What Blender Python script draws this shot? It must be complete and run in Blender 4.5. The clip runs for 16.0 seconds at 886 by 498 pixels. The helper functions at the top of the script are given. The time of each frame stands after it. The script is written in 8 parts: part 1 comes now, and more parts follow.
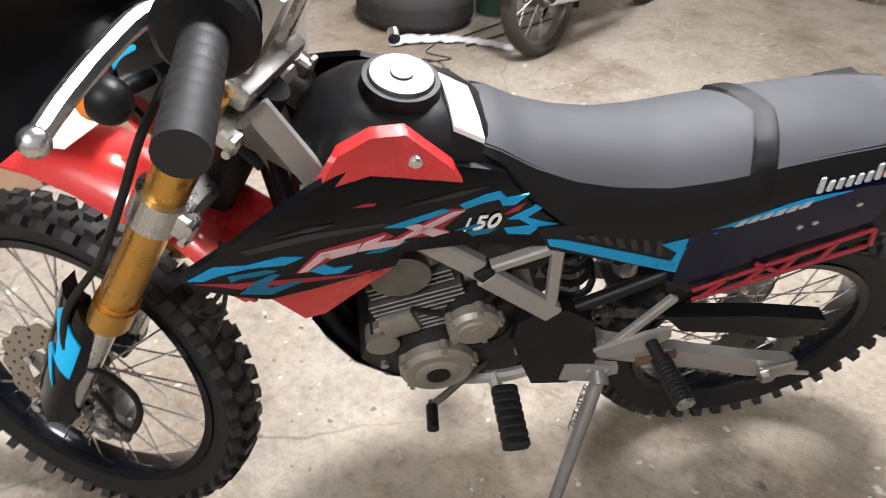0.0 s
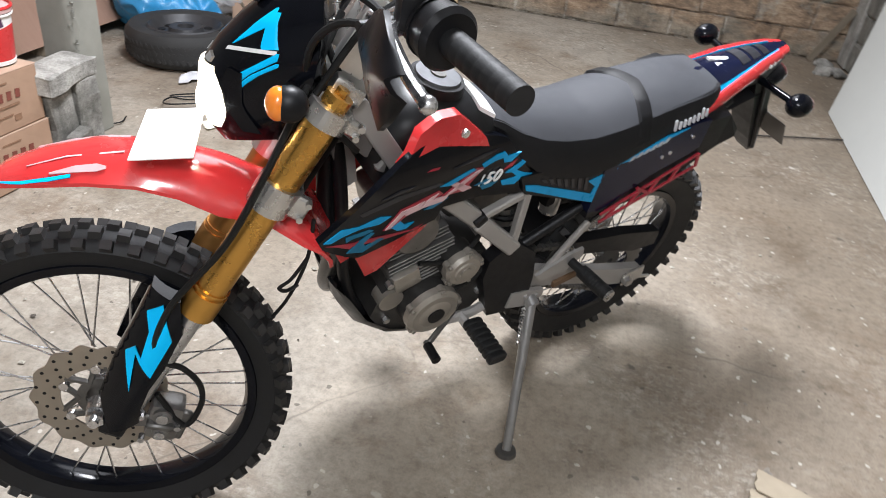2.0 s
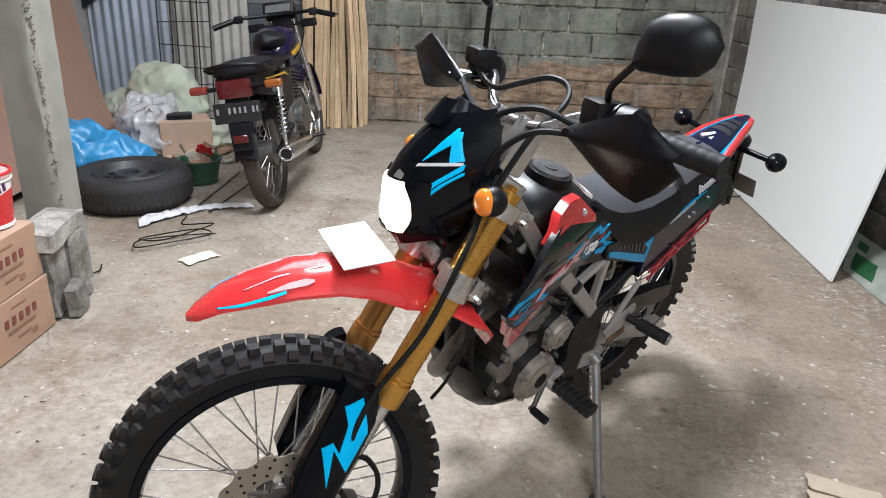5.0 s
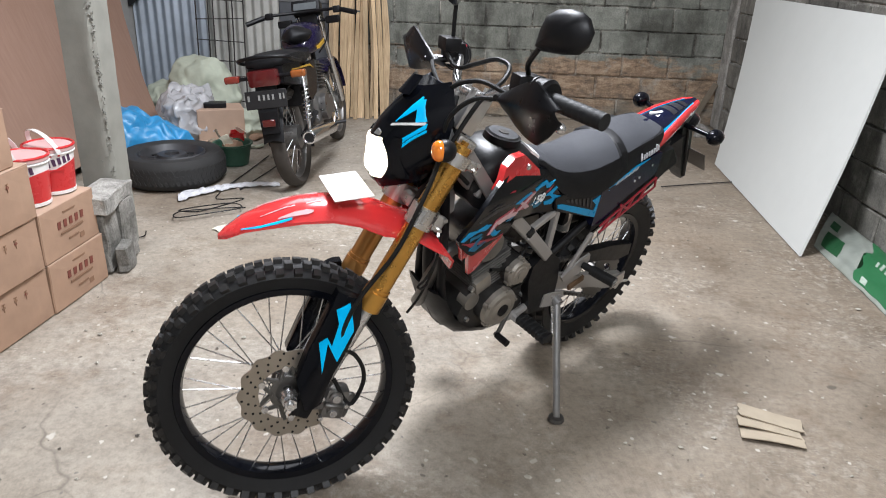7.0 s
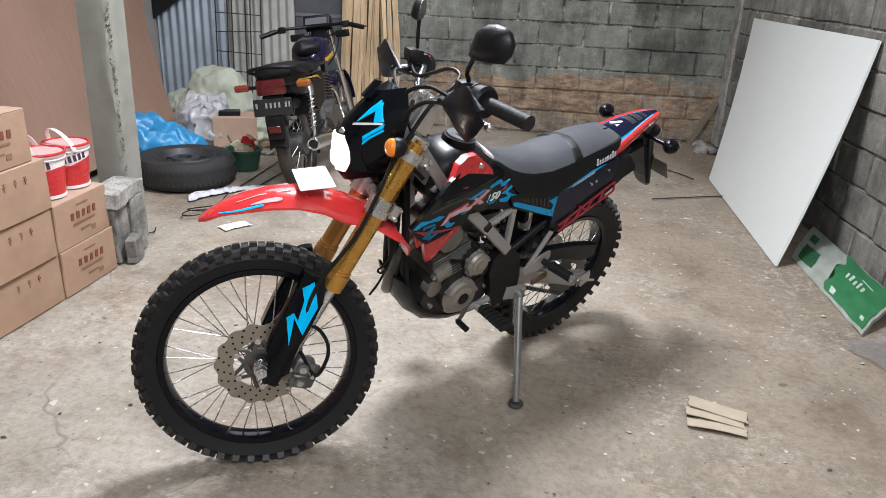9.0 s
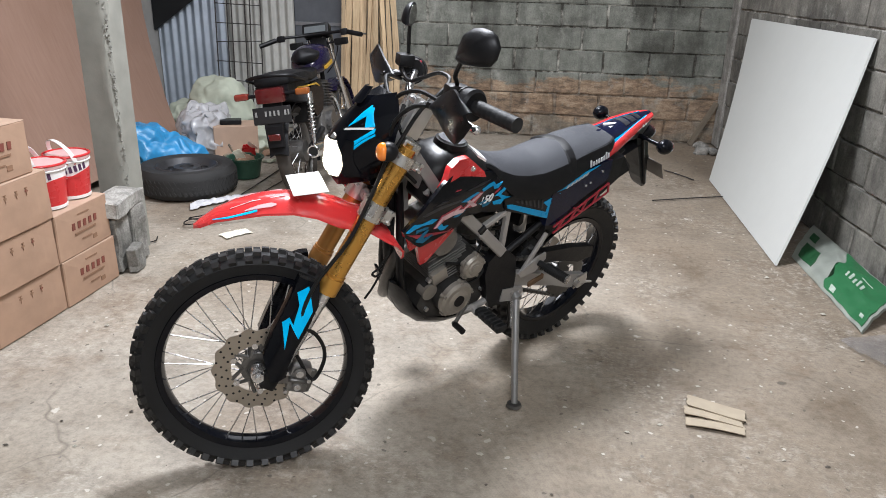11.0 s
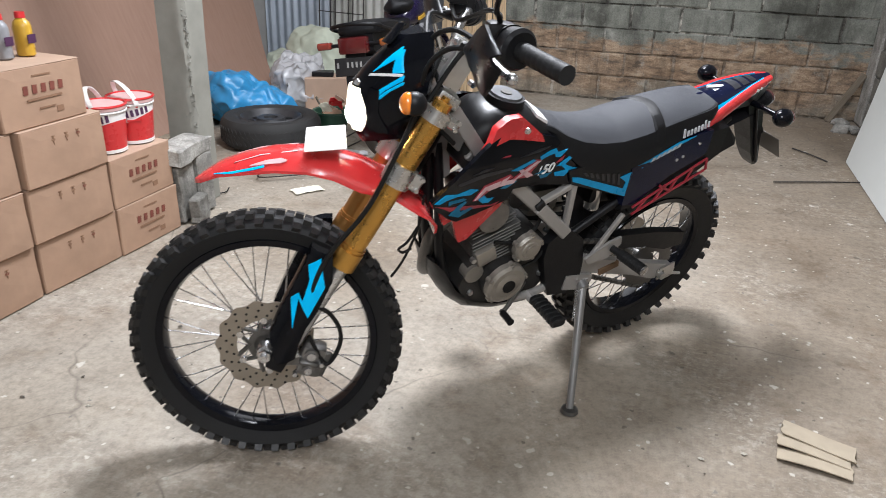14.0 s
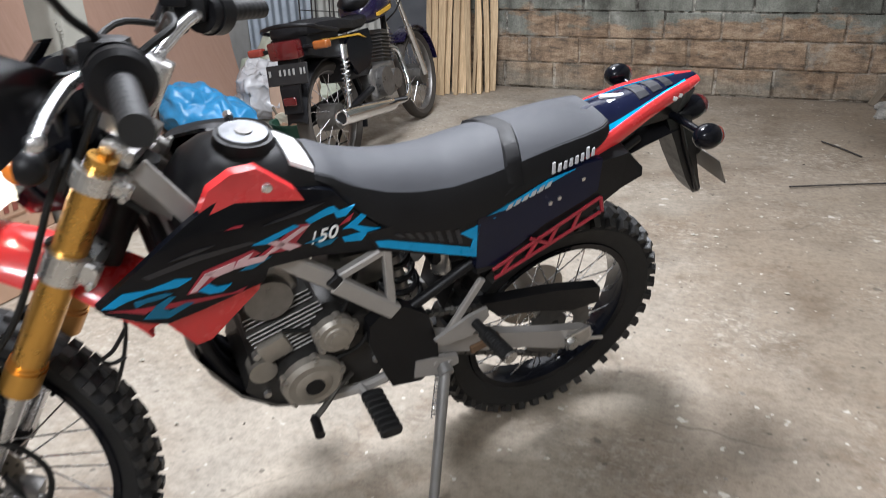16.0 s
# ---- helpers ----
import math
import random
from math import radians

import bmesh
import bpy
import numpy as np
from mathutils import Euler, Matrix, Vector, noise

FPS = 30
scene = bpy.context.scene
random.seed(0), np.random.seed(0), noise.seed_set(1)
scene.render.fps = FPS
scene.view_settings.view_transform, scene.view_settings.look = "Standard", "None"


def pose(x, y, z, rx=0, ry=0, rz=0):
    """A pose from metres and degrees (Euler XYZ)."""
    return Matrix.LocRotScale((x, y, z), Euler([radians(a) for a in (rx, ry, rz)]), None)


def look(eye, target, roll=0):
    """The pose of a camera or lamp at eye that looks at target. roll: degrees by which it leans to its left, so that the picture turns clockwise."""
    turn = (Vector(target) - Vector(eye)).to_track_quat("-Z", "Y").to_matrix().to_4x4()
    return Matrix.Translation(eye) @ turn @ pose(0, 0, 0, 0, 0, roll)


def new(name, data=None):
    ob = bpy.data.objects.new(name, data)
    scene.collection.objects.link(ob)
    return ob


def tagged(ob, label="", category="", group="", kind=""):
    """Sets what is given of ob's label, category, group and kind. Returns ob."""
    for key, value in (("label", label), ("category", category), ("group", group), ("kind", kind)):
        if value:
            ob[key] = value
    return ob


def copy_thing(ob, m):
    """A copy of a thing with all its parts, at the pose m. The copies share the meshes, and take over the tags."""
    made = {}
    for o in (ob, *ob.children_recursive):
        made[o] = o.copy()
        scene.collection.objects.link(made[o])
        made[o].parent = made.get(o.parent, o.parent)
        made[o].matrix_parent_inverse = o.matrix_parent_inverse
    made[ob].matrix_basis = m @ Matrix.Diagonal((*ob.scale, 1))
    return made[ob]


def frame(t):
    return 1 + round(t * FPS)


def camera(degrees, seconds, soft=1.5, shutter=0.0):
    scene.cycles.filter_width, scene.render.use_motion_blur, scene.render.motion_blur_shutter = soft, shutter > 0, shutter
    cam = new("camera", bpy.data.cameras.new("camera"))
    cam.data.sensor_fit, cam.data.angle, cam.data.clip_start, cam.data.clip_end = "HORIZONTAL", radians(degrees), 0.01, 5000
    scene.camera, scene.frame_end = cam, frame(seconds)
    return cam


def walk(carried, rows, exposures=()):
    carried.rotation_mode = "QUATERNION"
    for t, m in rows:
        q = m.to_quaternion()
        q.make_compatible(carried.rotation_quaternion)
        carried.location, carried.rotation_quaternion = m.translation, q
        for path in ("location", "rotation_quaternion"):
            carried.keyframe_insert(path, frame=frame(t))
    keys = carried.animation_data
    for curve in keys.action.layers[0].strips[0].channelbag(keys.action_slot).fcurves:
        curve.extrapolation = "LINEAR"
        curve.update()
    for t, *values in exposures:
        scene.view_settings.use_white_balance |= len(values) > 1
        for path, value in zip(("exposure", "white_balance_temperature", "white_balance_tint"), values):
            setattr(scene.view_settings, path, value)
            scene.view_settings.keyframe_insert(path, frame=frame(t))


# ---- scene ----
# ---------------------------------------------------------------- camera
cam = camera(63.0, 16.0, soft=0.8, shutter=0.4)
PATH = [
    (0, (0.016, 0.199, 1.282), (-0.145, 1.817, 0.118), 3.4),
    (0.5, (-0.047, 0.102, 1.275), (0.002, 1.814, 0.242), 4.1),
    (1, (-0.154, -0.02, 1.284), (0.09, 1.691, 0.278), 3.4),
    (1.5, (-0.343, -0.062, 1.325), (0.048, 1.615, 0.308), 3.1),
    (2, (-0.474, -0.101, 1.321), (0.102, 1.509, 0.283), 6.8),
    (2.5, (-0.555, -0.16, 1.324), (0.11, 1.466, 0.369), -2.4),
    (3, (-0.662, -0.169, 1.302), (0.136, 1.43, 0.402), 2.0),
    (3.5, (-0.794, -0.084, 1.324), (0.09, 1.491, 0.464), 2.4),
    (4, (-0.899, 0.02, 1.316), (0.061, 1.584, 0.521), 3.1),
    (6.5, (-1.031, -0.454, 1.362), (-0.203, 1.212, 0.627), 1.3),
    (7, (-1.063, -0.532, 1.362), (-0.223, 1.118, 0.605), 2.0),
    (7.5, (-1.087, -0.636, 1.361), (-0.251, 0.995, 0.56), 2.4),
    (8, (-1.045, -0.705, 1.37), (-0.264, 0.969, 0.603), 2.0),
    (8.2, (-1.018, -0.729, 1.377), (-0.219, 0.944, 0.627), 2.9),
    (10.5, (-0.982, -0.828, 1.376), (-0.217, 0.885, 0.684), 1.9),
    (11, (-0.972, -0.826, 1.375), (-0.198, 0.878, 0.671), 1.6),
    (11.5, (-0.972, -0.831, 1.375), (-0.198, 0.871, 0.666), 1.1),
    (12, (-0.974, -0.831, 1.374), (-0.192, 0.872, 0.674), 1.1),
    (12.5, (-0.959, -0.834, 1.375), (-0.205, 0.878, 0.668), 0.9),
    (13, (-0.917, -0.823, 1.356), (-0.206, 0.894, 0.617), -0.2),
    (13.5, (-0.836, -0.76, 1.33), (-0.155, 0.936, 0.516), -0.4),
    (14, (-0.69, -0.598, 1.29), (-0.216, 1.171, 0.486), 2.2),
    (14.5, (-0.546, -0.532, 1.302), (0.027, 1.188, 0.457), 1.1),
    (15, (-0.321, -0.459, 1.302), (0.086, 1.328, 0.502), -1.2),
    (15.5, (-0.149, -0.353, 1.273), (0.194, 1.408, 0.389), -0.4),
    (16, (0.002, -0.174, 1.251), (0.296, 1.623, 0.423), -1.8),
]
walk(cam, [(t, look(eye, target, roll)) for t, eye, target, roll in PATH], [(0.0, 0.36, 6850, 12), (0.5, 0.44, 6850, 12), (1.0, 0.42, 6800, 12), (1.5, 0.26, 6600, 11), (2.0, 0.14, 6480, 10), (2.5, 0.06, 6420, 10), (14.5, 0.05, 6420, 10), (15.5, 0.12, 6420, 10), (16.0, 0.18, 6420, 10)])
# ---------------------------------------------------------------- light
world = bpy.data.worlds.new("world")
scene.world = world
world.use_nodes = True
world.node_tree.nodes["Background"].inputs[0].default_value = (0.55, 0.62, 0.7, 1)
world.node_tree.nodes["Background"].inputs[1].default_value = 0.05


def lamp(name, kind, energy, matrix, colour, size):
    data = bpy.data.lights.new(name, kind)
    data.energy, data.color = energy, colour
    if kind == "AREA":
        data.shape, data.size = "DISK", size
    else:
        data.shadow_soft_size = size
    ob = new(name, data)
    ob.matrix_world = matrix
    return ob


# a round fluorescent fitting hangs over the dirt bike; two fill lamps are added
lamp("ceiling_fitting", "AREA", 146, pose(0.13, 1.78, 2.97), (0.905, 0.935, 1.0), 0.72)
# unseen broad fill, added to brighten the room's back
lamp("ceiling_panel", "AREA", 68, pose(0.6, 3.5, 3.06), (0.915, 0.935, 1.0), 2.4)
# unseen fill behind the camera, added to lift the bike's near side and shadow
lamp("doorway_bulb", "POINT", 235, pose(-0.9, -1.5, 2.75), (0.9, 0.935, 1.0), 0.4)

# ---------------------------------------------------------------- materials


def nodes_of(name):
    mat = bpy.data.materials.new(name)
    mat.use_nodes = True
    nt = mat.node_tree
    return mat, nt, nt.nodes["Principled BSDF"]


def link(nt, a, b):
    nt.links.new(a, b)


def coords(nt, scale=(1, 1, 1), space="Object"):
    tc = nt.nodes.new("ShaderNodeTexCoord")
    mp = nt.nodes.new("ShaderNodeMapping")
    mp.inputs["Scale"].default_value = scale
    link(nt, tc.outputs[space], mp.inputs["Vector"])
    return mp.outputs["Vector"]


def noise_tex(nt, vec, scale, detail=4.0, rough=0.55):
    n = nt.nodes.new("ShaderNodeTexNoise")
    n.inputs["Scale"].default_value, n.inputs["Detail"].default_value, n.inputs["Roughness"].default_value = scale, detail, rough
    link(nt, vec, n.inputs["Vector"])
    return n.outputs["Fac"]


def ramp(nt, fac, stops):
    r = nt.nodes.new("ShaderNodeValToRGB")
    el = r.color_ramp.elements
    while len(el) < len(stops):
        el.new(0.5)
    for e, (p, c) in zip(el, stops):
        e.position, e.color = p, (*c, 1) if len(c) == 3 else c
    link(nt, fac, r.inputs["Fac"])
    return r.outputs["Color"]


def mix(nt, a, b, fac, mode="MIX"):
    m = nt.nodes.new("ShaderNodeMix")
    m.data_type, m.blend_type = "RGBA", mode
    for sock, val in ((m.inputs["Factor"], fac), (m.inputs["A"], a), (m.inputs["B"], b)):
        if hasattr(val, "default_value"):
            link(nt, val, sock)
        elif isinstance(val, (int, float)):
            sock.default_value = val
        else:
            sock.default_value = (*val, 1)
    return m.outputs["Result"]


def grey(v):
    return (v, v, v)


def bump(nt, bsdf, height, strength=0.3, dist=0.01):
    b = nt.nodes.new("ShaderNodeBump")
    b.inputs["Strength"].default_value, b.inputs["Distance"].default_value = strength, dist
    link(nt, height, b.inputs["Height"])
    link(nt, b.outputs["Normal"], bsdf.inputs["Normal"])


def simple(name, colour, rough=0.5, metal=0.0, vary=0.15, scale=40.0, bump_s=0.0, bump_scale=300.0, coat=0.0, rough_vary=0.12, spec=0.5):
    """A plain surface with faint soiling at two scales."""
    mat, nt, bsdf = nodes_of(name)
    vec = coords(nt)
    big = noise_tex(nt, vec, scale * 0.15, 3)
    small = noise_tex(nt, vec, scale, 5)
    both = mix(nt, big, small, 0.5)
    lo = tuple(max(0, c * (1 - vary)) for c in colour)
    hi = tuple(min(1, c * (1 + vary)) for c in colour)
    link(nt, ramp(nt, both, [(0.3, lo), (0.7, hi)]), bsdf.inputs["Base Color"])
    link(nt, ramp(nt, both, [(0.3, grey(max(0.02, rough - rough_vary))), (0.7, grey(min(1, rough + rough_vary)))]), bsdf.inputs["Roughness"])
    bsdf.inputs["Metallic"].default_value = metal
    bsdf.inputs["Coat Weight"].default_value = coat
    bsdf.inputs["Specular IOR Level"].default_value = spec
    bsdf.inputs["Coat Roughness"].default_value = 0.08
    if bump_s:
        bump(nt, bsdf, noise_tex(nt, vec, bump_scale, 3), bump_s, 0.002)
    return mat


def voronoi(nt, vec, scale, feature="F1"):
    v = nt.nodes.new("ShaderNodeTexVoronoi")
    v.feature = feature
    v.inputs["Scale"].default_value = scale
    link(nt, vec, v.inputs["Vector"])
    return v


def warped(nt, vec, scale, amount):
    """The coordinates, pushed about by noise."""
    n = nt.nodes.new("ShaderNodeTexNoise")
    n.inputs["Scale"].default_value, n.inputs["Detail"].default_value = scale, 3
    link(nt, vec, n.inputs["Vector"])
    w = nt.nodes.new("ShaderNodeVectorMath")
    w.operation = "MULTIPLY_ADD"
    w.inputs[1].default_value = (amount, amount, amount)
    link(nt, n.outputs["Color"], w.inputs[0])
    link(nt, vec, w.inputs[2])
    return w.outputs["Vector"]


def concrete_floor():
    """Worn cement floor: broad warm patches, grey trodden ways, scraped crusts of lime, damp blotches and scattered grit."""
    mat, nt, bsdf = nodes_of("floor_concrete")
    vec = coords(nt)
    big = noise_tex(nt, vec, 0.75, 3, 0.5)
    mid = noise_tex(nt, vec, 3.2, 6, 0.65)
    fine = noise_tex(nt, vec, 38, 6, 0.68)
    base = ramp(nt, big, [(0.34, (0.225, 0.178, 0.130)), (0.46, (0.31, 0.265, 0.21)), (0.58, (0.345, 0.305, 0.252)), (0.7, (0.25, 0.198, 0.148))])
    # earth trodden in along the block wall; its dark tone also paints fading light
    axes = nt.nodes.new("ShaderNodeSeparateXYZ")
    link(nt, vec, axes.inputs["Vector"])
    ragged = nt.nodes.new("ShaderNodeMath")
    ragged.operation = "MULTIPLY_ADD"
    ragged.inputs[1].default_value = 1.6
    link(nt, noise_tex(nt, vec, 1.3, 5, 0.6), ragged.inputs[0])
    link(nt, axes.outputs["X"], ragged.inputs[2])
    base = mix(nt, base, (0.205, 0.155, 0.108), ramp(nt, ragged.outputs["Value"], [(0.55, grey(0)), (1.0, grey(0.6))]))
    soil = ramp(nt, mid, [(0.32, (0.62, 0.57, 0.52)), (0.44, grey(0.9)), (0.56, grey(1.06)), (0.7, (0.80, 0.77, 0.73))])
    col = mix(nt, base, soil, 0.9, "MULTIPLY")
    # earth-brown blotches with ragged edges
    blot = noise_tex(nt, warped(nt, vec, 6, 0.12), 2.1, 8, 0.7)
    col = mix(nt, col, (0.175, 0.122, 0.08), ramp(nt, blot, [(0.55, grey(0)), (0.66, grey(0.6))]))
    grain = ramp(nt, fine, [(0.3, grey(0.7)), (0.52, grey(1.0)), (0.72, grey(1.14))])
    col = mix(nt, col, grain, 0.9, "MULTIPLY")
    speck = ramp(nt, noise_tex(nt, vec, 150, 3, 0.7), [(0.3, grey(0.8)), (0.5, grey(1.0)), (0.72, grey(1.12))])
    col = mix(nt, col, speck, 0.7, "MULTIPLY")
    # crusted zones, scraped into short strokes that lie every way
    zone = ramp(nt, noise_tex(nt, vec, 1.35, 5, 0.62), [(0.46, grey(0.04)), (0.6, grey(1))])
    flake = noise_tex(nt, coords(nt, (11, 11, 11)), 1.9, 9, 0.78)
    strokes = None
    for turn, cut in ((0.35, (26, 84, 1)), (2.0, (30, 95, 1)), (2.75, (24, 80, 1))):
        mp = nt.nodes.new("ShaderNodeMapping")
        mp.inputs["Rotation"].default_value, mp.inputs["Scale"].default_value = (0, 0, turn), cut
        link(nt, warped(nt, vec, 4, 0.06), mp.inputs["Vector"])
        one = ramp(nt, noise_tex(nt, mp.outputs["Vector"], 1.0, 3, 0.6), [(0.6, grey(0)), (0.7, grey(0.6))])
        strokes = one if strokes is None else mix(nt, strokes, one, 1.0, "LIGHTEN")
    crust = mix(nt, mix(nt, ramp(nt, flake, [(0.51, grey(0)), (0.62, grey(0.6))]), strokes, 1.0, "LIGHTEN"), zone, 1.0, "MULTIPLY")
    col = mix(nt, col, (0.50, 0.455, 0.39), crust)
    worn = mix(nt, ramp(nt, flake, [(0.36, grey(0.5)), (0.46, grey(0))]), zone, 1.0, "MULTIPLY")
    col = mix(nt, col, (0.17, 0.142, 0.115), worn)
    # hairline cracks here and there
    crack = voronoi(nt, warped(nt, vec, 2.5, 0.25), 1.1, "DISTANCE_TO_EDGE")
    line = mix(nt, ramp(nt, crack.outputs["Distance"], [(0.0, grey(0.7)), (0.006, grey(0))]), ramp(nt, noise_tex(nt, vec, 0.9, 3), [(0.5, grey(0)), (0.6, grey(1))]), 1.0, "MULTIPLY")
    col = mix(nt, col, (0.1, 0.085, 0.068), line)
    # single pale flecks and dark grit, at two sizes
    for scale, width, keep_pale, keep_dark in ((7.0, 0.07, 0.7, 0.86), (24.0, 0.13, 0.74, 0.82)):
        cells = voronoi(nt, warped(nt, vec, 30, 0.05 if scale < 10 else 0.03), scale)
        spot = ramp(nt, cells.outputs["Distance"], [(0.0, grey(1)), (width, grey(1)), (width + 0.04, grey(0))])
        pick = nt.nodes.new("ShaderNodeSeparateColor")
        link(nt, cells.outputs["Color"], pick.inputs["Color"])
        pale = mix(nt, spot, ramp(nt, pick.outputs["Red"], [(keep_pale, grey(0)), (keep_pale + 0.05, grey(0.7))]), 1.0, "MULTIPLY")
        col = mix(nt, col, (0.60, 0.565, 0.50), pale)
        dark = mix(nt, spot, ramp(nt, pick.outputs["Green"], [(keep_dark, grey(0)), (keep_dark + 0.03, grey(0.75))]), 1.0, "MULTIPLY")
        col = mix(nt, col, (0.09, 0.075, 0.06), dark)
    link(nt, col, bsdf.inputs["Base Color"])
    link(nt, ramp(nt, mid, [(0.3, grey(0.6)), (0.7, grey(0.85))]), bsdf.inputs["Roughness"])
    h = mix(nt, mix(nt, fine, flake, 0.5), mid, 0.3)
    bump(nt, bsdf, h, 0.5, 0.01)
    return mat


def block_mat(name, dark, light, stain, amount, earth=0.0, hard=0.2):
    """Hollow concrete block: pitted face, soot and runs; earth: brown soil splashed over the lower courses, across the joints."""
    mat, nt, bsdf = nodes_of(name)
    info = nt.nodes.new("ShaderNodeObjectInfo")
    vec = nt.nodes.new("ShaderNodeNewGeometry").outputs["Position"]
    big = noise_tex(nt, vec, 2.2, 5, 0.6)
    mid = noise_tex(nt, vec, 11, 6, 0.7)
    fine = noise_tex(nt, vec, 95, 4, 0.7)
    col = ramp(nt, mid, [(0.5 - hard, dark), (0.5 + hard, light)])
    own = ramp(nt, info.outputs["Random"], [(0.0, grey(0.9)), (1.0, grey(1.08))])
    col = mix(nt, col, own, 1.0, "MULTIPLY")
    lo = 0.62 - amount * 0.42
    col = mix(nt, col, stain, ramp(nt, big, [(lo, grey(0)), (lo + 0.16, grey(0.85))]))
    if earth:
        axes = nt.nodes.new("ShaderNodeSeparateXYZ")
        link(nt, vec, axes.inputs["Vector"])
        ragged = nt.nodes.new("ShaderNodeMath")
        ragged.operation = "MULTIPLY_ADD"
        ragged.inputs[1].default_value = 0.9
        flat = nt.nodes.new("ShaderNodeMapping")
        flat.inputs["Scale"].default_value = (1.0, 1.0, 2.6)
        link(nt, vec, flat.inputs["Vector"])
        link(nt, noise_tex(nt, flat.outputs["Vector"], 1.9, 8, 0.62), ragged.inputs[0])
        link(nt, axes.outputs["Z"], ragged.inputs[2])
        band = ramp(nt, ragged.outputs["Value"], [(0.5, grey(0.5)), (0.62, grey(1)), (0.94, grey(1)), (1.06, grey(0))])
        soil = ramp(nt, noise_tex(nt, flat.outputs["Vector"], 7.5, 9, 0.74), [(0.36, (0.11, 0.068, 0.042)), (0.5, (0.32, 0.205, 0.125)), (0.64, (0.5, 0.37, 0.25))])
        col = mix(nt, col, soil, mix(nt, band, (earth, earth, earth), 1.0, "MULTIPLY"))
    col = mix(nt, col, ramp(nt, fine, [(0.3, grey(0.6)), (0.6, grey(1.08))]), 0.8, "MULTIPLY")
    # pale smears of lime and splashed mortar, running over the joints
    smear = noise_tex(nt, vec, 4.2, 8, 0.72)
    col = mix(nt, col, (0.41, 0.41, 0.365), ramp(nt, smear, [(0.57, grey(0)), (0.66, grey(0.45))]))
    runs = nt.nodes.new("ShaderNodeMapping")
    runs.inputs["Scale"].default_value = (7, 7, 0.9)
    link(nt, vec, runs.inputs["Vector"])
    col = mix(nt, col, ramp(nt, noise_tex(nt, runs.outputs["Vector"], 1.0, 5, 0.65), [(0.36, grey(0.55)), (0.52, grey(1.0)), (0.7, grey(1.1))]), 0.75, "MULTIPLY")
    link(nt, col, bsdf.inputs["Base Color"])
    bsdf.inputs["Roughness"].default_value = 0.93
    bump(nt, bsdf, mix(nt, fine, mid, 0.55), 0.9, 0.014)
    return mat


def wood_mat(name, dark, light, grain=(3, 40, 40), rough=0.7):
    mat, nt, bsdf = nodes_of(name)
    vec = coords(nt, grain)
    info = nt.nodes.new("ShaderNodeObjectInfo")
    g = noise_tex(nt, vec, 3.0, 6, 0.65)
    big = noise_tex(nt, coords(nt), 2.0, 3)
    col = ramp(nt, mix(nt, g, big, 0.35), [(0.32, dark), (0.68, light)])
    col = mix(nt, col, ramp(nt, info.outputs["Random"], [(0, grey(0.66)), (1, grey(1.18))]), 1.0, "MULTIPLY")
    link(nt, col, bsdf.inputs["Base Color"])
    bsdf.inputs["Roughness"].default_value = rough
    bump(nt, bsdf, g, 0.25, 0.004)
    return mat


def glow(name, colour, strength):
    mat, nt, bsdf = nodes_of(name)
    bsdf.inputs["Base Color"].default_value = (*colour, 1)
    bsdf.inputs["Emission Color"].default_value = (*colour, 1)
    bsdf.inputs["Emission Strength"].default_value = strength
    return mat


def lit_lens(name, colour):
    """A fluted lens with a lamp behind it: bright streaks over a dimmer glow."""
    mat, nt, bsdf = nodes_of(name)
    streak = noise_tex(nt, coords(nt, (60, 26, 18)), 1.0, 3, 0.6)
    link(nt, ramp(nt, streak, [(0.36, grey(0.25)), (0.5, grey(0.9)), (0.66, grey(4.0))]), bsdf.inputs["Emission Strength"])
    bsdf.inputs["Base Color"].default_value = (*colour, 1)
    bsdf.inputs["Emission Color"].default_value = (*colour, 1)
    bsdf.inputs["Roughness"].default_value = 0.12
    return mat


def clear_plastic(name, colour, rough, trans, alpha=1.0):
    mat, nt, bsdf = nodes_of(name)
    vec = coords(nt)
    n = noise_tex(nt, vec, 9, 5)
    link(nt, ramp(nt, n, [(0.3, tuple(c * 0.8 for c in colour)), (0.7, colour)]), bsdf.inputs["Base Color"])
    bsdf.inputs["Roughness"].default_value = rough
    bsdf.inputs["Transmission Weight"].default_value = trans
    bsdf.inputs["Alpha"].default_value = alpha
    bump(nt, bsdf, n, 0.4, 0.01)
    return mat


FLOOR = concrete_floor()
BLOCK = block_mat("block_grey", (0.16, 0.168, 0.143), (0.275, 0.28, 0.245), (0.075, 0.075, 0.062), 0.3, 0.8, 0.2)
BLOCK_SIDE = block_mat("block_side", (0.15, 0.142, 0.122), (0.28, 0.265, 0.232), (0.085, 0.08, 0.07), 0.36)
MORTAR = block_mat("mortar", (0.09, 0.085, 0.07), (0.5, 0.48, 0.42), (0.03, 0.027, 0.022), 0.36, 0.5, 0.07)
MORTAR_SIDE = block_mat("side_mortar", (0.2, 0.19, 0.165), (0.52, 0.5, 0.45), (0.09, 0.08, 0.07), 0.25, 0.0, 0.1)
PILLAR = simple("pillar_concrete", (0.245, 0.24, 0.208), 0.9, vary=0.24, scale=9, bump_s=0.3, bump_scale=120)
ROUGHCAST = block_mat("rough_concrete", (0.2, 0.19, 0.17), (0.5, 0.48, 0.44), (0.12, 0.115, 0.1), 0.3)
PLASTER = simple("grey_plaster", (0.33, 0.32, 0.30), 0.9, vary=0.15, scale=12, bump_s=0.2)
PLY = wood_mat("red_plywood", (0.285, 0.17, 0.12), (0.345, 0.215, 0.16), (0.6, 14, 2.0), 0.6)
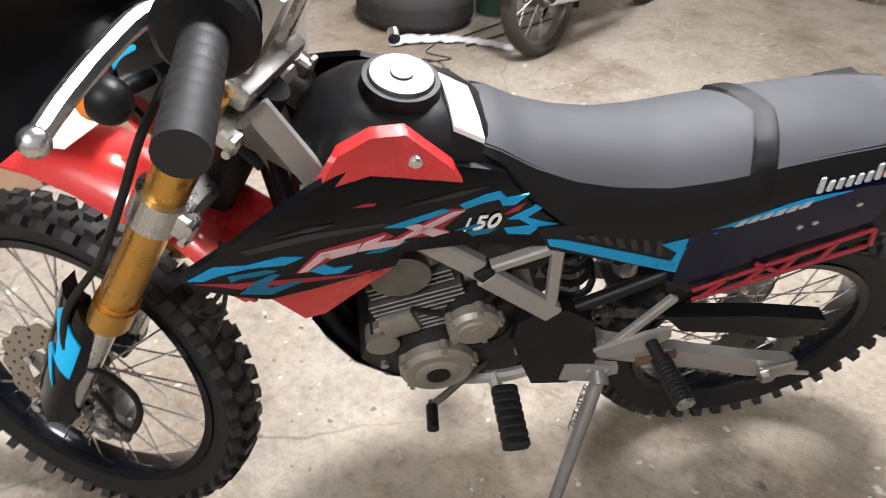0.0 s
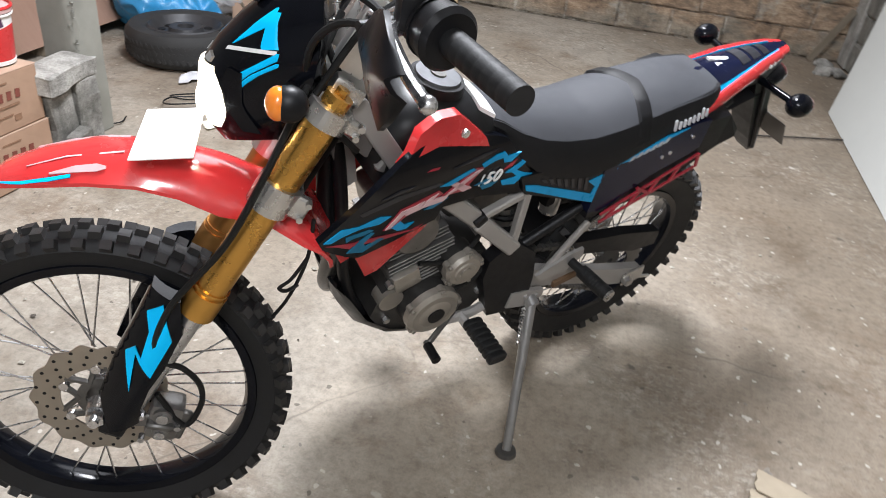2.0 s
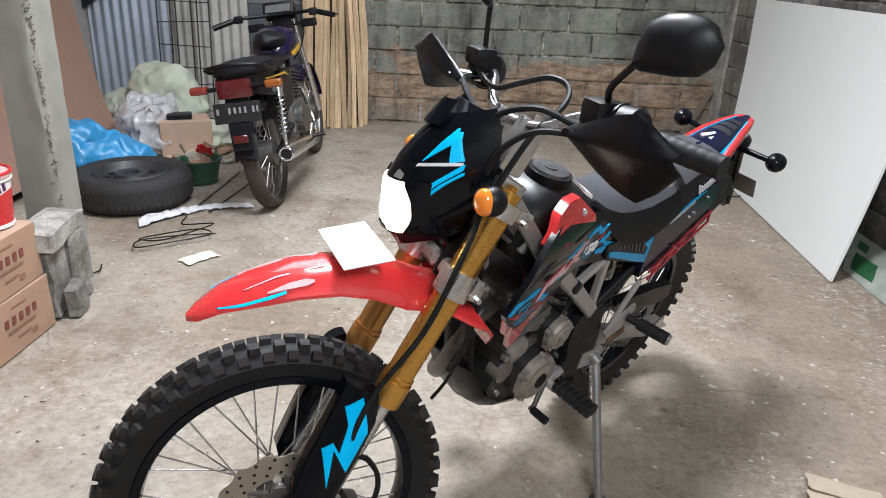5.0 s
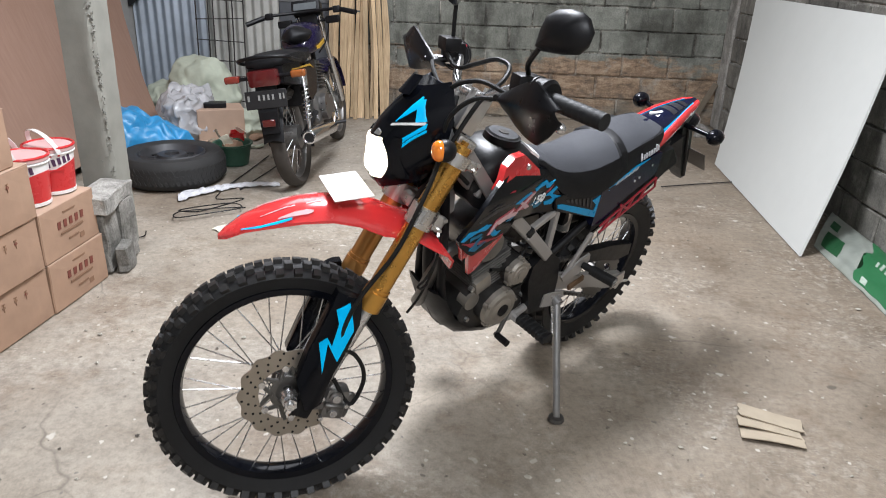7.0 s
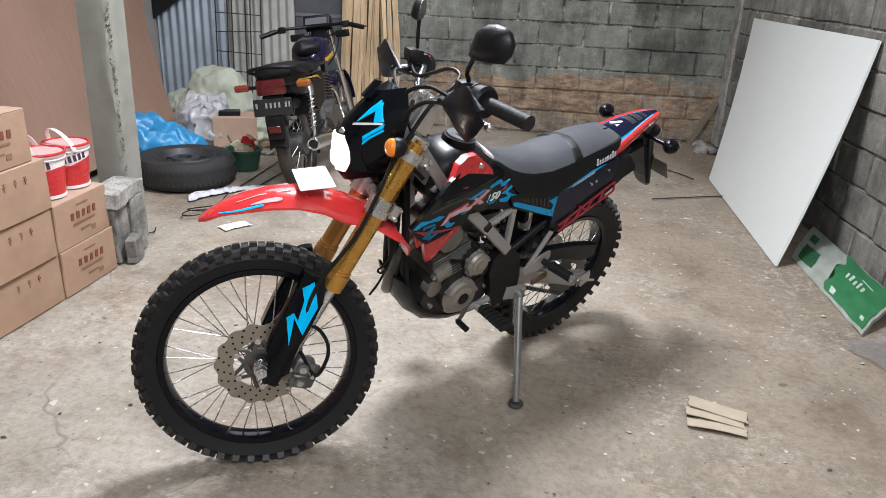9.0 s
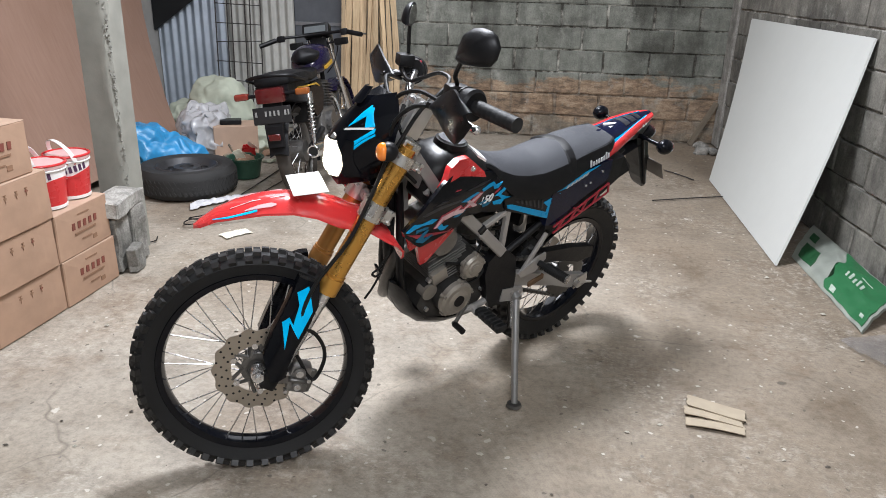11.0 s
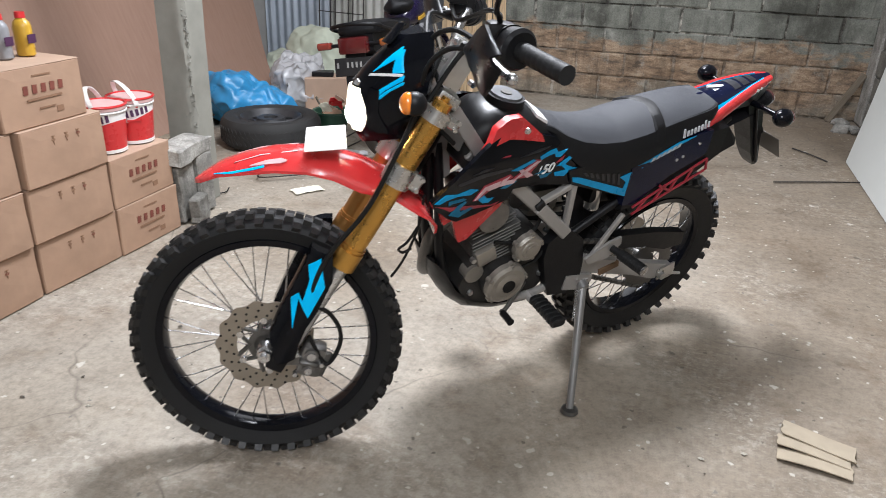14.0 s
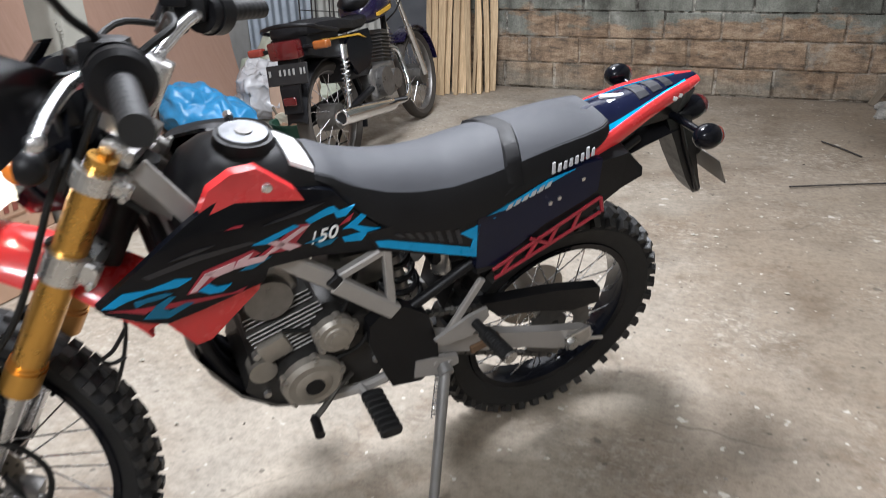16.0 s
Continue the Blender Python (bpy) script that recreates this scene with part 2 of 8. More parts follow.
BOARD = simple("cement_board", (0.545, 0.555, 0.53), 0.75, vary=0.03, scale=14)
BOARD_EDGE = simple("cement_board_edge", (0.3, 0.3, 0.29), 0.9)
SHEET = simple("galvanised_sheet", (0.42, 0.47, 0.53), 0.5, 0.55, 0.22, 6)
SHEET_RUST = simple("weathered_sheet", (0.45, 0.45, 0.42), 0.6, 0.3, 0.25, 8)
REBAR = simple("rebar", (0.045, 0.04, 0.038), 0.75, 0.4)
SLAT = wood_mat("split_wood", (0.33, 0.22, 0.12), (0.74, 0.56, 0.35), (30, 30, 2.0), 0.75)
OLDWOOD = wood_mat("old_wood", (0.16, 0.13, 0.09), (0.34, 0.28, 0.21), (25, 25, 2.0), 0.85)
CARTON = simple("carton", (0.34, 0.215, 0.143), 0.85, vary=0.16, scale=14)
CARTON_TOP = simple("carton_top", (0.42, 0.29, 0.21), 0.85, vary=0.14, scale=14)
CARTON_GAP = simple("carton_shade", (0.13, 0.075, 0.04), 0.9)
INK = simple("carton_red_ink", (0.17, 0.045, 0.03), 0.85, vary=0.25)
INK_DIM = simple("carton_brown_ink", (0.22, 0.12, 0.07), 0.85, vary=0.25)
SCRAP = simple("scrap_cardboard", (0.40, 0.335, 0.25), 0.9, vary=0.15, scale=20)
PAPER = simple("paper", (0.72, 0.68, 0.55), 0.9, vary=0.08)
PAIL_RED = simple("pail_red", (0.52, 0.028, 0.03), 0.3, vary=0.08)
PAIL_LID = simple("pail_lid", (0.62, 0.40, 0.39), 0.4, vary=0.1)
PAIL_WHITE = simple("pail_white", (0.74, 0.72, 0.70), 0.35, vary=0.04)
TYRE = simple("tyre_rubber", (0.009, 0.009, 0.0095), 0.6, vary=0.4, scale=25, bump_s=0.2, spec=0.35)
# tread knobs a little paler than the tyre wall
TREAD = simple("dusty_tread_rubber", (0.019, 0.018, 0.0175), 0.5, vary=0.5, scale=30, bump_s=0.2, spec=0.4)
TYRE_DUSTY = simple("dusty_tyre_rubber", (0.042, 0.035, 0.029), 0.8, vary=0.4, scale=18, bump_s=0.25)
TYRE_OLD = simple("old_tyre_rubber", (0.022, 0.0215, 0.021), 0.75, vary=0.45, scale=14, bump_s=0.25)
RED = simple("red_plastic", (0.60, 0.032, 0.034), 0.24, vary=0.05, coat=0.7)
BLACK = simple("gloss_black_plastic", (0.0035, 0.004, 0.006), 0.14, vary=0.3, rough_vary=0.05, spec=0.2)
MATT = simple("matt_black_plastic", (0.006, 0.006, 0.007), 0.42, vary=0.3, bump_s=0.12, bump_scale=600, spec=0.25)
NAVY = simple("dark_navy_sticker", (0.006, 0.008, 0.024), 0.18, vary=0.15, spec=0.2)
BLUE = simple("sky_blue_sticker", (0.0, 0.52, 0.98), 0.4, vary=0.04, spec=0.15)
SHROUD_BLUE = simple("shroud_blue_sticker", (0.004, 0.27, 0.55), 0.35, vary=0.15, spec=0.2)
TEAL = simple("dim_blue_sticker", (0.006, 0.13, 0.24), 0.35, vary=0.2, spec=0.2)
PINK = simple("pale_pink_sticker", (0.60, 0.40, 0.42), 0.4, vary=0.15)
CRIMSON = simple("crimson_sticker", (0.30, 0.015, 0.03), 0.35)
WHITE = simple("white_sticker", (0.78, 0.78, 0.78), 0.4, vary=0.04)
PLATE_INK = simple("worn_plate_ink", (0.22, 0.22, 0.21), 0.6)
SILVER_INK = simple("silver_lettering", (0.46, 0.46, 0.48), 0.35, 0.2)
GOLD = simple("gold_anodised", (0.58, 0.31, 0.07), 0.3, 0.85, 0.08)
# darker copy of the gold: the far leg's shade put into its colour
GOLD_SHADED = simple("bronze_anodised", (0.46, 0.23, 0.07), 0.35, 0.8, 0.08)
ALU = simple("cast_aluminium", (0.55, 0.54, 0.525), 0.3, 0.9, 0.15)
ALU_OLD = simple("greasy_alloy", (0.20, 0.193, 0.185), 0.35, 0.75, 0.35, 40)
ALU_DARK = simple("engine_alloy", (0.125, 0.12, 0.113), 0.42, 0.7, 0.3, 60, 0.15)
CASE = simple("dirty_engine_case", (0.035, 0.033, 0.031), 0.5, 0.4, 0.4, 60, 0.2)
STAND = simple("grey_stand_paint", (0.24, 0.235, 0.23), 0.4, 0.5, 0.15)
CAP = simple("brushed_cap", (0.115, 0.118, 0.125), 0.42, 0.8, 0.35, 90)
COVER = simple("engine_cover", (0.30, 0.275, 0.24), 0.42, 0.55, 0.16, 50)
GUARD = simple("satin_black_guard", (0.0045, 0.0045, 0.0055), 0.33, vary=0.3, spec=0.14)
FRAME_GREY = simple("grey_frame_paint", (0.33, 0.315, 0.30), 0.42, 0.3, 0.06)
STEEL = simple("bright_steel", (0.62, 0.62, 0.63), 0.25, 0.95, 0.1)
CHROME = simple("chrome", (0.75, 0.76, 0.78), 0.12, 1.0, 0.05)
DISC = simple("brake_disc", (0.36, 0.32, 0.27), 0.36, 0.8, 0.1)
PEG = simple("grey_black_rubber", (0.012, 0.012, 0.0125), 0.58, vary=0.3, bump_s=0.15, bump_scale=500, spec=0.3)
TANK = simple("satin_black_tank", (0.008, 0.008, 0.009), 0.38, vary=0.2, bump_s=0.06, bump_scale=700, spec=0.3)
SEAT = simple("grey_seat_vinyl", (0.046, 0.048, 0.055), 0.58, vary=0.1, bump_s=0.3, bump_scale=900, spec=0.35)
SEAT_SIDE = simple("black_seat_vinyl", (0.006, 0.006, 0.007), 0.5, vary=0.2, bump_s=0.2, bump_scale=900, spec=0.25)
CABLE = simple("cable_rubber", (0.008, 0.008, 0.008), 0.5, spec=0.25)
AMBER = simple("amber_lens", (0.80, 0.22, 0.02), 0.15, vary=0.1, coat=0.8)
RED_LENS = simple("red_lens", (0.075, 0.005, 0.006), 0.15, vary=0.1, coat=0.8)
BULB = glow("headlight_lit", (1.0, 0.94, 0.80), 40.0)
LENS = lit_lens("headlight_reflector", (1.0, 0.90, 0.74))
GREY_STRIPE = simple("dark_grey_sticker", (0.017, 0.017, 0.021), 0.45, vary=0.1)
AMBER_BROWN = simple("brown_amber_lens", (0.24, 0.07, 0.015), 0.2, vary=0.2, coat=0.5)
AMBER_DARK = simple("dark_amber_lens", (0.20, 0.03, 0.02), 0.15, vary=0.1, coat=0.8)
GREEN = simple("dark_green_plastic", (0.03, 0.085, 0.055), 0.45, vary=0.25)
BAG_GREEN = simple("bag_green", (0.022, 0.135, 0.05), 0.45, vary=0.15)
BAG_WHITE = simple("bag_white", (0.27, 0.29, 0.255), 0.5, vary=0.25, scale=15)
BAG_INK = simple("bag_pale_ink", (0.40, 0.47, 0.40), 0.5, vary=0.25)
BLUE_BAG = simple("blue_plastic_bag", (0.035, 0.25, 0.50), 0.34, vary=0.3, scale=18)
SACK = simple("pale_sack", (0.42, 0.45, 0.36), 0.8, vary=0.25, scale=10)
THIN_FILM = clear_plastic("thin_floor_film", (0.42, 0.42, 0.44), 0.22, 0.5, 0.45)
FILM = clear_plastic("clear_plastic_film", (0.8, 0.8, 0.82), 0.25, 0.35, 0.75)
PURPLE = simple("purple_paint", (0.009, 0.006, 0.028), 0.25, vary=0.1, coat=0.3)
YELLOW = simple("yellow_plastic", (0.5, 0.29, 0.03), 0.35, vary=0.08)
MIRROR = simple("mirror_glass", (0.8, 0.8, 0.8), 0.03, 1.0, 0.01)
DIRT = simple("earth_debris", (0.42, 0.39, 0.33), 0.95, vary=0.3)
DARK_DIRT = simple("dark_debris", (0.10, 0.085, 0.07), 0.95, vary=0.3)

# ---------------------------------------------------------------- mesh helpers


def part(name, bm, material, parent=None, label="", smooth=False, mat2=None):
    """Links a bmesh as one mesh object, under a thing or a part."""
    bmesh.ops.recalc_face_normals(bm, faces=bm.faces)
    if smooth:
        for f in bm.faces:
            f.smooth = True
        for e in bm.edges:
            if len(e.link_faces) == 2 and e.calc_face_angle(0) > 0.7:
                e.smooth = False
    me = bpy.data.meshes.new(name)
    bm.to_mesh(me)
    bm.free()
    me.materials.append(material)
    if mat2:
        me.materials.append(mat2)
    ob = new(name, me)
    ob.parent = parent
    if label:
        ob["label"] = label
    return ob


def thing(name, label, category, matrix, group=""):
    ob = new(name)
    ob.matrix_world = matrix
    return tagged(ob, label, category, group)


def structure(ob, label, category):
    return tagged(ob, label, category, kind="structure")


def box(bm, size, at=(0, 0, 0), turn=None, bevel=0.0, seg=1):
    """A box of that size, centred at a place, its edges rounded."""
    m = Matrix.Translation(at) @ (turn.to_4x4() if turn else Matrix()) @ Matrix.Diagonal((*size, 1))
    vs = bmesh.ops.create_cube(bm, size=1.0, matrix=m)["verts"]
    if bevel:
        es = list({e for v in vs for e in v.link_edges})
        bmesh.ops.bevel(bm, geom=es, offset=bevel, segments=seg, affect="EDGES", profile=0.6)
    return vs


def turn_to(direction, up=(0, 0, 1)):
    """A rotation that lays z along the direction."""
    return Vector(direction).to_track_quat("Z", "Y").to_matrix()


def rod(bm, a, b, r, r2=None, n=10, caps=True):
    a, b = Vector(a), Vector(b)
    m = Matrix.Translation((a + b) / 2) @ turn_to(b - a).to_4x4()
    bmesh.ops.create_cone(bm, cap_ends=caps, segments=n, radius1=r, radius2=r if r2 is None else r2, depth=(b - a).length, matrix=m)


def curve_points(pts, per=6):
    """A smooth line through the points."""
    pts = [Vector(p) for p in pts]
    ext = [2 * pts[0] - pts[1], *pts, 2 * pts[-1] - pts[-2]]
    out = []
    for i in range(1, len(ext) - 2):
        p0, p1, p2, p3 = ext[i - 1:i + 3]
        for k in range(per):
            t = k / per
            out.append(0.5 * (2 * p1 + (p2 - p0) * t + (2 * p0 - 5 * p1 + 4 * p2 - p3) * t * t + (3 * p1 - p0 - 3 * p2 + p3) * t ** 3))
    return out + [pts[-1]]


def tube(bm, pts, r, n=8, per=5):
    """A round bar bent along the points; r: one radius, or one at each end."""
    line = curve_points(pts, per) if per > 1 else [Vector(p) for p in pts]
    r0, r1 = r if isinstance(r, tuple) else (r, r)
    rings, side = [], None
    for i, p in enumerate(line):
        d = (line[min(i + 1, len(line) - 1)] - line[max(i - 1, 0)]).normalized()
        if side is None:
            side = d.orthogonal().normalized()
        side = (side - d * side.dot(d)).normalized()
        other = d.cross(side)
        rad = r0 + (r1 - r0) * i / (len(line) - 1)
        rings.append([bm.verts.new(p + rad * (math.cos(a) * side + math.sin(a) * other)) for a in (2 * math.pi * k / n for k in range(n))])
    skin(bm, rings)


def skin(bm, rings, closed=True, caps=True):
    n = len(rings[0])
    for a, b in zip(rings, rings[1:]):
        for k in range(n if closed else n - 1):
            bm.faces.new((a[k], a[(k + 1) % n], b[(k + 1) % n], b[k]))
    if caps and closed:
        bm.faces.new(rings[0])
        bm.faces.new(rings[-1])


def loft(bm, sections, caps=True):
    rings = [[bm.verts.new(p) for p in s] for s in sections]
    skin(bm, rings, True, caps)


def lathe(bm, profile, n=48, at=(0, 0, 0), closed=True):
    """Turns a profile of (radius, y) about the y axis."""
    c = Vector(at)
    rings = []
    for k in range(n):
        a = 2 * math.pi * k / n
        rings.append([bm.verts.new(c + Vector((r * math.cos(a), y, r * math.sin(a)))) for r, y in profile])
    m = len(profile)
    for i in range(n):
        for j in range(m if closed else m - 1):
            a, b = rings[i], rings[(i + 1) % n]
            bm.faces.new((a[j], a[(j + 1) % m], b[(j + 1) % m], b[j]))


def sheet(bm, outline, depth, thick, step=0.03, side=1, over=0.0):
    """A moulded panel: an outline in (x, z), laid at y = depth(x, z), with that thickness; over: set to the left of the middle."""
    vs = [bm.verts.new((x, 0, z)) for x, z in outline]
    bm.faces.new(vs)
    xs, zs = [p[0] for p in outline], [p[1] for p in outline]
    for axis, lo, hi in ((0, min(xs), max(xs)), (2, min(zs), max(zs))):
        v = lo + step
        while v < hi - 0.004:
            co, no = [0, 0, 0], [0, 0, 0]
            co[axis], no[axis] = v, 1
            bmesh.ops.bisect_plane(bm, geom=bm.verts[:] + bm.edges[:] + bm.faces[:], plane_co=co, plane_no=no, dist=1e-5)
            v += step
    faces = bm.faces[:]
    ext = bmesh.ops.extrude_face_region(bm, geom=faces)
    back = {v for v in ext["geom"] if isinstance(v, bmesh.types.BMVert)}
    for v in bm.verts:
        y = depth(v.co.x, v.co.z)
        v.co.y = side * (y - (thick if v in back else 0)) + over


def steel_ring(bm, centre, axis, radius, r, n=24, m=8):
    q = turn_to(axis)
    pts = [Vector(centre) + q @ Vector((radius * math.cos(a), radius * math.sin(a), 0)) for a in (2 * math.pi * k / n for k in range(n))]
    rings = []
    for i, p in enumerate(pts):
        out = (p - Vector(centre)).normalized()
        up = q @ Vector((0, 0, 1))
        rings.append([bm.verts.new(p + r * (math.cos(a) * out + math.sin(a) * up)) for a in (2 * math.pi * k / m for k in range(m))])
    for i in range(n):
        a, b = rings[i], rings[(i + 1) % n]
        for k in range(m):
            bm.faces.new((a[k], a[(k + 1) % m], b[(k + 1) % m], b[k]))


def crumple(bm, amount, scale, seed=0.0):
    """Creases a mesh like thin film or cloth."""
    for v in bm.verts:
        p = v.co * scale + Vector((seed, seed * 1.7, seed * 0.3))
        v.co += amount * Vector((noise.noise(p), noise.noise(p + Vector((9, 0, 0))), noise.noise(p + Vector((0, 9, 0)))))


def blob(bm, size, at=(0, 0, 0), cuts=4):
    """A closed sack shape."""
    m = Matrix.Translation(at) @ Matrix.Diagonal((*size, 1))
    return bmesh.ops.create_icosphere(bm, subdivisions=cuts, radius=1.0, matrix=m)["verts"]

# ---------------------------------------------------------------- the room
# the room's own axes: a to the right along the back wall, b into the depth
ROOM = pose(0, 0, 0, 0, 0, -30)
BACK, RIGHT, LEFT, NEAR, TOP = 5.58, 1.37, -3.75, -3.2, 3.1


def room(a, b, z=0.0, turn=0.0):
    return ROOM @ pose(a, b, z, 0, 0, turn)


def plain_wall(name, size, at, material, label, category="wall"):
    bm = bmesh.new()
    box(bm, size, at)
    ob = part(name, bm, material)
    ob.matrix_world = ROOM
    return structure(ob, label, category)


bm = bmesh.new()
bmesh.ops.create_grid(bm, x_segments=90, y_segments=120, size=1.0, matrix=Matrix.Translation((-1.2, 1.2, 0)) @ Matrix.Diagonal((2.75, 4.6, 1, 1)))
for v in bm.verts:
    v.co.z = 0.006 * (noise.noise(v.co * 0.9) - 0.35) + 0.002 * noise.noise(v.co * 6) - 0.001
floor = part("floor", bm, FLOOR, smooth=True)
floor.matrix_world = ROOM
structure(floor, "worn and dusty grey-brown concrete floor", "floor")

plain_wall("ceiling", (5.6, 9.2, 0.12), (-1.2, 1.2, TOP + 0.06), PLASTER, "plain grey ceiling over the store room", "ceiling")
plain_wall("wall_near", (5.6, 0.15, TOP), (-1.2, NEAR - 0.075, TOP / 2), PLASTER, "plain plastered wall closing the room")
plain_wall("wall_left", (0.15, 9.0, TOP), (LEFT - 0.075, 1.2, TOP / 2), PLASTER, "plain plastered side wall behind the plywood")
wall_back = plain_wall("wall_back", (5.5, 0.14, TOP), (-1.2, BACK + 0.084, TOP / 2), MORTAR, "grey concrete block wall stained with brown earth")
wall_right = plain_wall("wall_right", (0.14, 9.0, TOP), (RIGHT + 0.084, 1.2, TOP / 2), MORTAR_SIDE, "grey concrete block side wall with pale mortar")


bm = bmesh.new()
box(bm, (0.03, 0.2, TOP - 0.02), (RIGHT - 0.006, BACK - 0.11, TOP / 2), None, 0.006)
corner = part("corner_column", bm, ROUGHCAST)
corner.matrix_world = ROOM
structure(corner, "pale rough concrete column in the corner", "column")
# ---------------------------------------------------------------- the dirt bike
# built upright: x ahead from the rear axle, y to its left, z up; it leans on its side stand, bars turned to the right
BIKE = pose(0.485, 1.482, 0, 0, 0, 197) @ pose(0, 0, 0, -15, 0, 0)
RAKE = radians(27)
AXIS = Vector((-math.sin(RAKE), 0, math.cos(RAKE)))
PIVOT = Vector((1.43, 0, 0))
STEER = Matrix.Translation(PIVOT) @ Matrix.Rotation(radians(-26), 4, AXIS) @ Matrix.Translation(-PIVOT)
# tank, seat and tail sit a little to the left of the wheels' plane
SET_OVER = Matrix.Translation((0, 0.024, 0))
HUB = Vector((1.2643, -0.0096, 0.349))
HUB_SET = Matrix.Translation(PIVOT) @ Matrix.Rotation(radians(-29.5), 4, AXIS) @ Matrix.Translation(HUB - PIVOT) @ Matrix.Rotation(0.0383, 4, "X") @ Matrix.Translation(-HUB)

bike = thing("dirt_bike", "black, red and blue dirt bike on its side stand, headlight on", "motorcycle", BIKE)


def bp(name, bm, material, parent=None, label="", smooth=False, steer=False):
    """A part of the dirt bike; steer: it turns with the bars ("hub": with the front axle, which sits a little askew)."""
    if steer:
        bm.transform(HUB_SET if steer == "hub" else STEER)
    return part(name, bm, material, parent or bike, label, smooth)


def ribbed(bm, p, q, r, ribs, rise, collar):
    """A rubber sleeve with raised rings, one turned shape."""
    stops = [(-0.03, collar), (0.03, collar), (0.035, r)]
    for k in range(ribs):
        t = 0.1 + 0.86 * k / ribs
        w = 0.86 / ribs
        stops += [(t, r), (t + w * 0.2, r + rise), (t + w * 0.7, r + rise), (t + w * 0.85, r)]
    stops += [(0.97, r + rise), (1.0, r + rise)]
    d = q - p
    side = d.orthogonal().normalized()
    other = d.normalized().cross(side)
    loft(bm, [[p + d * t + rr * (math.cos(a) * side + math.sin(a) * other) for a in (2 * math.pi * k / 20 for k in range(20))] for t, rr in stops])


def wheel(name, c, radius, half, rim_r, spokes, hub_half, steer, knobs, label):
    """A spoked wheel: rim with its tyre, hub and spokes under it."""
    c = Vector(c)
    bm = bmesh.new()
    h = half * 0.62
    lathe(bm, [(rim_r, -h), (rim_r + 0.016, -h - 0.003), (rim_r + 0.02, -h + 0.004), (rim_r + 0.006, -h * 0.45), (rim_r + 0.006, h * 0.45), (rim_r + 0.02, h - 0.004), (rim_r + 0.016, h + 0.003), (rim_r, h), (rim_r - 0.006, h * 0.4), (rim_r - 0.006, -h * 0.4)], 72, c)
    rim = bp(name, bm, BLACK, None, label, True, steer)
    bm = bmesh.new()
    r0, r1 = rim_r + 0.012, radius - 0.011
    prof = [(r0, -h * 0.9)]
    for k in range(9):
        a = math.pi * (k + 0.5) / 9 - math.pi / 2
        prof.append(((r0 + r1) / 2 + (r1 - r0) / 2 * (math.cos(a) ** 0.75), half * 0.94 * math.sin(a) * (1.05 if abs(k - 4) < 3 else 1)))
    prof.append((r0, h * 0.9))
    lathe(bm, prof, 84, c, closed=False)
    bp("tyre", bm, TYRE, rim, "knobbly black rubber tyre", True, steer)
    # knobs: two staggered rows on the crown, two on the shoulders
    bm = bmesh.new()
    step = 2 * math.pi / knobs
    for i in range(knobs):
        for row, y, tilt, size in ((0, -0.31, 0.1, (0.022, 0.42, 0.025)), (1, 0.31, -0.1, (0.022, 0.42, 0.025)), (0, 0.8, -0.72, (0.021, 0.34, 0.03)), (1, -0.8, 0.72, (0.021, 0.34, 0.03))):
            a = (i + 0.5 * row) * step
            rr = r1 - 0.001 - (0.27 * half if abs(y) > 0.5 else 0)
            m = Matrix.Translation(c) @ Matrix.Rotation(-a, 4, "Y") @ Matrix.Translation((rr, y * half, 0)) @ Matrix.Rotation(-tilt, 4, "Z")
            vs = bmesh.ops.create_cube(bm, size=1.0, matrix=m @ Matrix.Diagonal((size[2], size[1] * half * 1.3, size[0], 1)))["verts"]
            out = (m.to_3x3() @ Vector((1, 0, 0))).normalized()
            mid = sum((v.co for v in vs), Vector()) / 8
            for v in vs:
                if (v.co - mid).dot(out) > 0:
                    v.co = v.co + (mid - v.co) * 0.12
    bp("tread", bm, TREAD, rim, "rows of square rubber knobs", False, steer)
    bm = bmesh.new()
    lathe(bm, [(0.012, -hub_half), (0.034, -hub_half), (0.036, -hub_half + 0.012), (0.022, -hub_half + 0.02), (0.022, hub_half - 0.02), (0.036, hub_half - 0.012), (0.034, hub_half), (0.012, hub_half)], 24, c)
    bp("hub", bm, ALU_DARK, rim, "", True, steer)
    for i in range(spokes):
        s = 1 if i % 2 else -1
        a = 2 * math.pi * i / spokes
        lean = 0.95 if (i // 2) % 2 else -0.95
        b0 = a + lean
        p = c + Vector((0.034 * math.cos(b0), s * (hub_half - 0.008), 0.034 * math.sin(b0)))
        q = c + Vector(((rim_r + 0.001) * math.cos(a), s * 0.008, (rim_r + 0.001) * math.sin(a)))
        bm = bmesh.new()
        rod(bm, p, q, 0.0019, n=6)
        bp("spoke", bm, STEEL, rim, "", False, steer)
    # air valve
    bm = bmesh.new()
    d = Vector((math.cos(2.35 if steer else 4.0), 0, math.sin(2.35 if steer else 4.0)))
    rod(bm, c + d * (rim_r + 0.002), c + d * (rim_r - 0.028), 0.004, n=8)
    bp("valve", bm, CABLE, rim, "", False, steer)
    return rim


FC = Vector((1.262, 0, 0.345))
RC = Vector((-0.012, 0, 0.33))
front_wheel = wheel("front_wheel", HUB, 0.337, 0.041, 0.254, 36, 0.034, "hub", 46, "black spoked front wheel with a knobbly tyre")
rear_wheel = wheel("rear_wheel", RC, 0.33, 0.054, 0.222, 36, 0.05, False, 40, "black spoked rear wheel with a knobbly tyre")


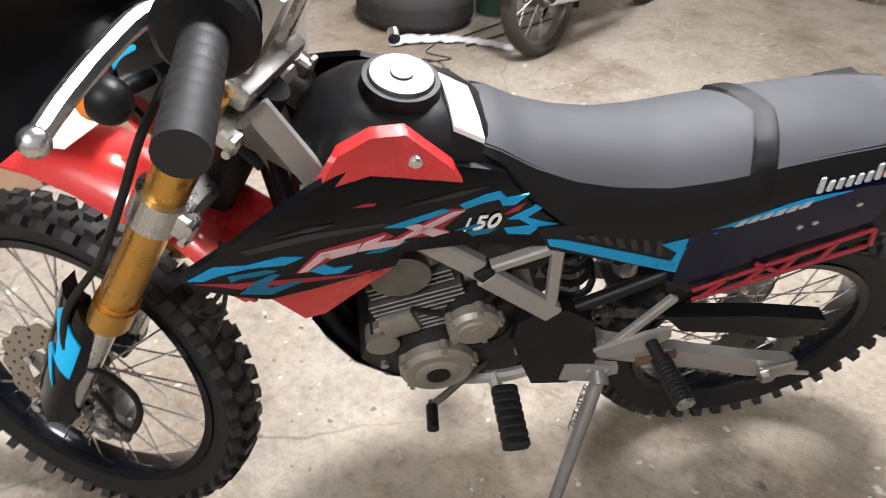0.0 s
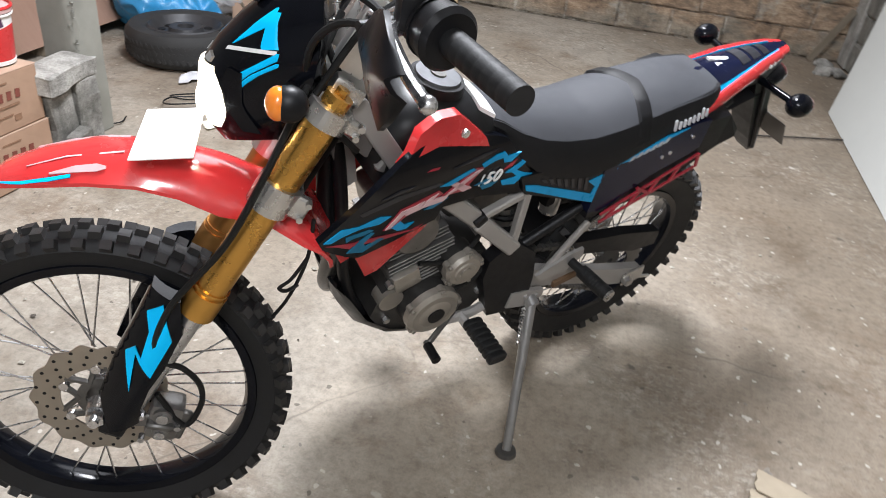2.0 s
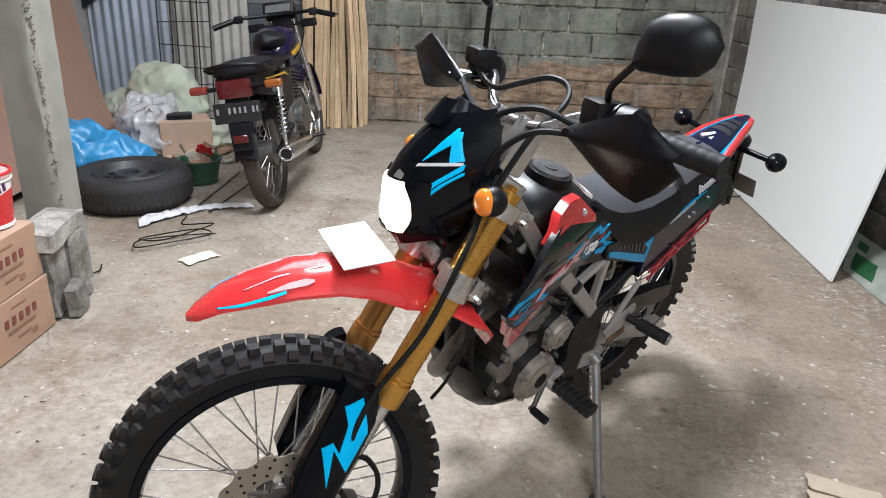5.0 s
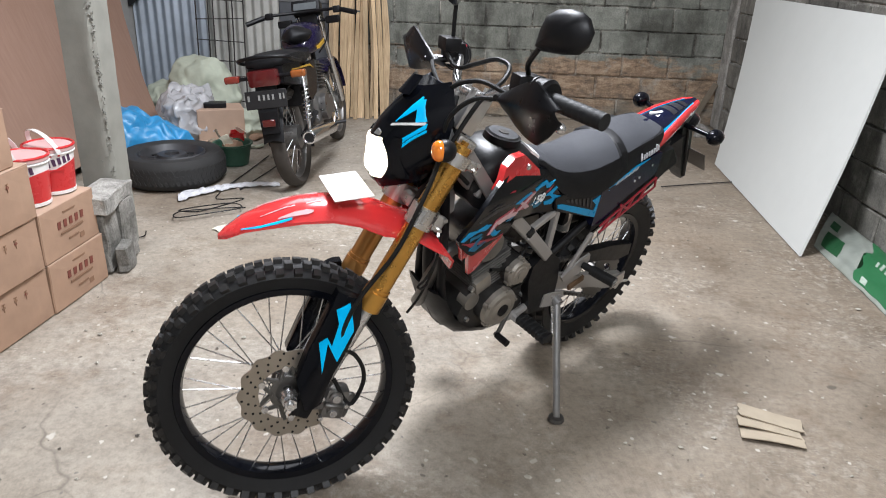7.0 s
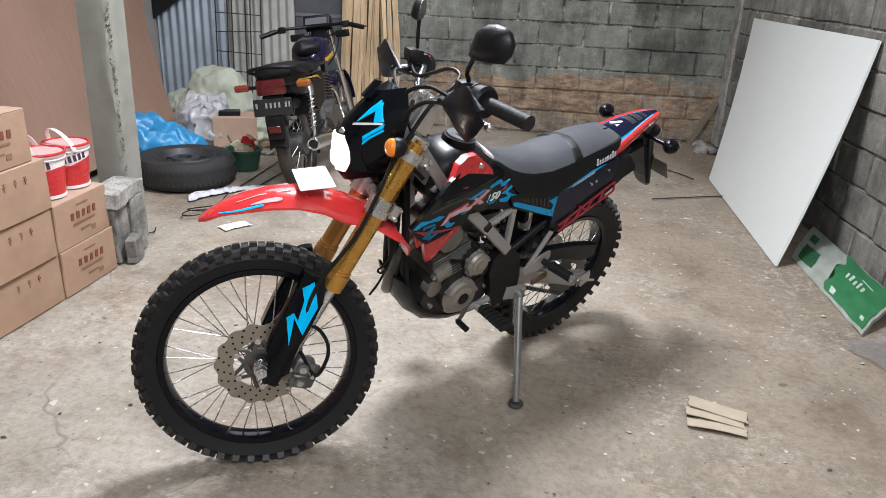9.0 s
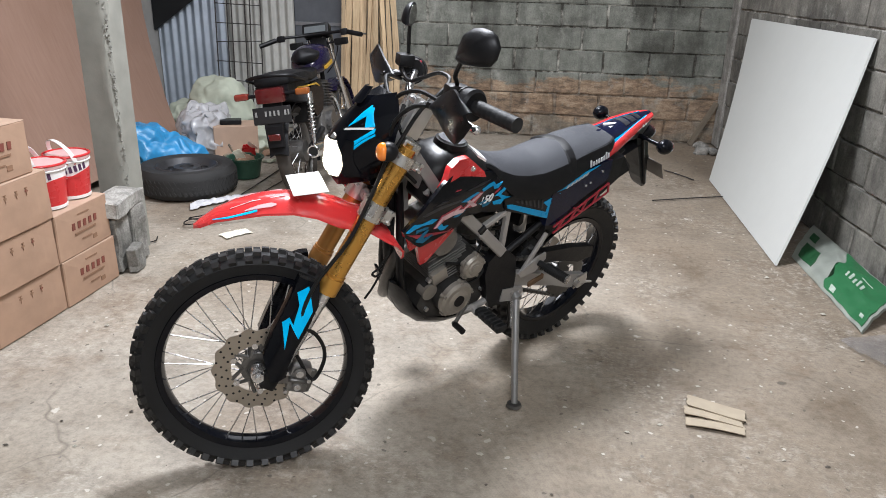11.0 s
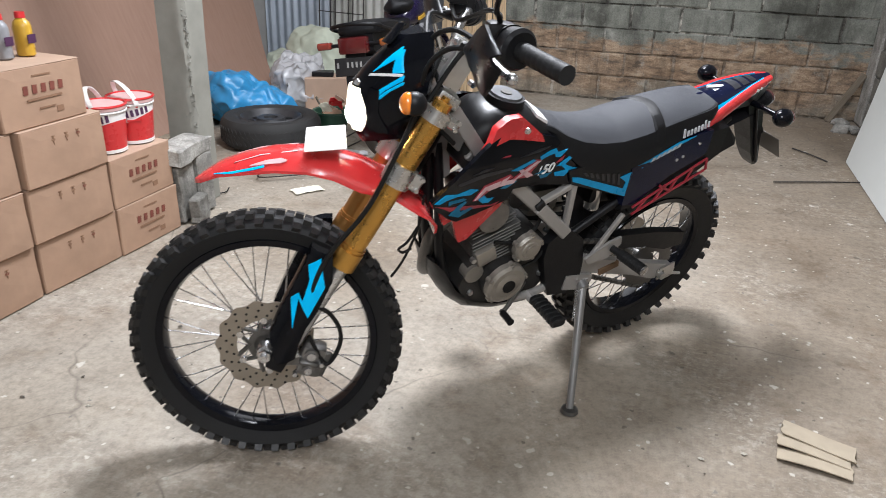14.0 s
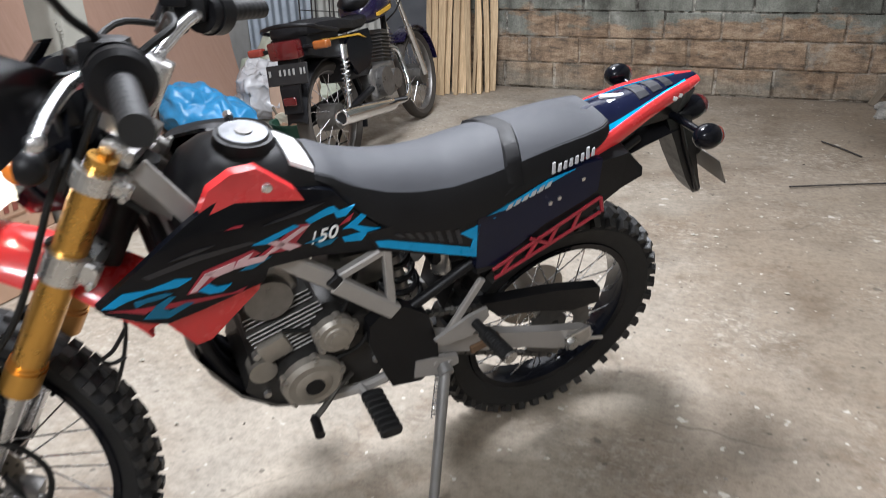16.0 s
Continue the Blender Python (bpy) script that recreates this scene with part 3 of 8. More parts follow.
def wave_disc(c, outer, inner, y, lobes, rim, steer, holes):
    bm = bmesh.new()
    n = 96
    front, back = [], []
    for k in range(n):
        a = 2 * math.pi * k / n
        ro = outer - 0.004 + 0.004 * math.cos(lobes * a)
        for ring, yy in ((front, y + 0.002), (back, y - 0.002)):
            ring.append([bm.verts.new(Vector(c) + Vector((r * math.cos(a), yy, r * math.sin(a)))) for r in (ro, inner)])
    for k in range(n):
        j = (k + 1) % n
        for ring in (front, back):
            bm.faces.new((ring[k][0], ring[j][0], ring[j][1], ring[k][1]))
        for e in (0, 1):
            bm.faces.new((front[k][e], front[j][e], back[j][e], back[k][e]))
    disc = bp("brake_disc", bm, DISC, rim, "wave-edged steel brake disc with drilled holes", False, steer)
    bm = bmesh.new()
    for k in range(holes):
        a = 2 * math.pi * k / holes
        r = inner + (outer - inner) * (0.22, 0.5, 0.78)[k % 3]
        p = Vector(c) + Vector((r * math.cos(a), y, r * math.sin(a)))
        rod(bm, p - Vector((0, 0.0028, 0)), p + Vector((0, 0.0024, 0)), 0.0034, n=8)
    bp("disc_perforation", bm, MATT, rim, "pattern of drilled holes", False, steer)["kind"] = "stuff"
    bm = bmesh.new()
    lathe(bm, [(0.03, y - 0.006), (0.046, y - 0.006), (0.046, y), (0.03, y)], 32, c)
    bp("disc_carrier", bm, ALU_DARK, rim, "dark spidered disc carrier", False, steer)
    for k in range(6):
        a = 2 * math.pi * k / 6
        for lean in (0.42, -0.42):
            bm = bmesh.new()
            d = Vector((math.cos(a), 0, math.sin(a)))
            e = Vector((math.cos(a + lean), 0, math.sin(a + lean)))
            rod(bm, Vector(c) + d * 0.04 + Vector((0, y - 0.003, 0)), Vector(c) + e * (inner + 0.004) + Vector((0, y - 0.003, 0)), 0.0058, n=6)
            bp("carrier_arm", bm, ALU_DARK, rim, "", False, steer)
    for k in range(6):
        a = 2 * math.pi * k / 6 + 0.42
        p = Vector(c) + Vector((math.cos(a), 0, math.sin(a))) * (inner - 0.002)
        bm = bmesh.new()
        rod(bm, p + Vector((0, y - 0.005, 0)), p + Vector((0, y + 0.005, 0)), 0.0085, n=12)
        bp("disc_button", bm, STEEL, rim, "", False, steer)


wave_disc(HUB, 0.124, 0.072, 0.05, 14, front_wheel, "hub", 60)

# front axle and its nut
bm = bmesh.new()
rod(bm, HUB + Vector((0, -0.12, 0)), HUB + Vector((0, 0.118, 0)), 0.009, n=14)
rod(bm, HUB + Vector((0, 0.066, 0)), HUB + Vector((0, 0.092, 0)), 0.024, 0.019, n=20)
rod(bm, HUB + Vector((0, 0.092, 0)), HUB + Vector((0, 0.108, 0)), 0.0165, n=6)
bp("front_axle", bm, STEEL, None, "bright steel axle nut", False, "hub")

# ---- fork
FB, FT = Vector((1.092, 0, 0.612)), Vector((0.905, 0, 0.985))


def on_fork(s, y=0.0):
    return FB + (FT - FB) * s + Vector((0, y, 0))


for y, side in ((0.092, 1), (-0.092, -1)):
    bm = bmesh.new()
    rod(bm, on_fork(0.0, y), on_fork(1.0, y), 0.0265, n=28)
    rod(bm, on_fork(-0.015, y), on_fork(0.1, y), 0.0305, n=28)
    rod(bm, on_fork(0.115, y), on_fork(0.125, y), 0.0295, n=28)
    fork = bp("fork_leg", bm, GOLD if side > 0 else GOLD_SHADED, None, "gold anodised fork tube", True, True)
    bm = bmesh.new()
    rod(bm, on_fork(-0.68, y * 0.97), on_fork(0.0, y), 0.0185, n=20)
    bp("stanchion", bm, STEEL, fork, "bright steel inner tube", True, True)
    bm = bmesh.new()
    rod(bm, on_fork(1.0, y), on_fork(1.045, y), 0.021, n=20)
    rod(bm, on_fork(1.045, y), on_fork(1.07, y), 0.010, n=6)
    bp("fork_cap", bm, GOLD, fork, "gold fork cap", False, True)
    bm = bmesh.new()
    box(bm, (0.045, 0.032, 0.075), FC + Vector((-0.03, side * 0.082, 0.005)), Matrix.Rotation(-RAKE, 3, "Y"), 0.008, 2)
    bp("axle_lug", bm, MATT, fork, "", False, True)
    # lower and upper clamp collars
    for s, hh, name in ((0.60, 0.05, "lower_clamp"), (0.965, 0.03, "upper_clamp")):
        bm = bmesh.new()
        d = (FT - FB).normalized()
        p = on_fork(s, y)
        rod(bm, p - d * hh * 0.5, p + d * hh * 0.5, 0.0345, n=26)
        box(bm, (0.03, 0.02, hh * 0.8), p + Vector((-0.036, side * 0.008, -0.016)), Matrix.Rotation(-RAKE, 3, "Y"), 0.004)
        box(bm, (0.045, 0.075, hh * 0.7), p + Vector((-0.02, -side * 0.045, -0.008)), Matrix.Rotation(-RAKE, 3, "Y"), 0.008)
        for k in (-0.28, 0.28):
            q = p + d * hh * k + Vector((-0.044, side * 0.012, -0.018))
            rod(bm, q, q + Vector((0, side * 0.014, 0)), 0.0055, n=6)
        bp(name, bm, ALU, fork, "cast aluminium fork clamp", False, True)
    # stone guard over the lower leg, with its lightning sticker
    gy = (lambda x, z: 0.121 - 3.2 * (x - 1.178 + (z - 0.49) * 0.42) ** 2 * 4)
    outline = [(1.116, 0.644), (1.163, 0.65), (1.203, 0.556), (1.228, 0.5), (1.257, 0.42), (1.241, 0.352), (1.196, 0.355), (1.188, 0.401), (1.172, 0.448), (1.138, 0.505), (1.115, 0.556)]
    bm = bmesh.new()
    sheet(bm, outline, gy, 0.03, 0.0095, side)
    guard = bp("fork_guard", bm, BLACK, fork, "glossy black plastic fork guard", True, True)
    bm = bmesh.new()
    zig = [(1.170, 0.610), (1.142, 0.634), (1.131, 0.562), (1.168, 0.482), (1.19, 0.53), (1.203, 0.453), (1.208, 0.524), (1.19, 0.542), (1.181, 0.524), (1.166, 0.579)]
    sheet(bm, zig, lambda x, z: gy(x, z) + 0.003, 0.006, 0.0095, side)
    bp("lightning_sticker", bm, BLUE, guard, "sky-blue lightning sticker", True, True)

# steering stem
bm = bmesh.new()
rod(bm, on_fork(0.5) + Vector((-0.03, 0, -0.02)), on_fork(1.0) + Vector((-0.03, 0, -0.01)), 0.028, n=20)
bp("steering_head", bm, MATT, None, "", True, True)

# caliper and brake hose
bm = bmesh.new()
box(bm, (0.06, 0.05, 0.085), FC + Vector((-0.105, 0.062, -0.012)), Matrix.Rotation(-0.25, 3, "Y"), 0.012, 2)
rod(bm, FC + Vector((-0.105, 0.08, 0.012)), FC + Vector((-0.105, 0.094, 0.012)), 0.017, n=16)
rod(bm, FC + Vector((-0.098, 0.08, -0.03)), FC + Vector((-0.098, 0.094, -0.03)), 0.015, n=16)
box(bm, (0.07, 0.012, 0.03), FC + Vector((-0.06, 0.075, -0.01)), None, 0.004)
caliper = bp("brake_caliper", bm, ALU_OLD, None, "cast brake caliper behind the fork leg", True, True)
for dx, dz, r in ((-0.105, 0.012, 0.011), (-0.098, -0.03, 0.0095), (-0.07, 0.018, 0.006), (-0.066, -0.04, 0.006), (-0.13, -0.012, 0.006)):
    bm = bmesh.new()
    rod(bm, FC + Vector((dx, 0.084, dz)), FC + Vector((dx, 0.099, dz)), r, n=8)
    bp("caliper_bolt", bm, STEEL, caliper, "", False, True)
bm = bmesh.new()
box(bm, (0.02, 0.012, 0.075), FC + Vector((-0.135, 0.078, -0.02)), Matrix.Rotation(-0.35, 3, "Y"), 0.004)
box(bm, (0.05, 0.02, 0.014), FC + Vector((-0.1, 0.09, -0.01)), Matrix.Rotation(-0.25, 3, "Y"), 0.004)
bp("caliper_bridge", bm, ALU_DARK, caliper, "", True, True)
bm = bmesh.new()
tube(bm, [(1.165, 0.085, 0.41), (1.122, 0.085, 0.33), (1.092, 0.085, 0.38), (1.092, 0.085, 0.43), (1.118, 0.095, 0.48), (1.16, 0.115, 0.53), (1.13, 0.125, 0.64), (1.05, 0.13, 0.76), (1.0, 0.125, 0.87), (0.96, 0.11, 0.97), (0.9, 0.03, 1.10)], 0.0055, 8)
bp("brake_hose", bm, CABLE, None, "", True, True)

# ---- front mudguard with the blank white plate lying on it
bm = bmesh.new()
secs = []
for x, zt, w, drop in ((1.424, 0.77, 0.006, 0.004), (1.408, 0.783, 0.028, 0.008), (1.37, 0.81, 0.046, 0.014), (1.32, 0.832, 0.06, 0.024), (1.25, 0.852, 0.068, 0.032), (1.18, 0.858, 0.072, 0.036), (1.12, 0.853, 0.075, 0.042), (1.06, 0.84, 0.077, 0.054), (1.02, 0.822, 0.078, 0.06), (0.976, 0.81, 0.088, 0.085), (0.942, 0.79, 0.09, 0.075), (0.912, 0.752, 0.084, 0.05), (0.886, 0.695, 0.062, 0.014)):
    back = x < 1.03
    ring = []
    for k in range(13):
        u = -1 + 2 * k / 12
        e = abs(u) ** 2.6
        off = Vector((-0.6, 0, -0.8)) if back else Vector((0, 0, -1))
        ring.append(Vector((x, u * w, zt)) + off * drop * e)
    inner = [p + (Vector((0.006, 0, -0.004)) if back else Vector((0, 0, -0.006))) for p in reversed(ring)]
    secs.append(ring + inner)
loft(bm, secs)
mud = bp("front_mudguard", bm, RED, None, "glossy red plastic front mudguard", True, True)
def along_rim(x, lift, drop):
    """A place on the mudguard's flank, that far under its crown."""
    rows = ((1.424, 0.77, 0.006, 0.004), (1.408, 0.783, 0.028, 0.008), (1.37, 0.81, 0.046, 0.014), (1.32, 0.832, 0.06, 0.024), (1.25, 0.852, 0.068, 0.032), (1.18, 0.858, 0.072, 0.036))
    for lo, hi in zip(rows, rows[1:]):
        if x >= hi[0]:
            t = (x - lo[0]) / (hi[0] - lo[0])
            zt, w, full = (lo[i] + (hi[i] - lo[i]) * t for i in (1, 2, 3))
            return w * drop ** (1 / 2.6) + lift, zt - full * drop + lift
    return 0.07, 0.83


for sgn in (1, -1):
    # the thin pale line paints a lamp's reflection; stripe and patch are stickers
    for mat, label, spans in ((BLUE, "thin sky-blue stripe", ((1.378, 0.7, 0.8), (1.352, 0.84, 0.99), (1.338, 0.84, 1.0), (1.3, 0.74, 0.9), (1.27, 0.66, 0.78))), (PINK, "pale patch sticker behind the stripe", ((1.3, 0.56, 0.62), (1.265, 0.4, 0.62), (1.235, 0.36, 0.6), (1.222, 0.42, 0.5))), (PINK, "thin pale line standing in for a lamp's reflection", ((1.335, 0.2, 0.23), (1.28, 0.1, 0.13), (1.2, 0.06, 0.085)))):
        bm = bmesh.new()
        secs = []
        for x, d0, d1 in spans:
            ring = []
            for lift in (0.0018, -0.003):
                for d in ((d0, d1) if lift > 0 else (d1, d0)):
                    y, z = along_rim(x, lift, d)
                    ring.append(Vector((x, sgn * y, z)))
            secs.append(ring)
        loft(bm, secs)
        bp("mudguard_sticker", bm, mat, mud, label, False, True)
bm = bmesh.new()
box(bm, (0.09, 0.176, 0.003), (1.14, 0.003, 0.88), Matrix.Rotation(0.13, 3, "Y"), 0.001)
bp("front_plate", bm, WHITE, None, "blank white card plate on the mudguard", False, True)

# ---- headlight mask: height, front, back and half width
MASK = ((0.878, 1.06, 0.98, 0.036), (0.9, 1.078, 0.965, 0.056), (0.95, 1.094, 0.945, 0.082), (1.0, 1.092, 0.935, 0.096), (1.04, 1.068, 0.93, 0.1), (1.075, 1.038, 0.928, 0.09), (1.1, 1.012, 0.928, 0.078), (1.118, 0.992, 0.93, 0.062))
bm = bmesh.new()
secs = []
for z, fx, bx, w in MASK:
    ring = []
    for k in range(15):
        u = -1 + 2 * k / 14
        ring.append(Vector((bx + (fx - bx) * (1 - abs(u) ** 2.1), u * w, z + 0.02 * abs(u) ** 2)))
    ring += [Vector((bx - 0.01, w * 0.6, z)), Vector((bx - 0.01, -w * 0.6, z))]
    secs.append(ring)
loft(bm, secs)
mask = bp("headlight_mask", bm, BLACK, None, "glossy black headlight mask with blue flashes", True, True)


def mask_x(y, z):
    for lo, hi in zip(MASK, MASK[1:]):
        if z <= hi[0] or hi is MASK[-1]:
            t = (z - lo[0]) / (hi[0] - lo[0])
            fx, bx, w = (lo[i] + (hi[i] - lo[i]) * t for i in (1, 2, 3))
            return bx + (fx - bx) * (1 - min(1, abs(y) / w) ** 2.1)


def mask_patch(name, corners, material, label, proud=0.002, n=8, bulge=0.0):
    """A piece that hugs the mask, spanned between four corners in (y, z)."""
    bm = bmesh.new()
    grid = []
    for i in range(n + 1):
        row = []
        for j in range(n + 1):
            u, v = i / n, j / n
            y, z = (sum(c[k] * w for c, w in zip(corners, ((1 - u) * (1 - v), u * (1 - v), u * v, (1 - u) * v))) for k in (0, 1))
            y += bulge * (2 * u - 1) * math.sin(math.pi * min(1, v * 1.05))
            row.append(bm.verts.new((mask_x(y, z - 0.02 * (y / 0.1) ** 2) + proud, y * 1.012, z)))
        grid.append(row)
    for i in range(n):
        for j in range(n):
            bm.faces.new((grid[i][j], grid[i + 1][j], grid[i + 1][j + 1], grid[i][j + 1]))
    ext = bmesh.ops.extrude_face_region(bm, geom=bm.faces[:])
    for v in ext["geom"]:
        if isinstance(v, bmesh.types.BMVert):
            v.co.x -= 0.004
    return bp(name, bm, material, mask, label, True, True)


mask_patch("headlight", [(-0.024, 0.906), (0.024, 0.906), (0.036, 1.004), (-0.036, 1.004)], LENS, "lit headlight lens", 0.004, 12, 0.012)
bm = bmesh.new()
bmesh.ops.create_uvsphere(bm, u_segments=16, v_segments=10, radius=0.02, matrix=Matrix.Translation((1.088, 0.008, 0.945)) @ Matrix.Diagonal((0.6, 1.3, 1.3, 1)))
bp("headlight_bulb", bm, BULB, mask, "glowing headlight bulb", True, True)
for sgn in (1, -1):
    mask_patch("headlight_bezel", [(sgn * 0.042, 0.91), (sgn * 0.05, 0.912), (sgn * 0.062, 1.008), (sgn * 0.052, 1.012)], BLACK, "", 0.007, 8)
    # an open arrow: a thin upper stroke, a broad rear stroke and a long lower stroke, crossed by a white dash
    for flash in ([(0.048, 1.107), (0.055, 1.094), (0.057, 1.074), (0.043, 1.043)], [(0.051, 1.107), (0.057, 1.076), (0.069, 1.047), (0.078, 1.052)],
                  [(0.079, 1.047), (0.0785, 1.036), (0.052, 0.984), (0.058, 1.004)], [(0.0795, 1.033), (0.0795, 1.028), (0.052, 0.976), (0.0525, 0.981)]):
        mask_patch("blue_flash", [(sgn * y, z) for y, z in flash], BLUE, "sky-blue flash sticker")
    mask_patch("white_dash", [(sgn * 0.04, 1.033), (sgn * 0.041, 1.039), (sgn * 0.078, 1.05), (sgn * 0.078, 1.044)], WHITE, "small white dash sticker", 0.0035, 4)
    mask_patch("position_light", [(sgn * 0.02, 1.022), (sgn * 0.03, 1.016), (sgn * 0.03, 1.008), (sgn * 0.018, 1.01)], CHROME, "small clear position light", 0.004, 4)
# smoked visor and the instrument pod behind it
bm = bmesh.new()
loft(bm, [[Vector((x - 0.012 * abs(s) ** 2, s * w, z)) for s in (-1, -0.5, 0, 0.5, 1)] + [Vector((x - 0.005 - 0.012 * abs(s) ** 2, s * w, z)) for s in (1, 0.5, 0, -0.5, -1)] for x, z, w in ((1.03, 1.1, 0.03), (1.016, 1.118, 0.028), (0.998, 1.142, 0.02))])
bp("visor", bm, BLACK, mask, "", True, True)
bm = bmesh.new()
box(bm, (0.07, 0.115, 0.032), (0.955, 0, 1.098), Matrix.Rotation(0.75, 3, "Y"), 0.01, 2)
pod = bp("instrument_pod", bm, MATT, None, "black instrument pod with a grey display", True, True)
bm = bmesh.new()
box(bm, (0.045, 0.085, 0.003), (0.9435, 0, 1.1095), Matrix.Rotation(0.75, 3, "Y"), 0.001)
bp("display", bm, simple("display_glass", (0.10, 0.11, 0.115), 0.1, coat=0.8), pod, "grey display glass", False, True)

# indicators
for sgn in (1, -1):
    bm = bmesh.new()
    rod(bm, (0.965, sgn * 0.09, 1.005), (0.972, sgn * 0.145, 1.008), 0.009, n=12)
    bmesh.ops.create_uvsphere(bm, u_segments=18, v_segments=12, radius=0.025, matrix=Matrix.Translation((0.968, sgn * 0.16, 1.01)) @ Matrix.Diagonal((1.05, 0.95, 1.0, 1)))
    ind = bp("indicator", bm, MATT, None, "black indicator with an amber lens", True, True)
    bm = bmesh.new()
    bmesh.ops.create_uvsphere(bm, u_segments=18, v_segments=12, radius=0.0235, matrix=Matrix.Translation((0.982, sgn * 0.161, 1.01)) @ Matrix.Diagonal((0.75, 0.92, 1.0, 1)))
    bp("amber_lens", bm, AMBER, ind, "amber lens", True, True)

# ---- handlebar
bm = bmesh.new()
tube(bm, [(0.745, -0.375, 1.136), (0.79, -0.26, 1.148), (0.822, -0.17, 1.15), (0.855, -0.09, 1.112), (0.862, 0, 1.105), (0.855, 0.09, 1.112), (0.822, 0.17, 1.15), (0.79, 0.26, 1.148), (0.745, 0.375, 1.136)], 0.0115, 12, 6)
bar = bp("handlebar", bm, STEEL, None, "bright tubular handlebar", True, True)
for sgn in (1, -1):
    bm = bmesh.new()
    p, q = Vector((0.797, sgn * 0.255, 1.148)), Vector((0.742, sgn * 0.392, 1.135))
    ribbed(bm, p, q, 0.0175, 8, 0.0005, 0.03)
    bp("grip", bm, PEG, bar, "ribbed black rubber grip", True, True)
    bm = bmesh.new()
    d = (q - p).normalized()
    rod(bm, p - d * 0.05, p + d * 0.002, 0.033, 0.04, n=28)
    rod(bm, p + d * 0.002, p + d * 0.01, 0.04, 0.034, n=28)
    rod(bm, p - d * 0.03, p - d * 0.027, 0.0385, n=28)
    bp("switch_pod", bm, MATT, bar, "black switch pod", True, True)
    bm = bmesh.new()
    box(bm, (0.055, 0.05, 0.05), p - d * 0.05 + Vector((0.01, 0, 0.012)), None, 0.012, 2)
    bp("switch_box", bm, MATT, bar, "", True, True)
    bm = bmesh.new()
    box(bm, (0.012, 0.012, 0.02), p - d * 0.04 + Vector((-0.02, 0, 0.02)), None, 0.003)
    bp("switch_button", bm, CRIMSON if sgn < 0 else PEG, bar, "", False, True)
    bm = bmesh.new()
    tube(bm, [(0.832, sgn * 0.2, 1.142), (0.86, sgn * 0.232, 1.141), (0.858, sgn * 0.29, 1.135), (0.849, sgn * 0.35, 1.128), (0.84, sgn * 0.39, 1.123)], (0.0105, 0.0075), 8)
    bmesh.ops.create_uvsphere(bm, u_segments=12, v_segments=8, radius=0.0105, matrix=Matrix.Translation((0.838, sgn * 0.396, 1.123)))
    bp("lever", bm, STEEL, bar, "bright alloy lever with a ball end", True, True)
    # hand guard shield
    bm = bmesh.new()
    secs = []
    for y, xf, z0, zc, z1 in ((0.215, 0.894, 1.128, 1.136, 1.144), (0.25, 0.899, 1.116, 1.139, 1.161), (0.3, 0.903, 1.104, 1.147, 1.181), (0.34, 0.904, 1.096, 1.153, 1.196), (0.371, 0.904, 1.092, 1.157, 1.204), (0.396, 0.903, 1.091, 1.16, 1.196), (0.425, 0.9, 1.113, 1.163, 1.184), (0.452, 0.894, 1.146, 1.165, 1.172)):
        y -= 0.025 if sgn < 0 else 0.0
        ring = [Vector((xf - 0.018 * d ** 1.3, sgn * y, z)) for d, z in ((1.0, z0), (0.5, z0 + (zc - z0) * 0.4), (0.12, z0 + (zc - z0) * 0.85), (0.0, zc), (0.2, zc + (z1 - zc) * 0.3), (0.55, zc + (z1 - zc) * 0.7), (0.8, z1))]
        ring += [v + Vector((-0.006, 0, 0)) for v in reversed(ring)]
        secs.append(ring)
    loft(bm, secs)
    bp("hand_guard", bm, GUARD, bar, "glossy black hand guard", True, True)
    bm = bmesh.new()
    tube(bm, [(0.82, sgn * 0.185, 1.15), (0.86, sgn * 0.2, 1.142), (0.896, sgn * 0.222, 1.14)], 0.007, 8)
    bp("guard_bracket", bm, MATT, bar, "", True, True)
    # mirror on its stalk: a faceted shell with a raised crease
    near = sgn > 0
    my, mz = (0.348, 1.285) if near else (0.182, 1.306)
    bm = bmesh.new()
    tube(bm, [(0.825, sgn * 0.215, 1.15), (0.83, sgn * 0.222, 1.19), (0.845, sgn * 0.245, 1.215), (0.85, sgn * 0.297, 1.258)] if near else [(0.832, -0.2, 1.15), (0.834, -0.198, 1.2), (0.838, -0.192, 1.25), (0.84, -0.186, 1.285)], 0.0055, 8)
    rod(bm, (0.824, sgn * 0.214, 1.15), (0.829, sgn * 0.221, 1.188), 0.0095, n=12)
    stalk = bp("mirror", bm, CABLE, None, "black rear-view mirror on a thin stalk", True, True)
    turn = Matrix.Translation((0.842, sgn * my, mz)) @ Matrix.Rotation(sgn * (0.42 if near else 0.54), 4, "Z") @ Matrix.Scale(1.0 if near else 0.76, 4)
    rim_pts = [Vector(p) for p in ((-0.052, -0.031), (-0.047, 0.004), (-0.036, 0.03), (-0.012, 0.043), (0.014, 0.047), (0.04, 0.044), (0.056, 0.036), (0.069, 0.014), (0.062, -0.012), (0.046, -0.028), (0.012, -0.034), (-0.036, -0.036))]
    loops = []
    for xo, sc in ((0.026, 0.12), (0.0235, 0.45), (0.016, 0.78), (0.006, 0.95), (0.0, 1.0), (-0.006, 0.99), (-0.008, 0.9)):
        ring = []
        for p in rim_pts:
            q = p * sc
            crease = max(0.0, 1 - abs(q.y - 0.5 * q.x) / 0.012) * 0.004 if xo > 0.01 else 0.0
            ring.append(turn @ Vector((xo + crease, sgn * q.x, q.y)))
        loops.append(ring)
    bm = bmesh.new()
    loft(bm, loops)
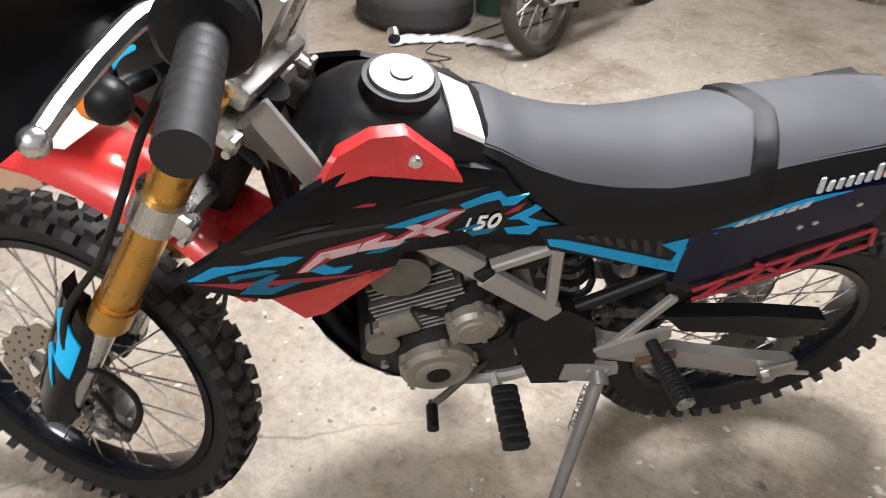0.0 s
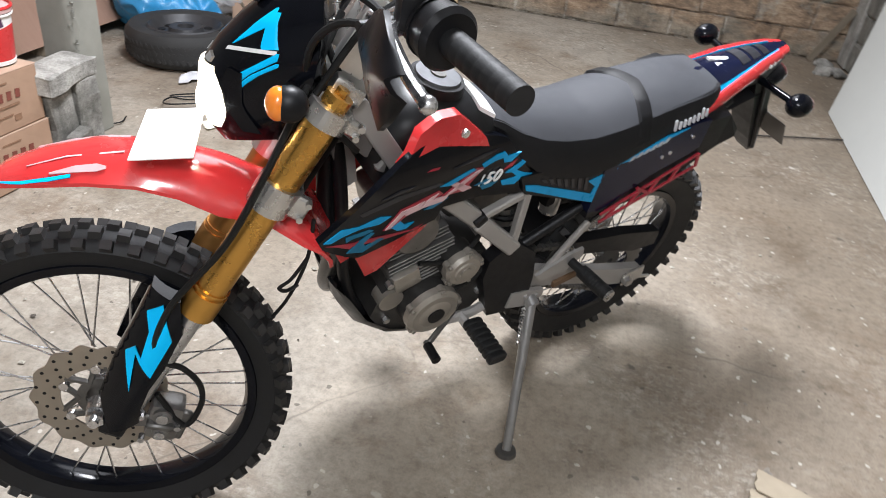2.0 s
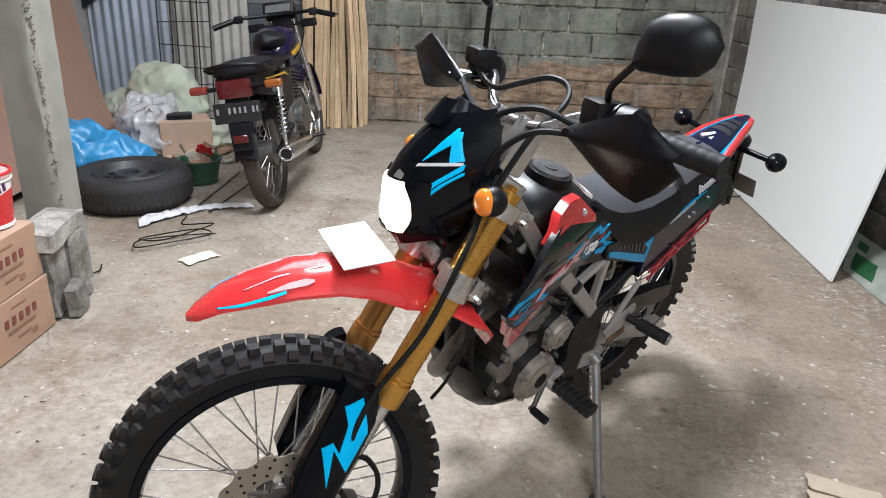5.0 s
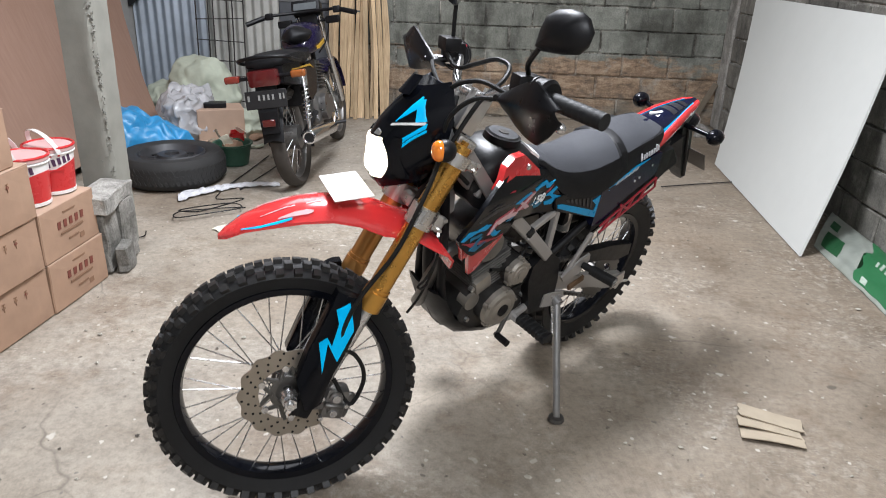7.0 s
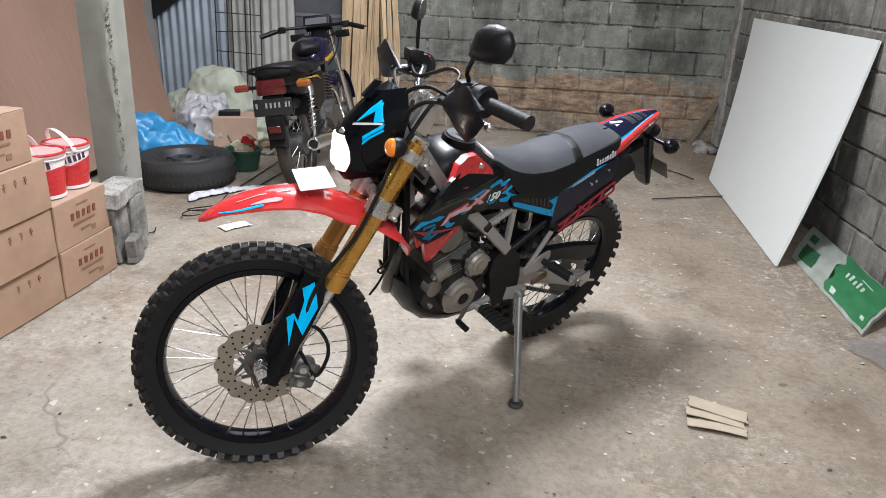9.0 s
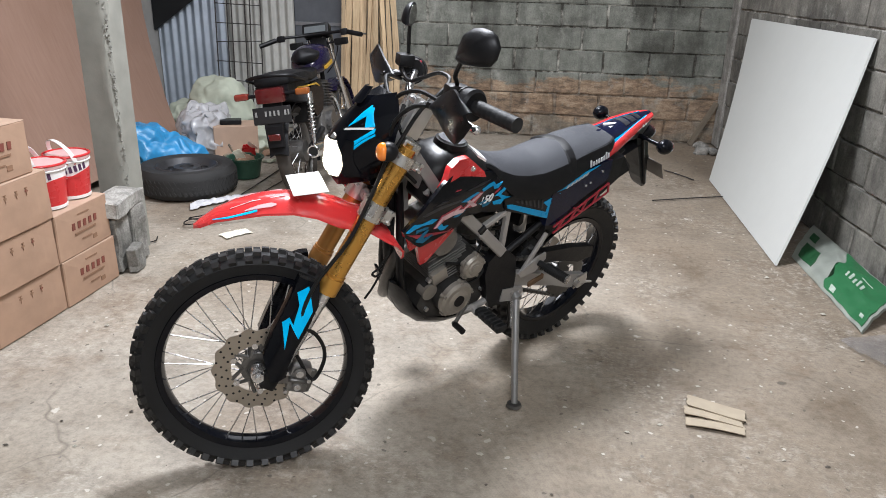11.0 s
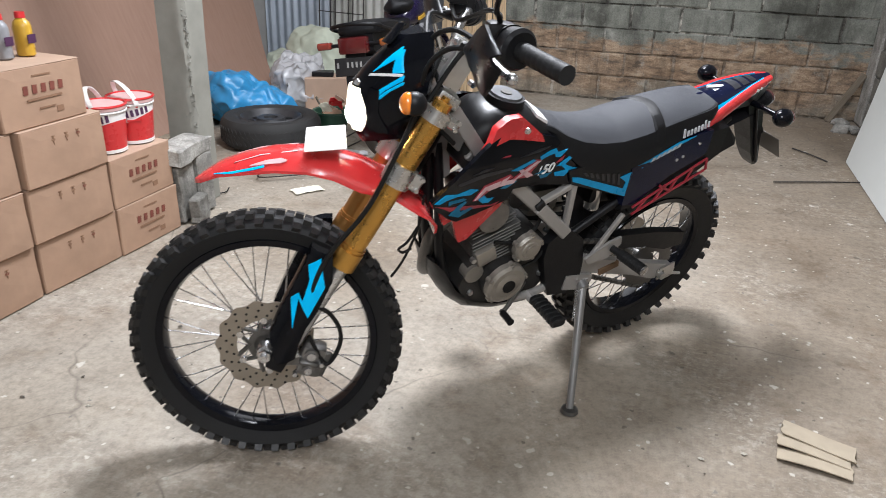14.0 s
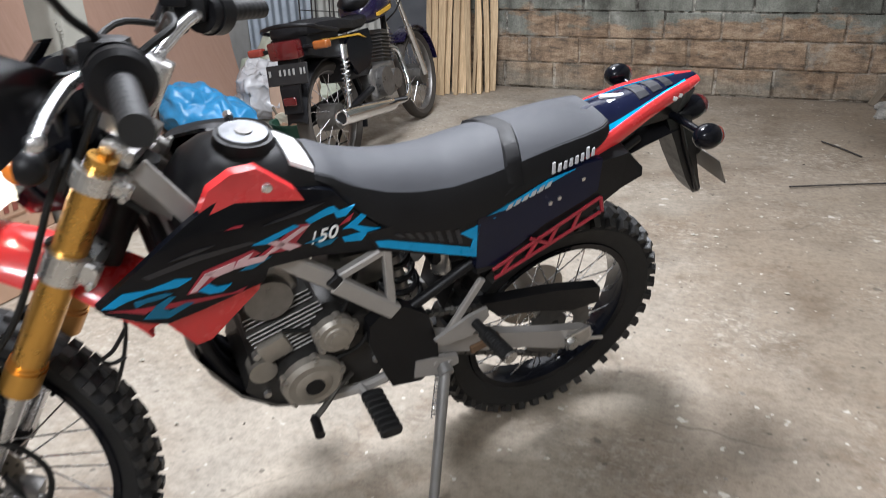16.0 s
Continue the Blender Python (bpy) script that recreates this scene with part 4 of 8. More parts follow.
    bp("mirror_shell", bm, MATT, stalk, "black mirror shell", True, True)
    bm = bmesh.new()
    loft(bm, [[turn @ Vector((x, sgn * p.x * 0.82, p.y * 0.82)) for p in rim_pts] for x in (-0.0085, -0.0095)])
    bp("mirror_glass", bm, MIRROR, stalk, "mirror glass", False, True)
# bar clamps
bm = bmesh.new()
for sgn in (1, -1):
    box(bm, (0.05, 0.036, 0.1), (0.866, sgn * 0.045, 1.068), Matrix.Rotation(-RAKE, 3, "Y"), 0.006, 2)
    for dx in (-0.014, 0.014):
        rod(bm, (0.855 + dx, sgn * 0.045, 1.105), (0.85 + dx, sgn * 0.045, 1.123), 0.006, n=6)
box(bm, (0.05, 0.16, 0.028), (0.885, 0, 1.0), Matrix.Rotation(-RAKE, 3, "Y"), 0.006, 2)
bp("bar_clamp", bm, ALU, None, "cast aluminium bar clamp", True, True)
# master cylinder and hoses
bm = bmesh.new()
box(bm, (0.045, 0.06, 0.035), (0.845, -0.19, 1.185), None, 0.008, 2)
bp("brake_reservoir", bm, MATT, None, "black brake fluid reservoir", True, True)
for pts in ([(0.86, -0.17, 1.165), (0.855, -0.1, 1.142), (0.83, -0.05, 1.16), (0.805, 0.01, 1.183), (0.79, 0.05, 1.175), (0.82, 0.09, 1.15), (0.875, 0.095, 1.1), (0.93, 0.09, 1.0), (0.96, 0.085, 0.94)],
            [(0.85, 0.19, 1.14), (0.90, 0.13, 1.155), (0.935, 0.05, 1.11), (0.925, 0.02, 1.0), (0.87, 0.02, 0.93)],
            [(0.85, 0.2, 1.13), (0.91, 0.15, 1.12), (0.945, 0.1, 1.06), (0.93, 0.07, 0.97), (0.86, 0.06, 0.9)],
            [(0.85, -0.2, 1.13), (0.92, -0.1, 1.15), (0.93, 0.03, 1.09), (0.88, 0.05, 0.98)]):
    bm = bmesh.new()
    tube(bm, pts, 0.0055, 8)
    bp("control_cable", bm, CABLE, None, "", True, True)
for pts in ([(0.955, 0.11, 0.80), (0.957, 0.115, 0.73), (0.968, 0.115, 0.67), (0.985, 0.11, 0.61), (1.0, 0.1, 0.565)],
            [(0.957, 0.115, 0.72), (0.985, 0.12, 0.68), (1.005, 0.12, 0.665), (0.99, 0.118, 0.65), (0.968, 0.115, 0.655)]):
    bm = bmesh.new()
    tube(bm, pts, 0.0035, 6)
    bp("speedometer_cable", bm, CABLE, None, "", True)

# ---- frame
for sgn in (1, -1):
    bm = bmesh.new()
    line = [Vector((0.915, sgn * 0.05, 0.955)), Vector((0.84, sgn * 0.078, 0.885)), Vector((0.712, sgn * 0.1, 0.797)), Vector((0.6, sgn * 0.112, 0.704)), Vector((0.478, sgn * 0.118, 0.597))]
    for p, q in zip(line, line[1:]):
        d = q - p
        ang = math.atan2(-d.z, d.x)
        box(bm, (d.length + 0.006, 0.022, 0.036), (p + q) / 2, Matrix.Rotation(ang, 3, "Y"), 0.004)
    spar = bp("frame_spar", bm, FRAME_GREY, None, "grey-painted perimeter frame spar", False)
    for p, q, h in (((0.602, 0.112, 0.712), (0.502, 0.108, 0.757), 0.018), ((0.502, 0.108, 0.757), (0.482, 0.118, 0.60), 0.018)):
        bm = bmesh.new()
        p, q = Vector((p[0], sgn * p[1], p[2])), Vector((q[0], sgn * q[1], q[2]))
        d = q - p
        box(bm, (d.length + 0.01, 0.018, h), (p + q) / 2, Matrix.Rotation(math.atan2(-d.z, d.x), 3, "Y"), 0.003)
        bp("frame_strut", bm, FRAME_GREY, spar, "", False)
    bm = bmesh.new()
    box(bm, (0.028, 0.026, 0.05), (0.594, sgn * 0.112, 0.702), Matrix.Rotation(0.7, 3, "Y"), 0.003)
    bp("frame_sleeve", bm, MATT, spar, "", False)
    # black pivot plate
    bm = bmesh.new()
    sheet(bm, [(0.50, 0.60), (0.455, 0.60), (0.40, 0.56), (0.37, 0.47), (0.36, 0.40), (0.40, 0.36), (0.47, 0.37), (0.50, 0.44), (0.53, 0.52), (0.53, 0.57)], lambda x, z: 0.118, 0.03, 0.05, sgn)
    bp("pivot_plate", bm, MATT, None, "", True)
    bm = bmesh.new()
    tube(bm, [(0.45, sgn * 0.095, 0.56), (0.3, sgn * 0.1, 0.66), (0.12, sgn * 0.095, 0.77), (-0.1, sgn * 0.06, 0.86)], 0.012, 10)
    bp("subframe_tube", bm, MATT, None, "", True)
    # pillion peg bracket, tube and peg
    bm = bmesh.new()
    box(bm, (0.165, 0.012, 0.018), (0.325, sgn * 0.128, 0.56), Matrix.Rotation(1.1, 3, "Y"), 0.003)
    sheet_pts = [(0.39, 0.50), (0.31, 0.545), (0.27, 0.555), (0.262, 0.53), (0.30, 0.485), (0.37, 0.478)]
    br = bp("pillion_bracket", bm, FRAME_GREY, None, "grey pillion peg bracket", False)
    bm = bmesh.new()
    sheet(bm, sheet_pts, lambda x, z: 0.14, 0.008, 0.05, sgn)
    bp("bracket_plate", bm, FRAME_GREY, br, "", False)
    bm = bmesh.new()
    p, q = Vector((0.296, sgn * 0.142, 0.522)), Vector((0.28, sgn * 0.257, 0.525))
    rod(bm, p, p + (q - p) * 0.3, 0.011, n=14)
    ribbed(bm, p + (q - p) * 0.3, q, 0.0165, 9, 0.0007, 0.0165)
    peg = bp("pillion_peg", bm, PEG, None, "ribbed black pillion peg with an alloy end", False)
    bm = bmesh.new()
    rod(bm, q, q + (q - p).normalized() * 0.006, 0.015, n=18)
    bp("peg_end", bm, ALU, peg, "alloy peg end", False)
bm = bmesh.new()
tube(bm, [(0.9, 0, 0.92), (0.885, 0, 0.8), (0.855, 0, 0.62), (0.80, 0, 0.45), (0.70, 0, 0.345), (0.5, 0, 0.33)], 0.017, 12)
bp("down_tube", bm, MATT, None, "", True)
bm = bmesh.new()
sheet(bm, [(0.912, 0.9), (0.868, 0.915), (0.838, 0.79), (0.862, 0.775)], lambda x, z: 0.03, 0.06, 0.05, 1)
bp("head_gusset", bm, FRAME_GREY, None, "", False)

# ---- tank, shrouds and seat
bm = bmesh.new()
secs = []
for x, zt, w, zb in ((0.862, 0.885, 0.045, 0.86), (0.848, 0.922, 0.07, 0.84), (0.82, 0.958, 0.086, 0.83), (0.785, 0.976, 0.095, 0.82), (0.735, 0.98, 0.099, 0.82), (0.69, 0.974, 0.097, 0.82), (0.65, 0.959, 0.089, 0.82), (0.615, 0.935, 0.078, 0.82), (0.585, 0.895, 0.07, 0.82)):
    ring = []
    for k in range(15):
        a = math.pi * k / 14
        cx, sx = math.cos(a), math.sin(a)
        ring.append(Vector((x, w * math.copysign(abs(cx) ** 0.62, cx), zb + (zt - zb) * sx ** 0.55)))
    secs.append(ring)
loft(bm, secs)
bm.transform(SET_OVER)
tank = bp("fuel_tank", bm, TANK, None, "satin black fuel tank", True)
cap_m = Matrix.Translation((0.726, 0.028, 0.972)) @ Matrix.Rotation(-0.08, 4, "Y")
for r, z0, z1, mat, nm in ((0.05, 0.0, 0.017, MATT, "cap_ring"), (0.041, 0.017, 0.022, CAP, "filler_cap"), (0.014, 0.022, 0.0245, ALU_DARK, "cap_lock")):
    bm = bmesh.new()
    rod(bm, (0, 0, z0), (0, 0, z1), r, r * 0.94, n=36)
    bm.transform(cap_m)
    bp(nm, bm, mat, tank, "polished fuel cap" if nm == "filler_cap" else "", True)
bm = bmesh.new()
grid = []
for i in range(5):
    row = []
    for j in range(7):
        x = 0.672 - 0.04 * i / 4
        y = -0.02 + 0.085 * j / 6
        zt = 0.999 + (0.957 - 0.999) * (0.69 - x) / 0.075
        row.append(bm.verts.new((x - 0.25 * (y - 0.02) * 0.4, y + 0.022, zt - 0.014 - 0.03 * max(0, y / 0.1) ** 2)))
    grid.append(row)
for i in range(4):
    for j in range(6):
        bm.faces.new((grid[i][j], grid[i + 1][j], grid[i + 1][j + 1], grid[i][j + 1]))
ext = bmesh.ops.extrude_face_region(bm, geom=bm.faces[:])
for v in ext["geom"]:
    if isinstance(v, bmesh.types.BMVert):
        v.co.z -= 0.008
bp("tank_label", bm, WHITE, tank, "blank white label behind the fuel cap", True)


def shroud_y(x, z):
    y = 0.118 + max(0.0, x - 0.62) * 0.21
    return y - 0.35 * max(0.0, z - 0.885) - 0.12 * max(0.0, 0.80 - z)


for sgn in (1, -1):
    bm = bmesh.new()
    sheet(bm, [(0.99, 0.838), (0.938, 0.872), (0.895, 0.898), (0.841, 0.925), (0.808, 0.938), (0.769, 0.949), (0.725, 0.942), (0.66, 0.922), (0.603, 0.905), (0.553, 0.846), (0.505, 0.806), (0.454, 0.762), (0.503, 0.757), (0.59, 0.772), (0.682, 0.79), (0.726, 0.797), (0.734, 0.768), (0.842, 0.757), (0.898, 0.756), (0.927, 0.775), (0.98, 0.82)], shroud_y, 0.012, 0.028, sgn, 0.0 if sgn > 0 else 0.045)
    shroud = bp("shroud", bm, BLACK, None, "black tank shroud with blue and pink graphics", True)
    bm = bmesh.new()
    sheet(bm, [(0.958, 0.806), (0.928, 0.75), (0.903, 0.757), (0.857, 0.668), (0.83, 0.668), (0.742, 0.746), (0.733, 0.79), (0.85, 0.79)], lambda x, z: shroud_y(x, z) - 0.008, 0.012, 0.028, sgn, 0.0 if sgn > 0 else 0.045)
    bp("shroud_wing", bm, RED, shroud, "red lower shroud wing", True)
    bm = bmesh.new()
    sheet(bm, [(0.84, 0.908), (0.806, 0.958), (0.768, 0.974), (0.728, 0.974), (0.67, 0.93), (0.658, 0.91), (0.722, 0.926), (0.769, 0.934), (0.81, 0.926)], lambda x, z: 0.129 + max(0, x - 0.66) * 0.1 - 0.45 * max(0, z - 0.925), 0.02, 0.02, sgn, 0.0 if sgn > 0 else 0.045)
    if sgn < 0:
        bm.transform(Matrix.Translation((0.0, 0.012, -0.032)))
    pad = bp("shroud_pad", bm, RED, shroud, "glossy red shroud pad with a bolt", True)
    bm = bmesh.new()
    rod(bm, (0.717, sgn * 0.112, 0.944), (0.717, sgn * 0.129, 0.944), 0.0085, n=12)
    rod(bm, (0.717, sgn * 0.129, 0.944), (0.717, sgn * 0.1315, 0.944), 0.006, n=6)
    bp("bolt", bm, STEEL, shroud, "", False)

    def sticker(name, pts, mat, label="", lift=0.0016, depth=shroud_y, under=shroud):
        bm = bmesh.new()
        sheet(bm, pts, lambda x, z: depth(x, z) + lift, 0.003, 0.028, sgn, 0.0 if sgn > 0 else 0.045)
        return bp(name, bm, mat, under, label, True)

    for pts in ([(0.657, 0.868), (0.605, 0.88), (0.595, 0.869), (0.567, 0.874), (0.583, 0.855), (0.599, 0.855), (0.605, 0.867), (0.649, 0.858)],
                [(0.588, 0.828), (0.554, 0.852), (0.545, 0.846), (0.562, 0.83), (0.537, 0.819), (0.509, 0.811), (0.542, 0.808), (0.552, 0.794), (0.584, 0.799), (0.59, 0.81), (0.553, 0.813), (0.572, 0.827)],
                [(0.752, 0.855), (0.678, 0.867), (0.668, 0.861), (0.728, 0.848)],
                [(0.982, 0.835), (0.952, 0.849), (0.917, 0.84), (0.876, 0.842), (0.851, 0.833), (0.874, 0.826), (0.902, 0.832), (0.916, 0.834), (0.947, 0.833), (0.967, 0.829)],
                [(0.845, 0.804), (0.827, 0.811), (0.814, 0.797), (0.791, 0.793), (0.806, 0.783), (0.827, 0.788)]):
        sticker("blue_stripe", pts, SHROUD_BLUE, "blue angular stripe", 0.0016)
    for pts in ([(0.939, 0.827), (0.894, 0.823), (0.883, 0.817), (0.9, 0.815), (0.924, 0.818), (0.937, 0.815)],
                [(0.93, 0.787), (0.91, 0.805), (0.888, 0.813), (0.88, 0.809), (0.899, 0.795), (0.892, 0.784), (0.865, 0.789), (0.852, 0.783), (0.894, 0.769)],
                [(0.641, 0.812), (0.616, 0.811), (0.598, 0.812), (0.61, 0.801), (0.631, 0.8)],
                [(0.659, 0.82), (0.627, 0.824), (0.613, 0.827), (0.634, 0.815)], [(0.776, 0.813), (0.746, 0.823), (0.72, 0.819), (0.754, 0.808)]):
        sticker("dim_stripe", pts, TEAL, "dull blue angular stripe", 0.0012)
    for pts in ([(0.921, 0.866), (0.846, 0.872), (0.756, 0.864), (0.743, 0.857), (0.839, 0.861), (0.913, 0.858)], [(0.88, 0.877), (0.841, 0.882), (0.81, 0.879), (0.836, 0.876)], [(0.73, 0.884), (0.66, 0.89), (0.62, 0.889), (0.66, 0.883)]):
        sticker("grey_streak", pts, GREY_STRIPE, "dark grey jagged streak", 0.0008)
    sticker("crimson_edge", [(0.976, 0.826), (0.931, 0.81), (0.865, 0.793), (0.79, 0.771), (0.765, 0.773), (0.775, 0.765), (0.866, 0.782), (0.932, 0.802)], CRIMSON, "crimson edge line", 0.0008)
    sticker("model_mark", [(0.858, 0.806), (0.847, 0.806), (0.816, 0.83), (0.83, 0.834)], PINK, "pale pink slanted model mark", 0.0026)
    sticker("model_mark", [(0.831, 0.833), (0.781, 0.836), (0.787, 0.821), (0.818, 0.82)], PINK, "pale pink slanted model mark", 0.0026)
    sticker("model_mark", [(0.786, 0.822), (0.776, 0.836), (0.751, 0.841), (0.762, 0.831), (0.725, 0.825), (0.734, 0.817)], PINK, "pale pink slanted model mark", 0.0026)
    sticker("model_mark", [(0.736, 0.825), (0.704, 0.842), (0.664, 0.858), (0.649, 0.856), (0.708, 0.83)], PINK, "pale pink slanted model mark", 0.0026)
    sticker("model_mark", [(0.726, 0.849), (0.709, 0.848), (0.667, 0.821), (0.688, 0.819)], PINK, "pale pink slanted model mark", 0.0026)
    sticker("crimson_edge", [(0.862, 0.805), (0.834, 0.838), (0.751, 0.846), (0.738, 0.834), (0.818, 0.816), (0.845, 0.801)], CRIMSON, "crimson edge of the model mark", 0.0009)
    sticker("crimson_edge", [(0.742, 0.829), (0.67, 0.864), (0.646, 0.858), (0.675, 0.83), (0.665, 0.817), (0.704, 0.822)], CRIMSON, "crimson edge of the model mark", 0.0009)
    sticker("crimson_edge", [(0.595, 0.836), (0.585, 0.847), (0.569, 0.858), (0.575, 0.843)], CRIMSON, "crimson edge of the model mark", 0.0009)
    sticker("crimson_edge", [(0.791, 0.897), (0.777, 0.899), (0.762, 0.897), (0.765, 0.894)], CRIMSON, "crimson edge of the model mark", 0.0009)
    sticker("crimson_edge", [(0.966, 0.822), (0.925, 0.805), (0.91, 0.806), (0.926, 0.796)], CRIMSON, "crimson edge of the model mark", 0.0009)
    number = bpy.data.curves.new("white_number", "FONT")
    number.body, number.size, number.shear, number.extrude = "150", 0.036, 0.35, 0.0015
    number.align_x = number.align_y = "CENTER"
    carrier = bpy.data.objects.new("white_number", number)
    bm = bmesh.new()
    bm.from_mesh(carrier.to_mesh())
    carrier.to_mesh_clear()
    bpy.data.objects.remove(carrier)
    face = Matrix(((-sgn, 0, 0), (0, 0, sgn), (0, 1, 0)))
    bm.transform(Matrix.Translation((0.628, sgn * (shroud_y(0.628, 0.825) + 0.0022), 0.825)) @ Matrix.Rotation(sgn * 0.12, 4, "Y").to_4x4() @ face.to_4x4())
    bp("white_number", bm, WHITE, shroud, "white printed number", False)

    # side strip, navy side panel, red lattice and black end
    side = lambda x, z: 0.124 + 0.02 * max(0.0, 0.3 - x) - 0.06 * max(0.0, z - 0.82)
    bm = bmesh.new()
    sheet(bm, [(0.545, 0.81), (0.50, 0.815), (0.42, 0.80), (0.31, 0.79), (0.3, 0.69), (0.36, 0.71), (0.52, 0.765)], side, 0.02, 0.03, sgn, 0.0 if sgn > 0 else 0.045)
    strip = bp("side_cover", bm, MATT, None, "black side cover with a blue arrow stripe", True)
    sticker("arrow_stripe", [(0.528, 0.789), (0.502, 0.785), (0.366, 0.737), (0.325, 0.722), (0.322, 0.742), (0.352, 0.762), (0.276, 0.785), (0.312, 0.748), (0.299, 0.691), (0.37, 0.717), (0.522, 0.776)], SHROUD_BLUE, "sky-blue arrow stripe", 0.002, side, strip)
    for k in range(7):
        x0 = 0.492 - 0.021 * k
        z1, z0 = 0.796 - 0.0035 * k, 0.785 - 0.0078 * k
        sticker("vent_line", [(x0, z1), (x0 - 0.009, z1), (x0 - 0.022, z0), (x0 - 0.013, z0)], GREY_STRIPE, "", 0.002, side, strip)
    bm = bmesh.new()
    sheet(bm, [(0.318, 0.79), (0.24, 0.82), (0.176, 0.845), (0.09, 0.868), (0.045, 0.872), (0.04, 0.80), (0.061, 0.785), (0.158, 0.74), (0.26, 0.66), (0.305, 0.662)], lambda x, z: side(x, z) + 0.002, 0.03, 0.03, sgn, 0.0 if sgn > 0 else 0.045)
    panel = bp("side_panel", bm, NAVY, None, "glossy navy side panel with lettering and a red lattice", True)
    sticker("panel_stripe", [(0.30, 0.792), (0.255, 0.80), (0.17, 0.838), (0.11, 0.862), (0.17, 0.848), (0.25, 0.815)], SHROUD_BLUE, "thin blue stripe", 0.004, side, panel)
    for k in range(6):
        x0 = 0.258 - 0.0165 * k
        z0 = 0.797 + 0.0066 * k
        sticker("panel_lettering", [(x0, z0), (x0 - 0.0115, z0 + 0.0045), (x0 - 0.0145, z0 + 0.0165), (x0 - 0.004, z0 + 0.012)], SILVER_INK, "small silver lettering bar", 0.0045, side, panel)
    for p in ((0.155, 0.792), (0.135, 0.80), (0.085, 0.835)):
        bm = bmesh.new()
        rod(bm, (p[0], sgn * 0.126, p[1]), (p[0], sgn * 0.132, p[1]), 0.0045, n=10)
        bp("rivet", bm, STEEL, panel, "", False)
    bm = bmesh.new()
    loft(bm, [[Vector((x, sgn * (y0 + dy), z + dz)) for dy, dz in ((0, h), (0.045, h * 0.8), (0.05, -h * 0.7), (0, -h))] for x, y0, z, h in ((0.30, 0.075, 0.665, 0.03), (0.16, 0.078, 0.715, 0.055), (0.04, 0.08, 0.80, 0.08), (-0.02, 0.082, 0.83, 0.055), (-0.066, 0.086, 0.825, 0.012))])
    bp("heat_shield", bm, MATT, panel, "matt black shield end", False)
    for p, q in (((0.27, 0.655), (0.03, 0.782)), ((0.262, 0.63), (0.02, 0.742)), ((0.245, 0.64), (0.22, 0.685)), ((0.19, 0.665), (0.165, 0.715)), ((0.14, 0.688), (0.125, 0.735)), ((0.085, 0.712), (0.075, 0.76)), ((0.19, 0.715), (0.14, 0.69)), ((0.03, 0.782), (0.015, 0.742))):
        bm = bmesh.new()
        d = Vector((q[0] - p[0], 0, q[1] - p[1]))
        box(bm, (d.length, 0.005, 0.008), ((p[0] + q[0]) / 2, sgn * 0.134, (p[1] + q[1]) / 2), Matrix.Rotation(math.atan2(-d.z, d.x), 3, "Y"), 0.0012)
        bp("red_lattice", bm, CRIMSON, panel, "dark red lattice bar", False)

# seat: grey top over black flanks, with a strap
SEAT_ROWS = ((0.635, 0.9482, 0.93, 0.915, 0.058), (0.605, 0.9456, 0.922, 0.9, 0.067), (0.56, 0.9334, 0.897, 0.85, 0.073), (0.5, 0.9295, 0.875, 0.806, 0.079), (0.44, 0.9268, 0.865, 0.785, 0.083), (0.37, 0.9224, 0.866, 0.78, 0.089), (0.3, 0.9325, 0.878, 0.8, 0.091), (0.22, 0.9431, 0.894, 0.83, 0.087), (0.15, 0.9452, 0.907, 0.852, 0.083), (0.08, 0.9425, 0.917, 0.872, 0.079), (0.035, 0.9375, 0.923, 0.89, 0.072), (0.015, 0.9399, 0.929, 0.9, 0.061))


def seat_row(x):
    for a, b in zip(SEAT_ROWS, SEAT_ROWS[1:]):
        if x >= b[0]:
            t = (x - a[0]) / (b[0] - a[0])
            return [a[i] + (b[i] - a[i]) * t for i in range(1, 5)]
    return SEAT_ROWS[-1][1:]


def seat_top_ring(x, grow=0.0):
    zt, zl, zb, w = seat_row(x)
    ring = []
    for k in range(17):
        u = -1 + 2 * k / 16
        ring.append(Vector((x, u * (w + grow), zl + 0.55 * (zt - zl) * (1 - abs(u) ** 2.4) + grow)))
    return ring


def smooth_xs(n):
    return [0.635 - 0.62 * k / n for k in range(n + 1)]


bm = bmesh.new()
loft(bm, [seat_top_ring(x) + [Vector((x, 0.1 * s, seat_row(x)[1] - 0.02)) for s in (0.5, -0.5)] for x in smooth_xs(40)])
bm.transform(SET_OVER)
seat = bp("seat", bm, SEAT, None, "long grey vinyl seat with black sides and a strap", True)
bm = bmesh.new()
secs = []
for x in smooth_xs(40):
    zt, zl, zb, w = seat_row(x)
    out = min(0.022, (zl - zb) * 0.3)
    secs.append([Vector((x, s * wy, z)) for s, wy, z in ((-1, w * 0.8, zb), (-1, w + out, zb + 0.004), (-1, w + 0.004 + out * 0.6, (zl + zb) / 2), (-1, w + 0.003, zl - 0.004), (-1, w - 0.003, zl + 0.002), (1, w - 0.003, zl + 0.002), (1, w + 0.003, zl - 0.004), (1, w + 0.004 + out * 0.6, (zl + zb) / 2), (1, w + out, zb + 0.004), (1, w * 0.8, zb))])
loft(bm, secs)
bm.transform(SET_OVER)
bp("seat_flank", bm, SEAT_SIDE, seat, "black vinyl seat side", True)
bm = bmesh.new()
secs = []
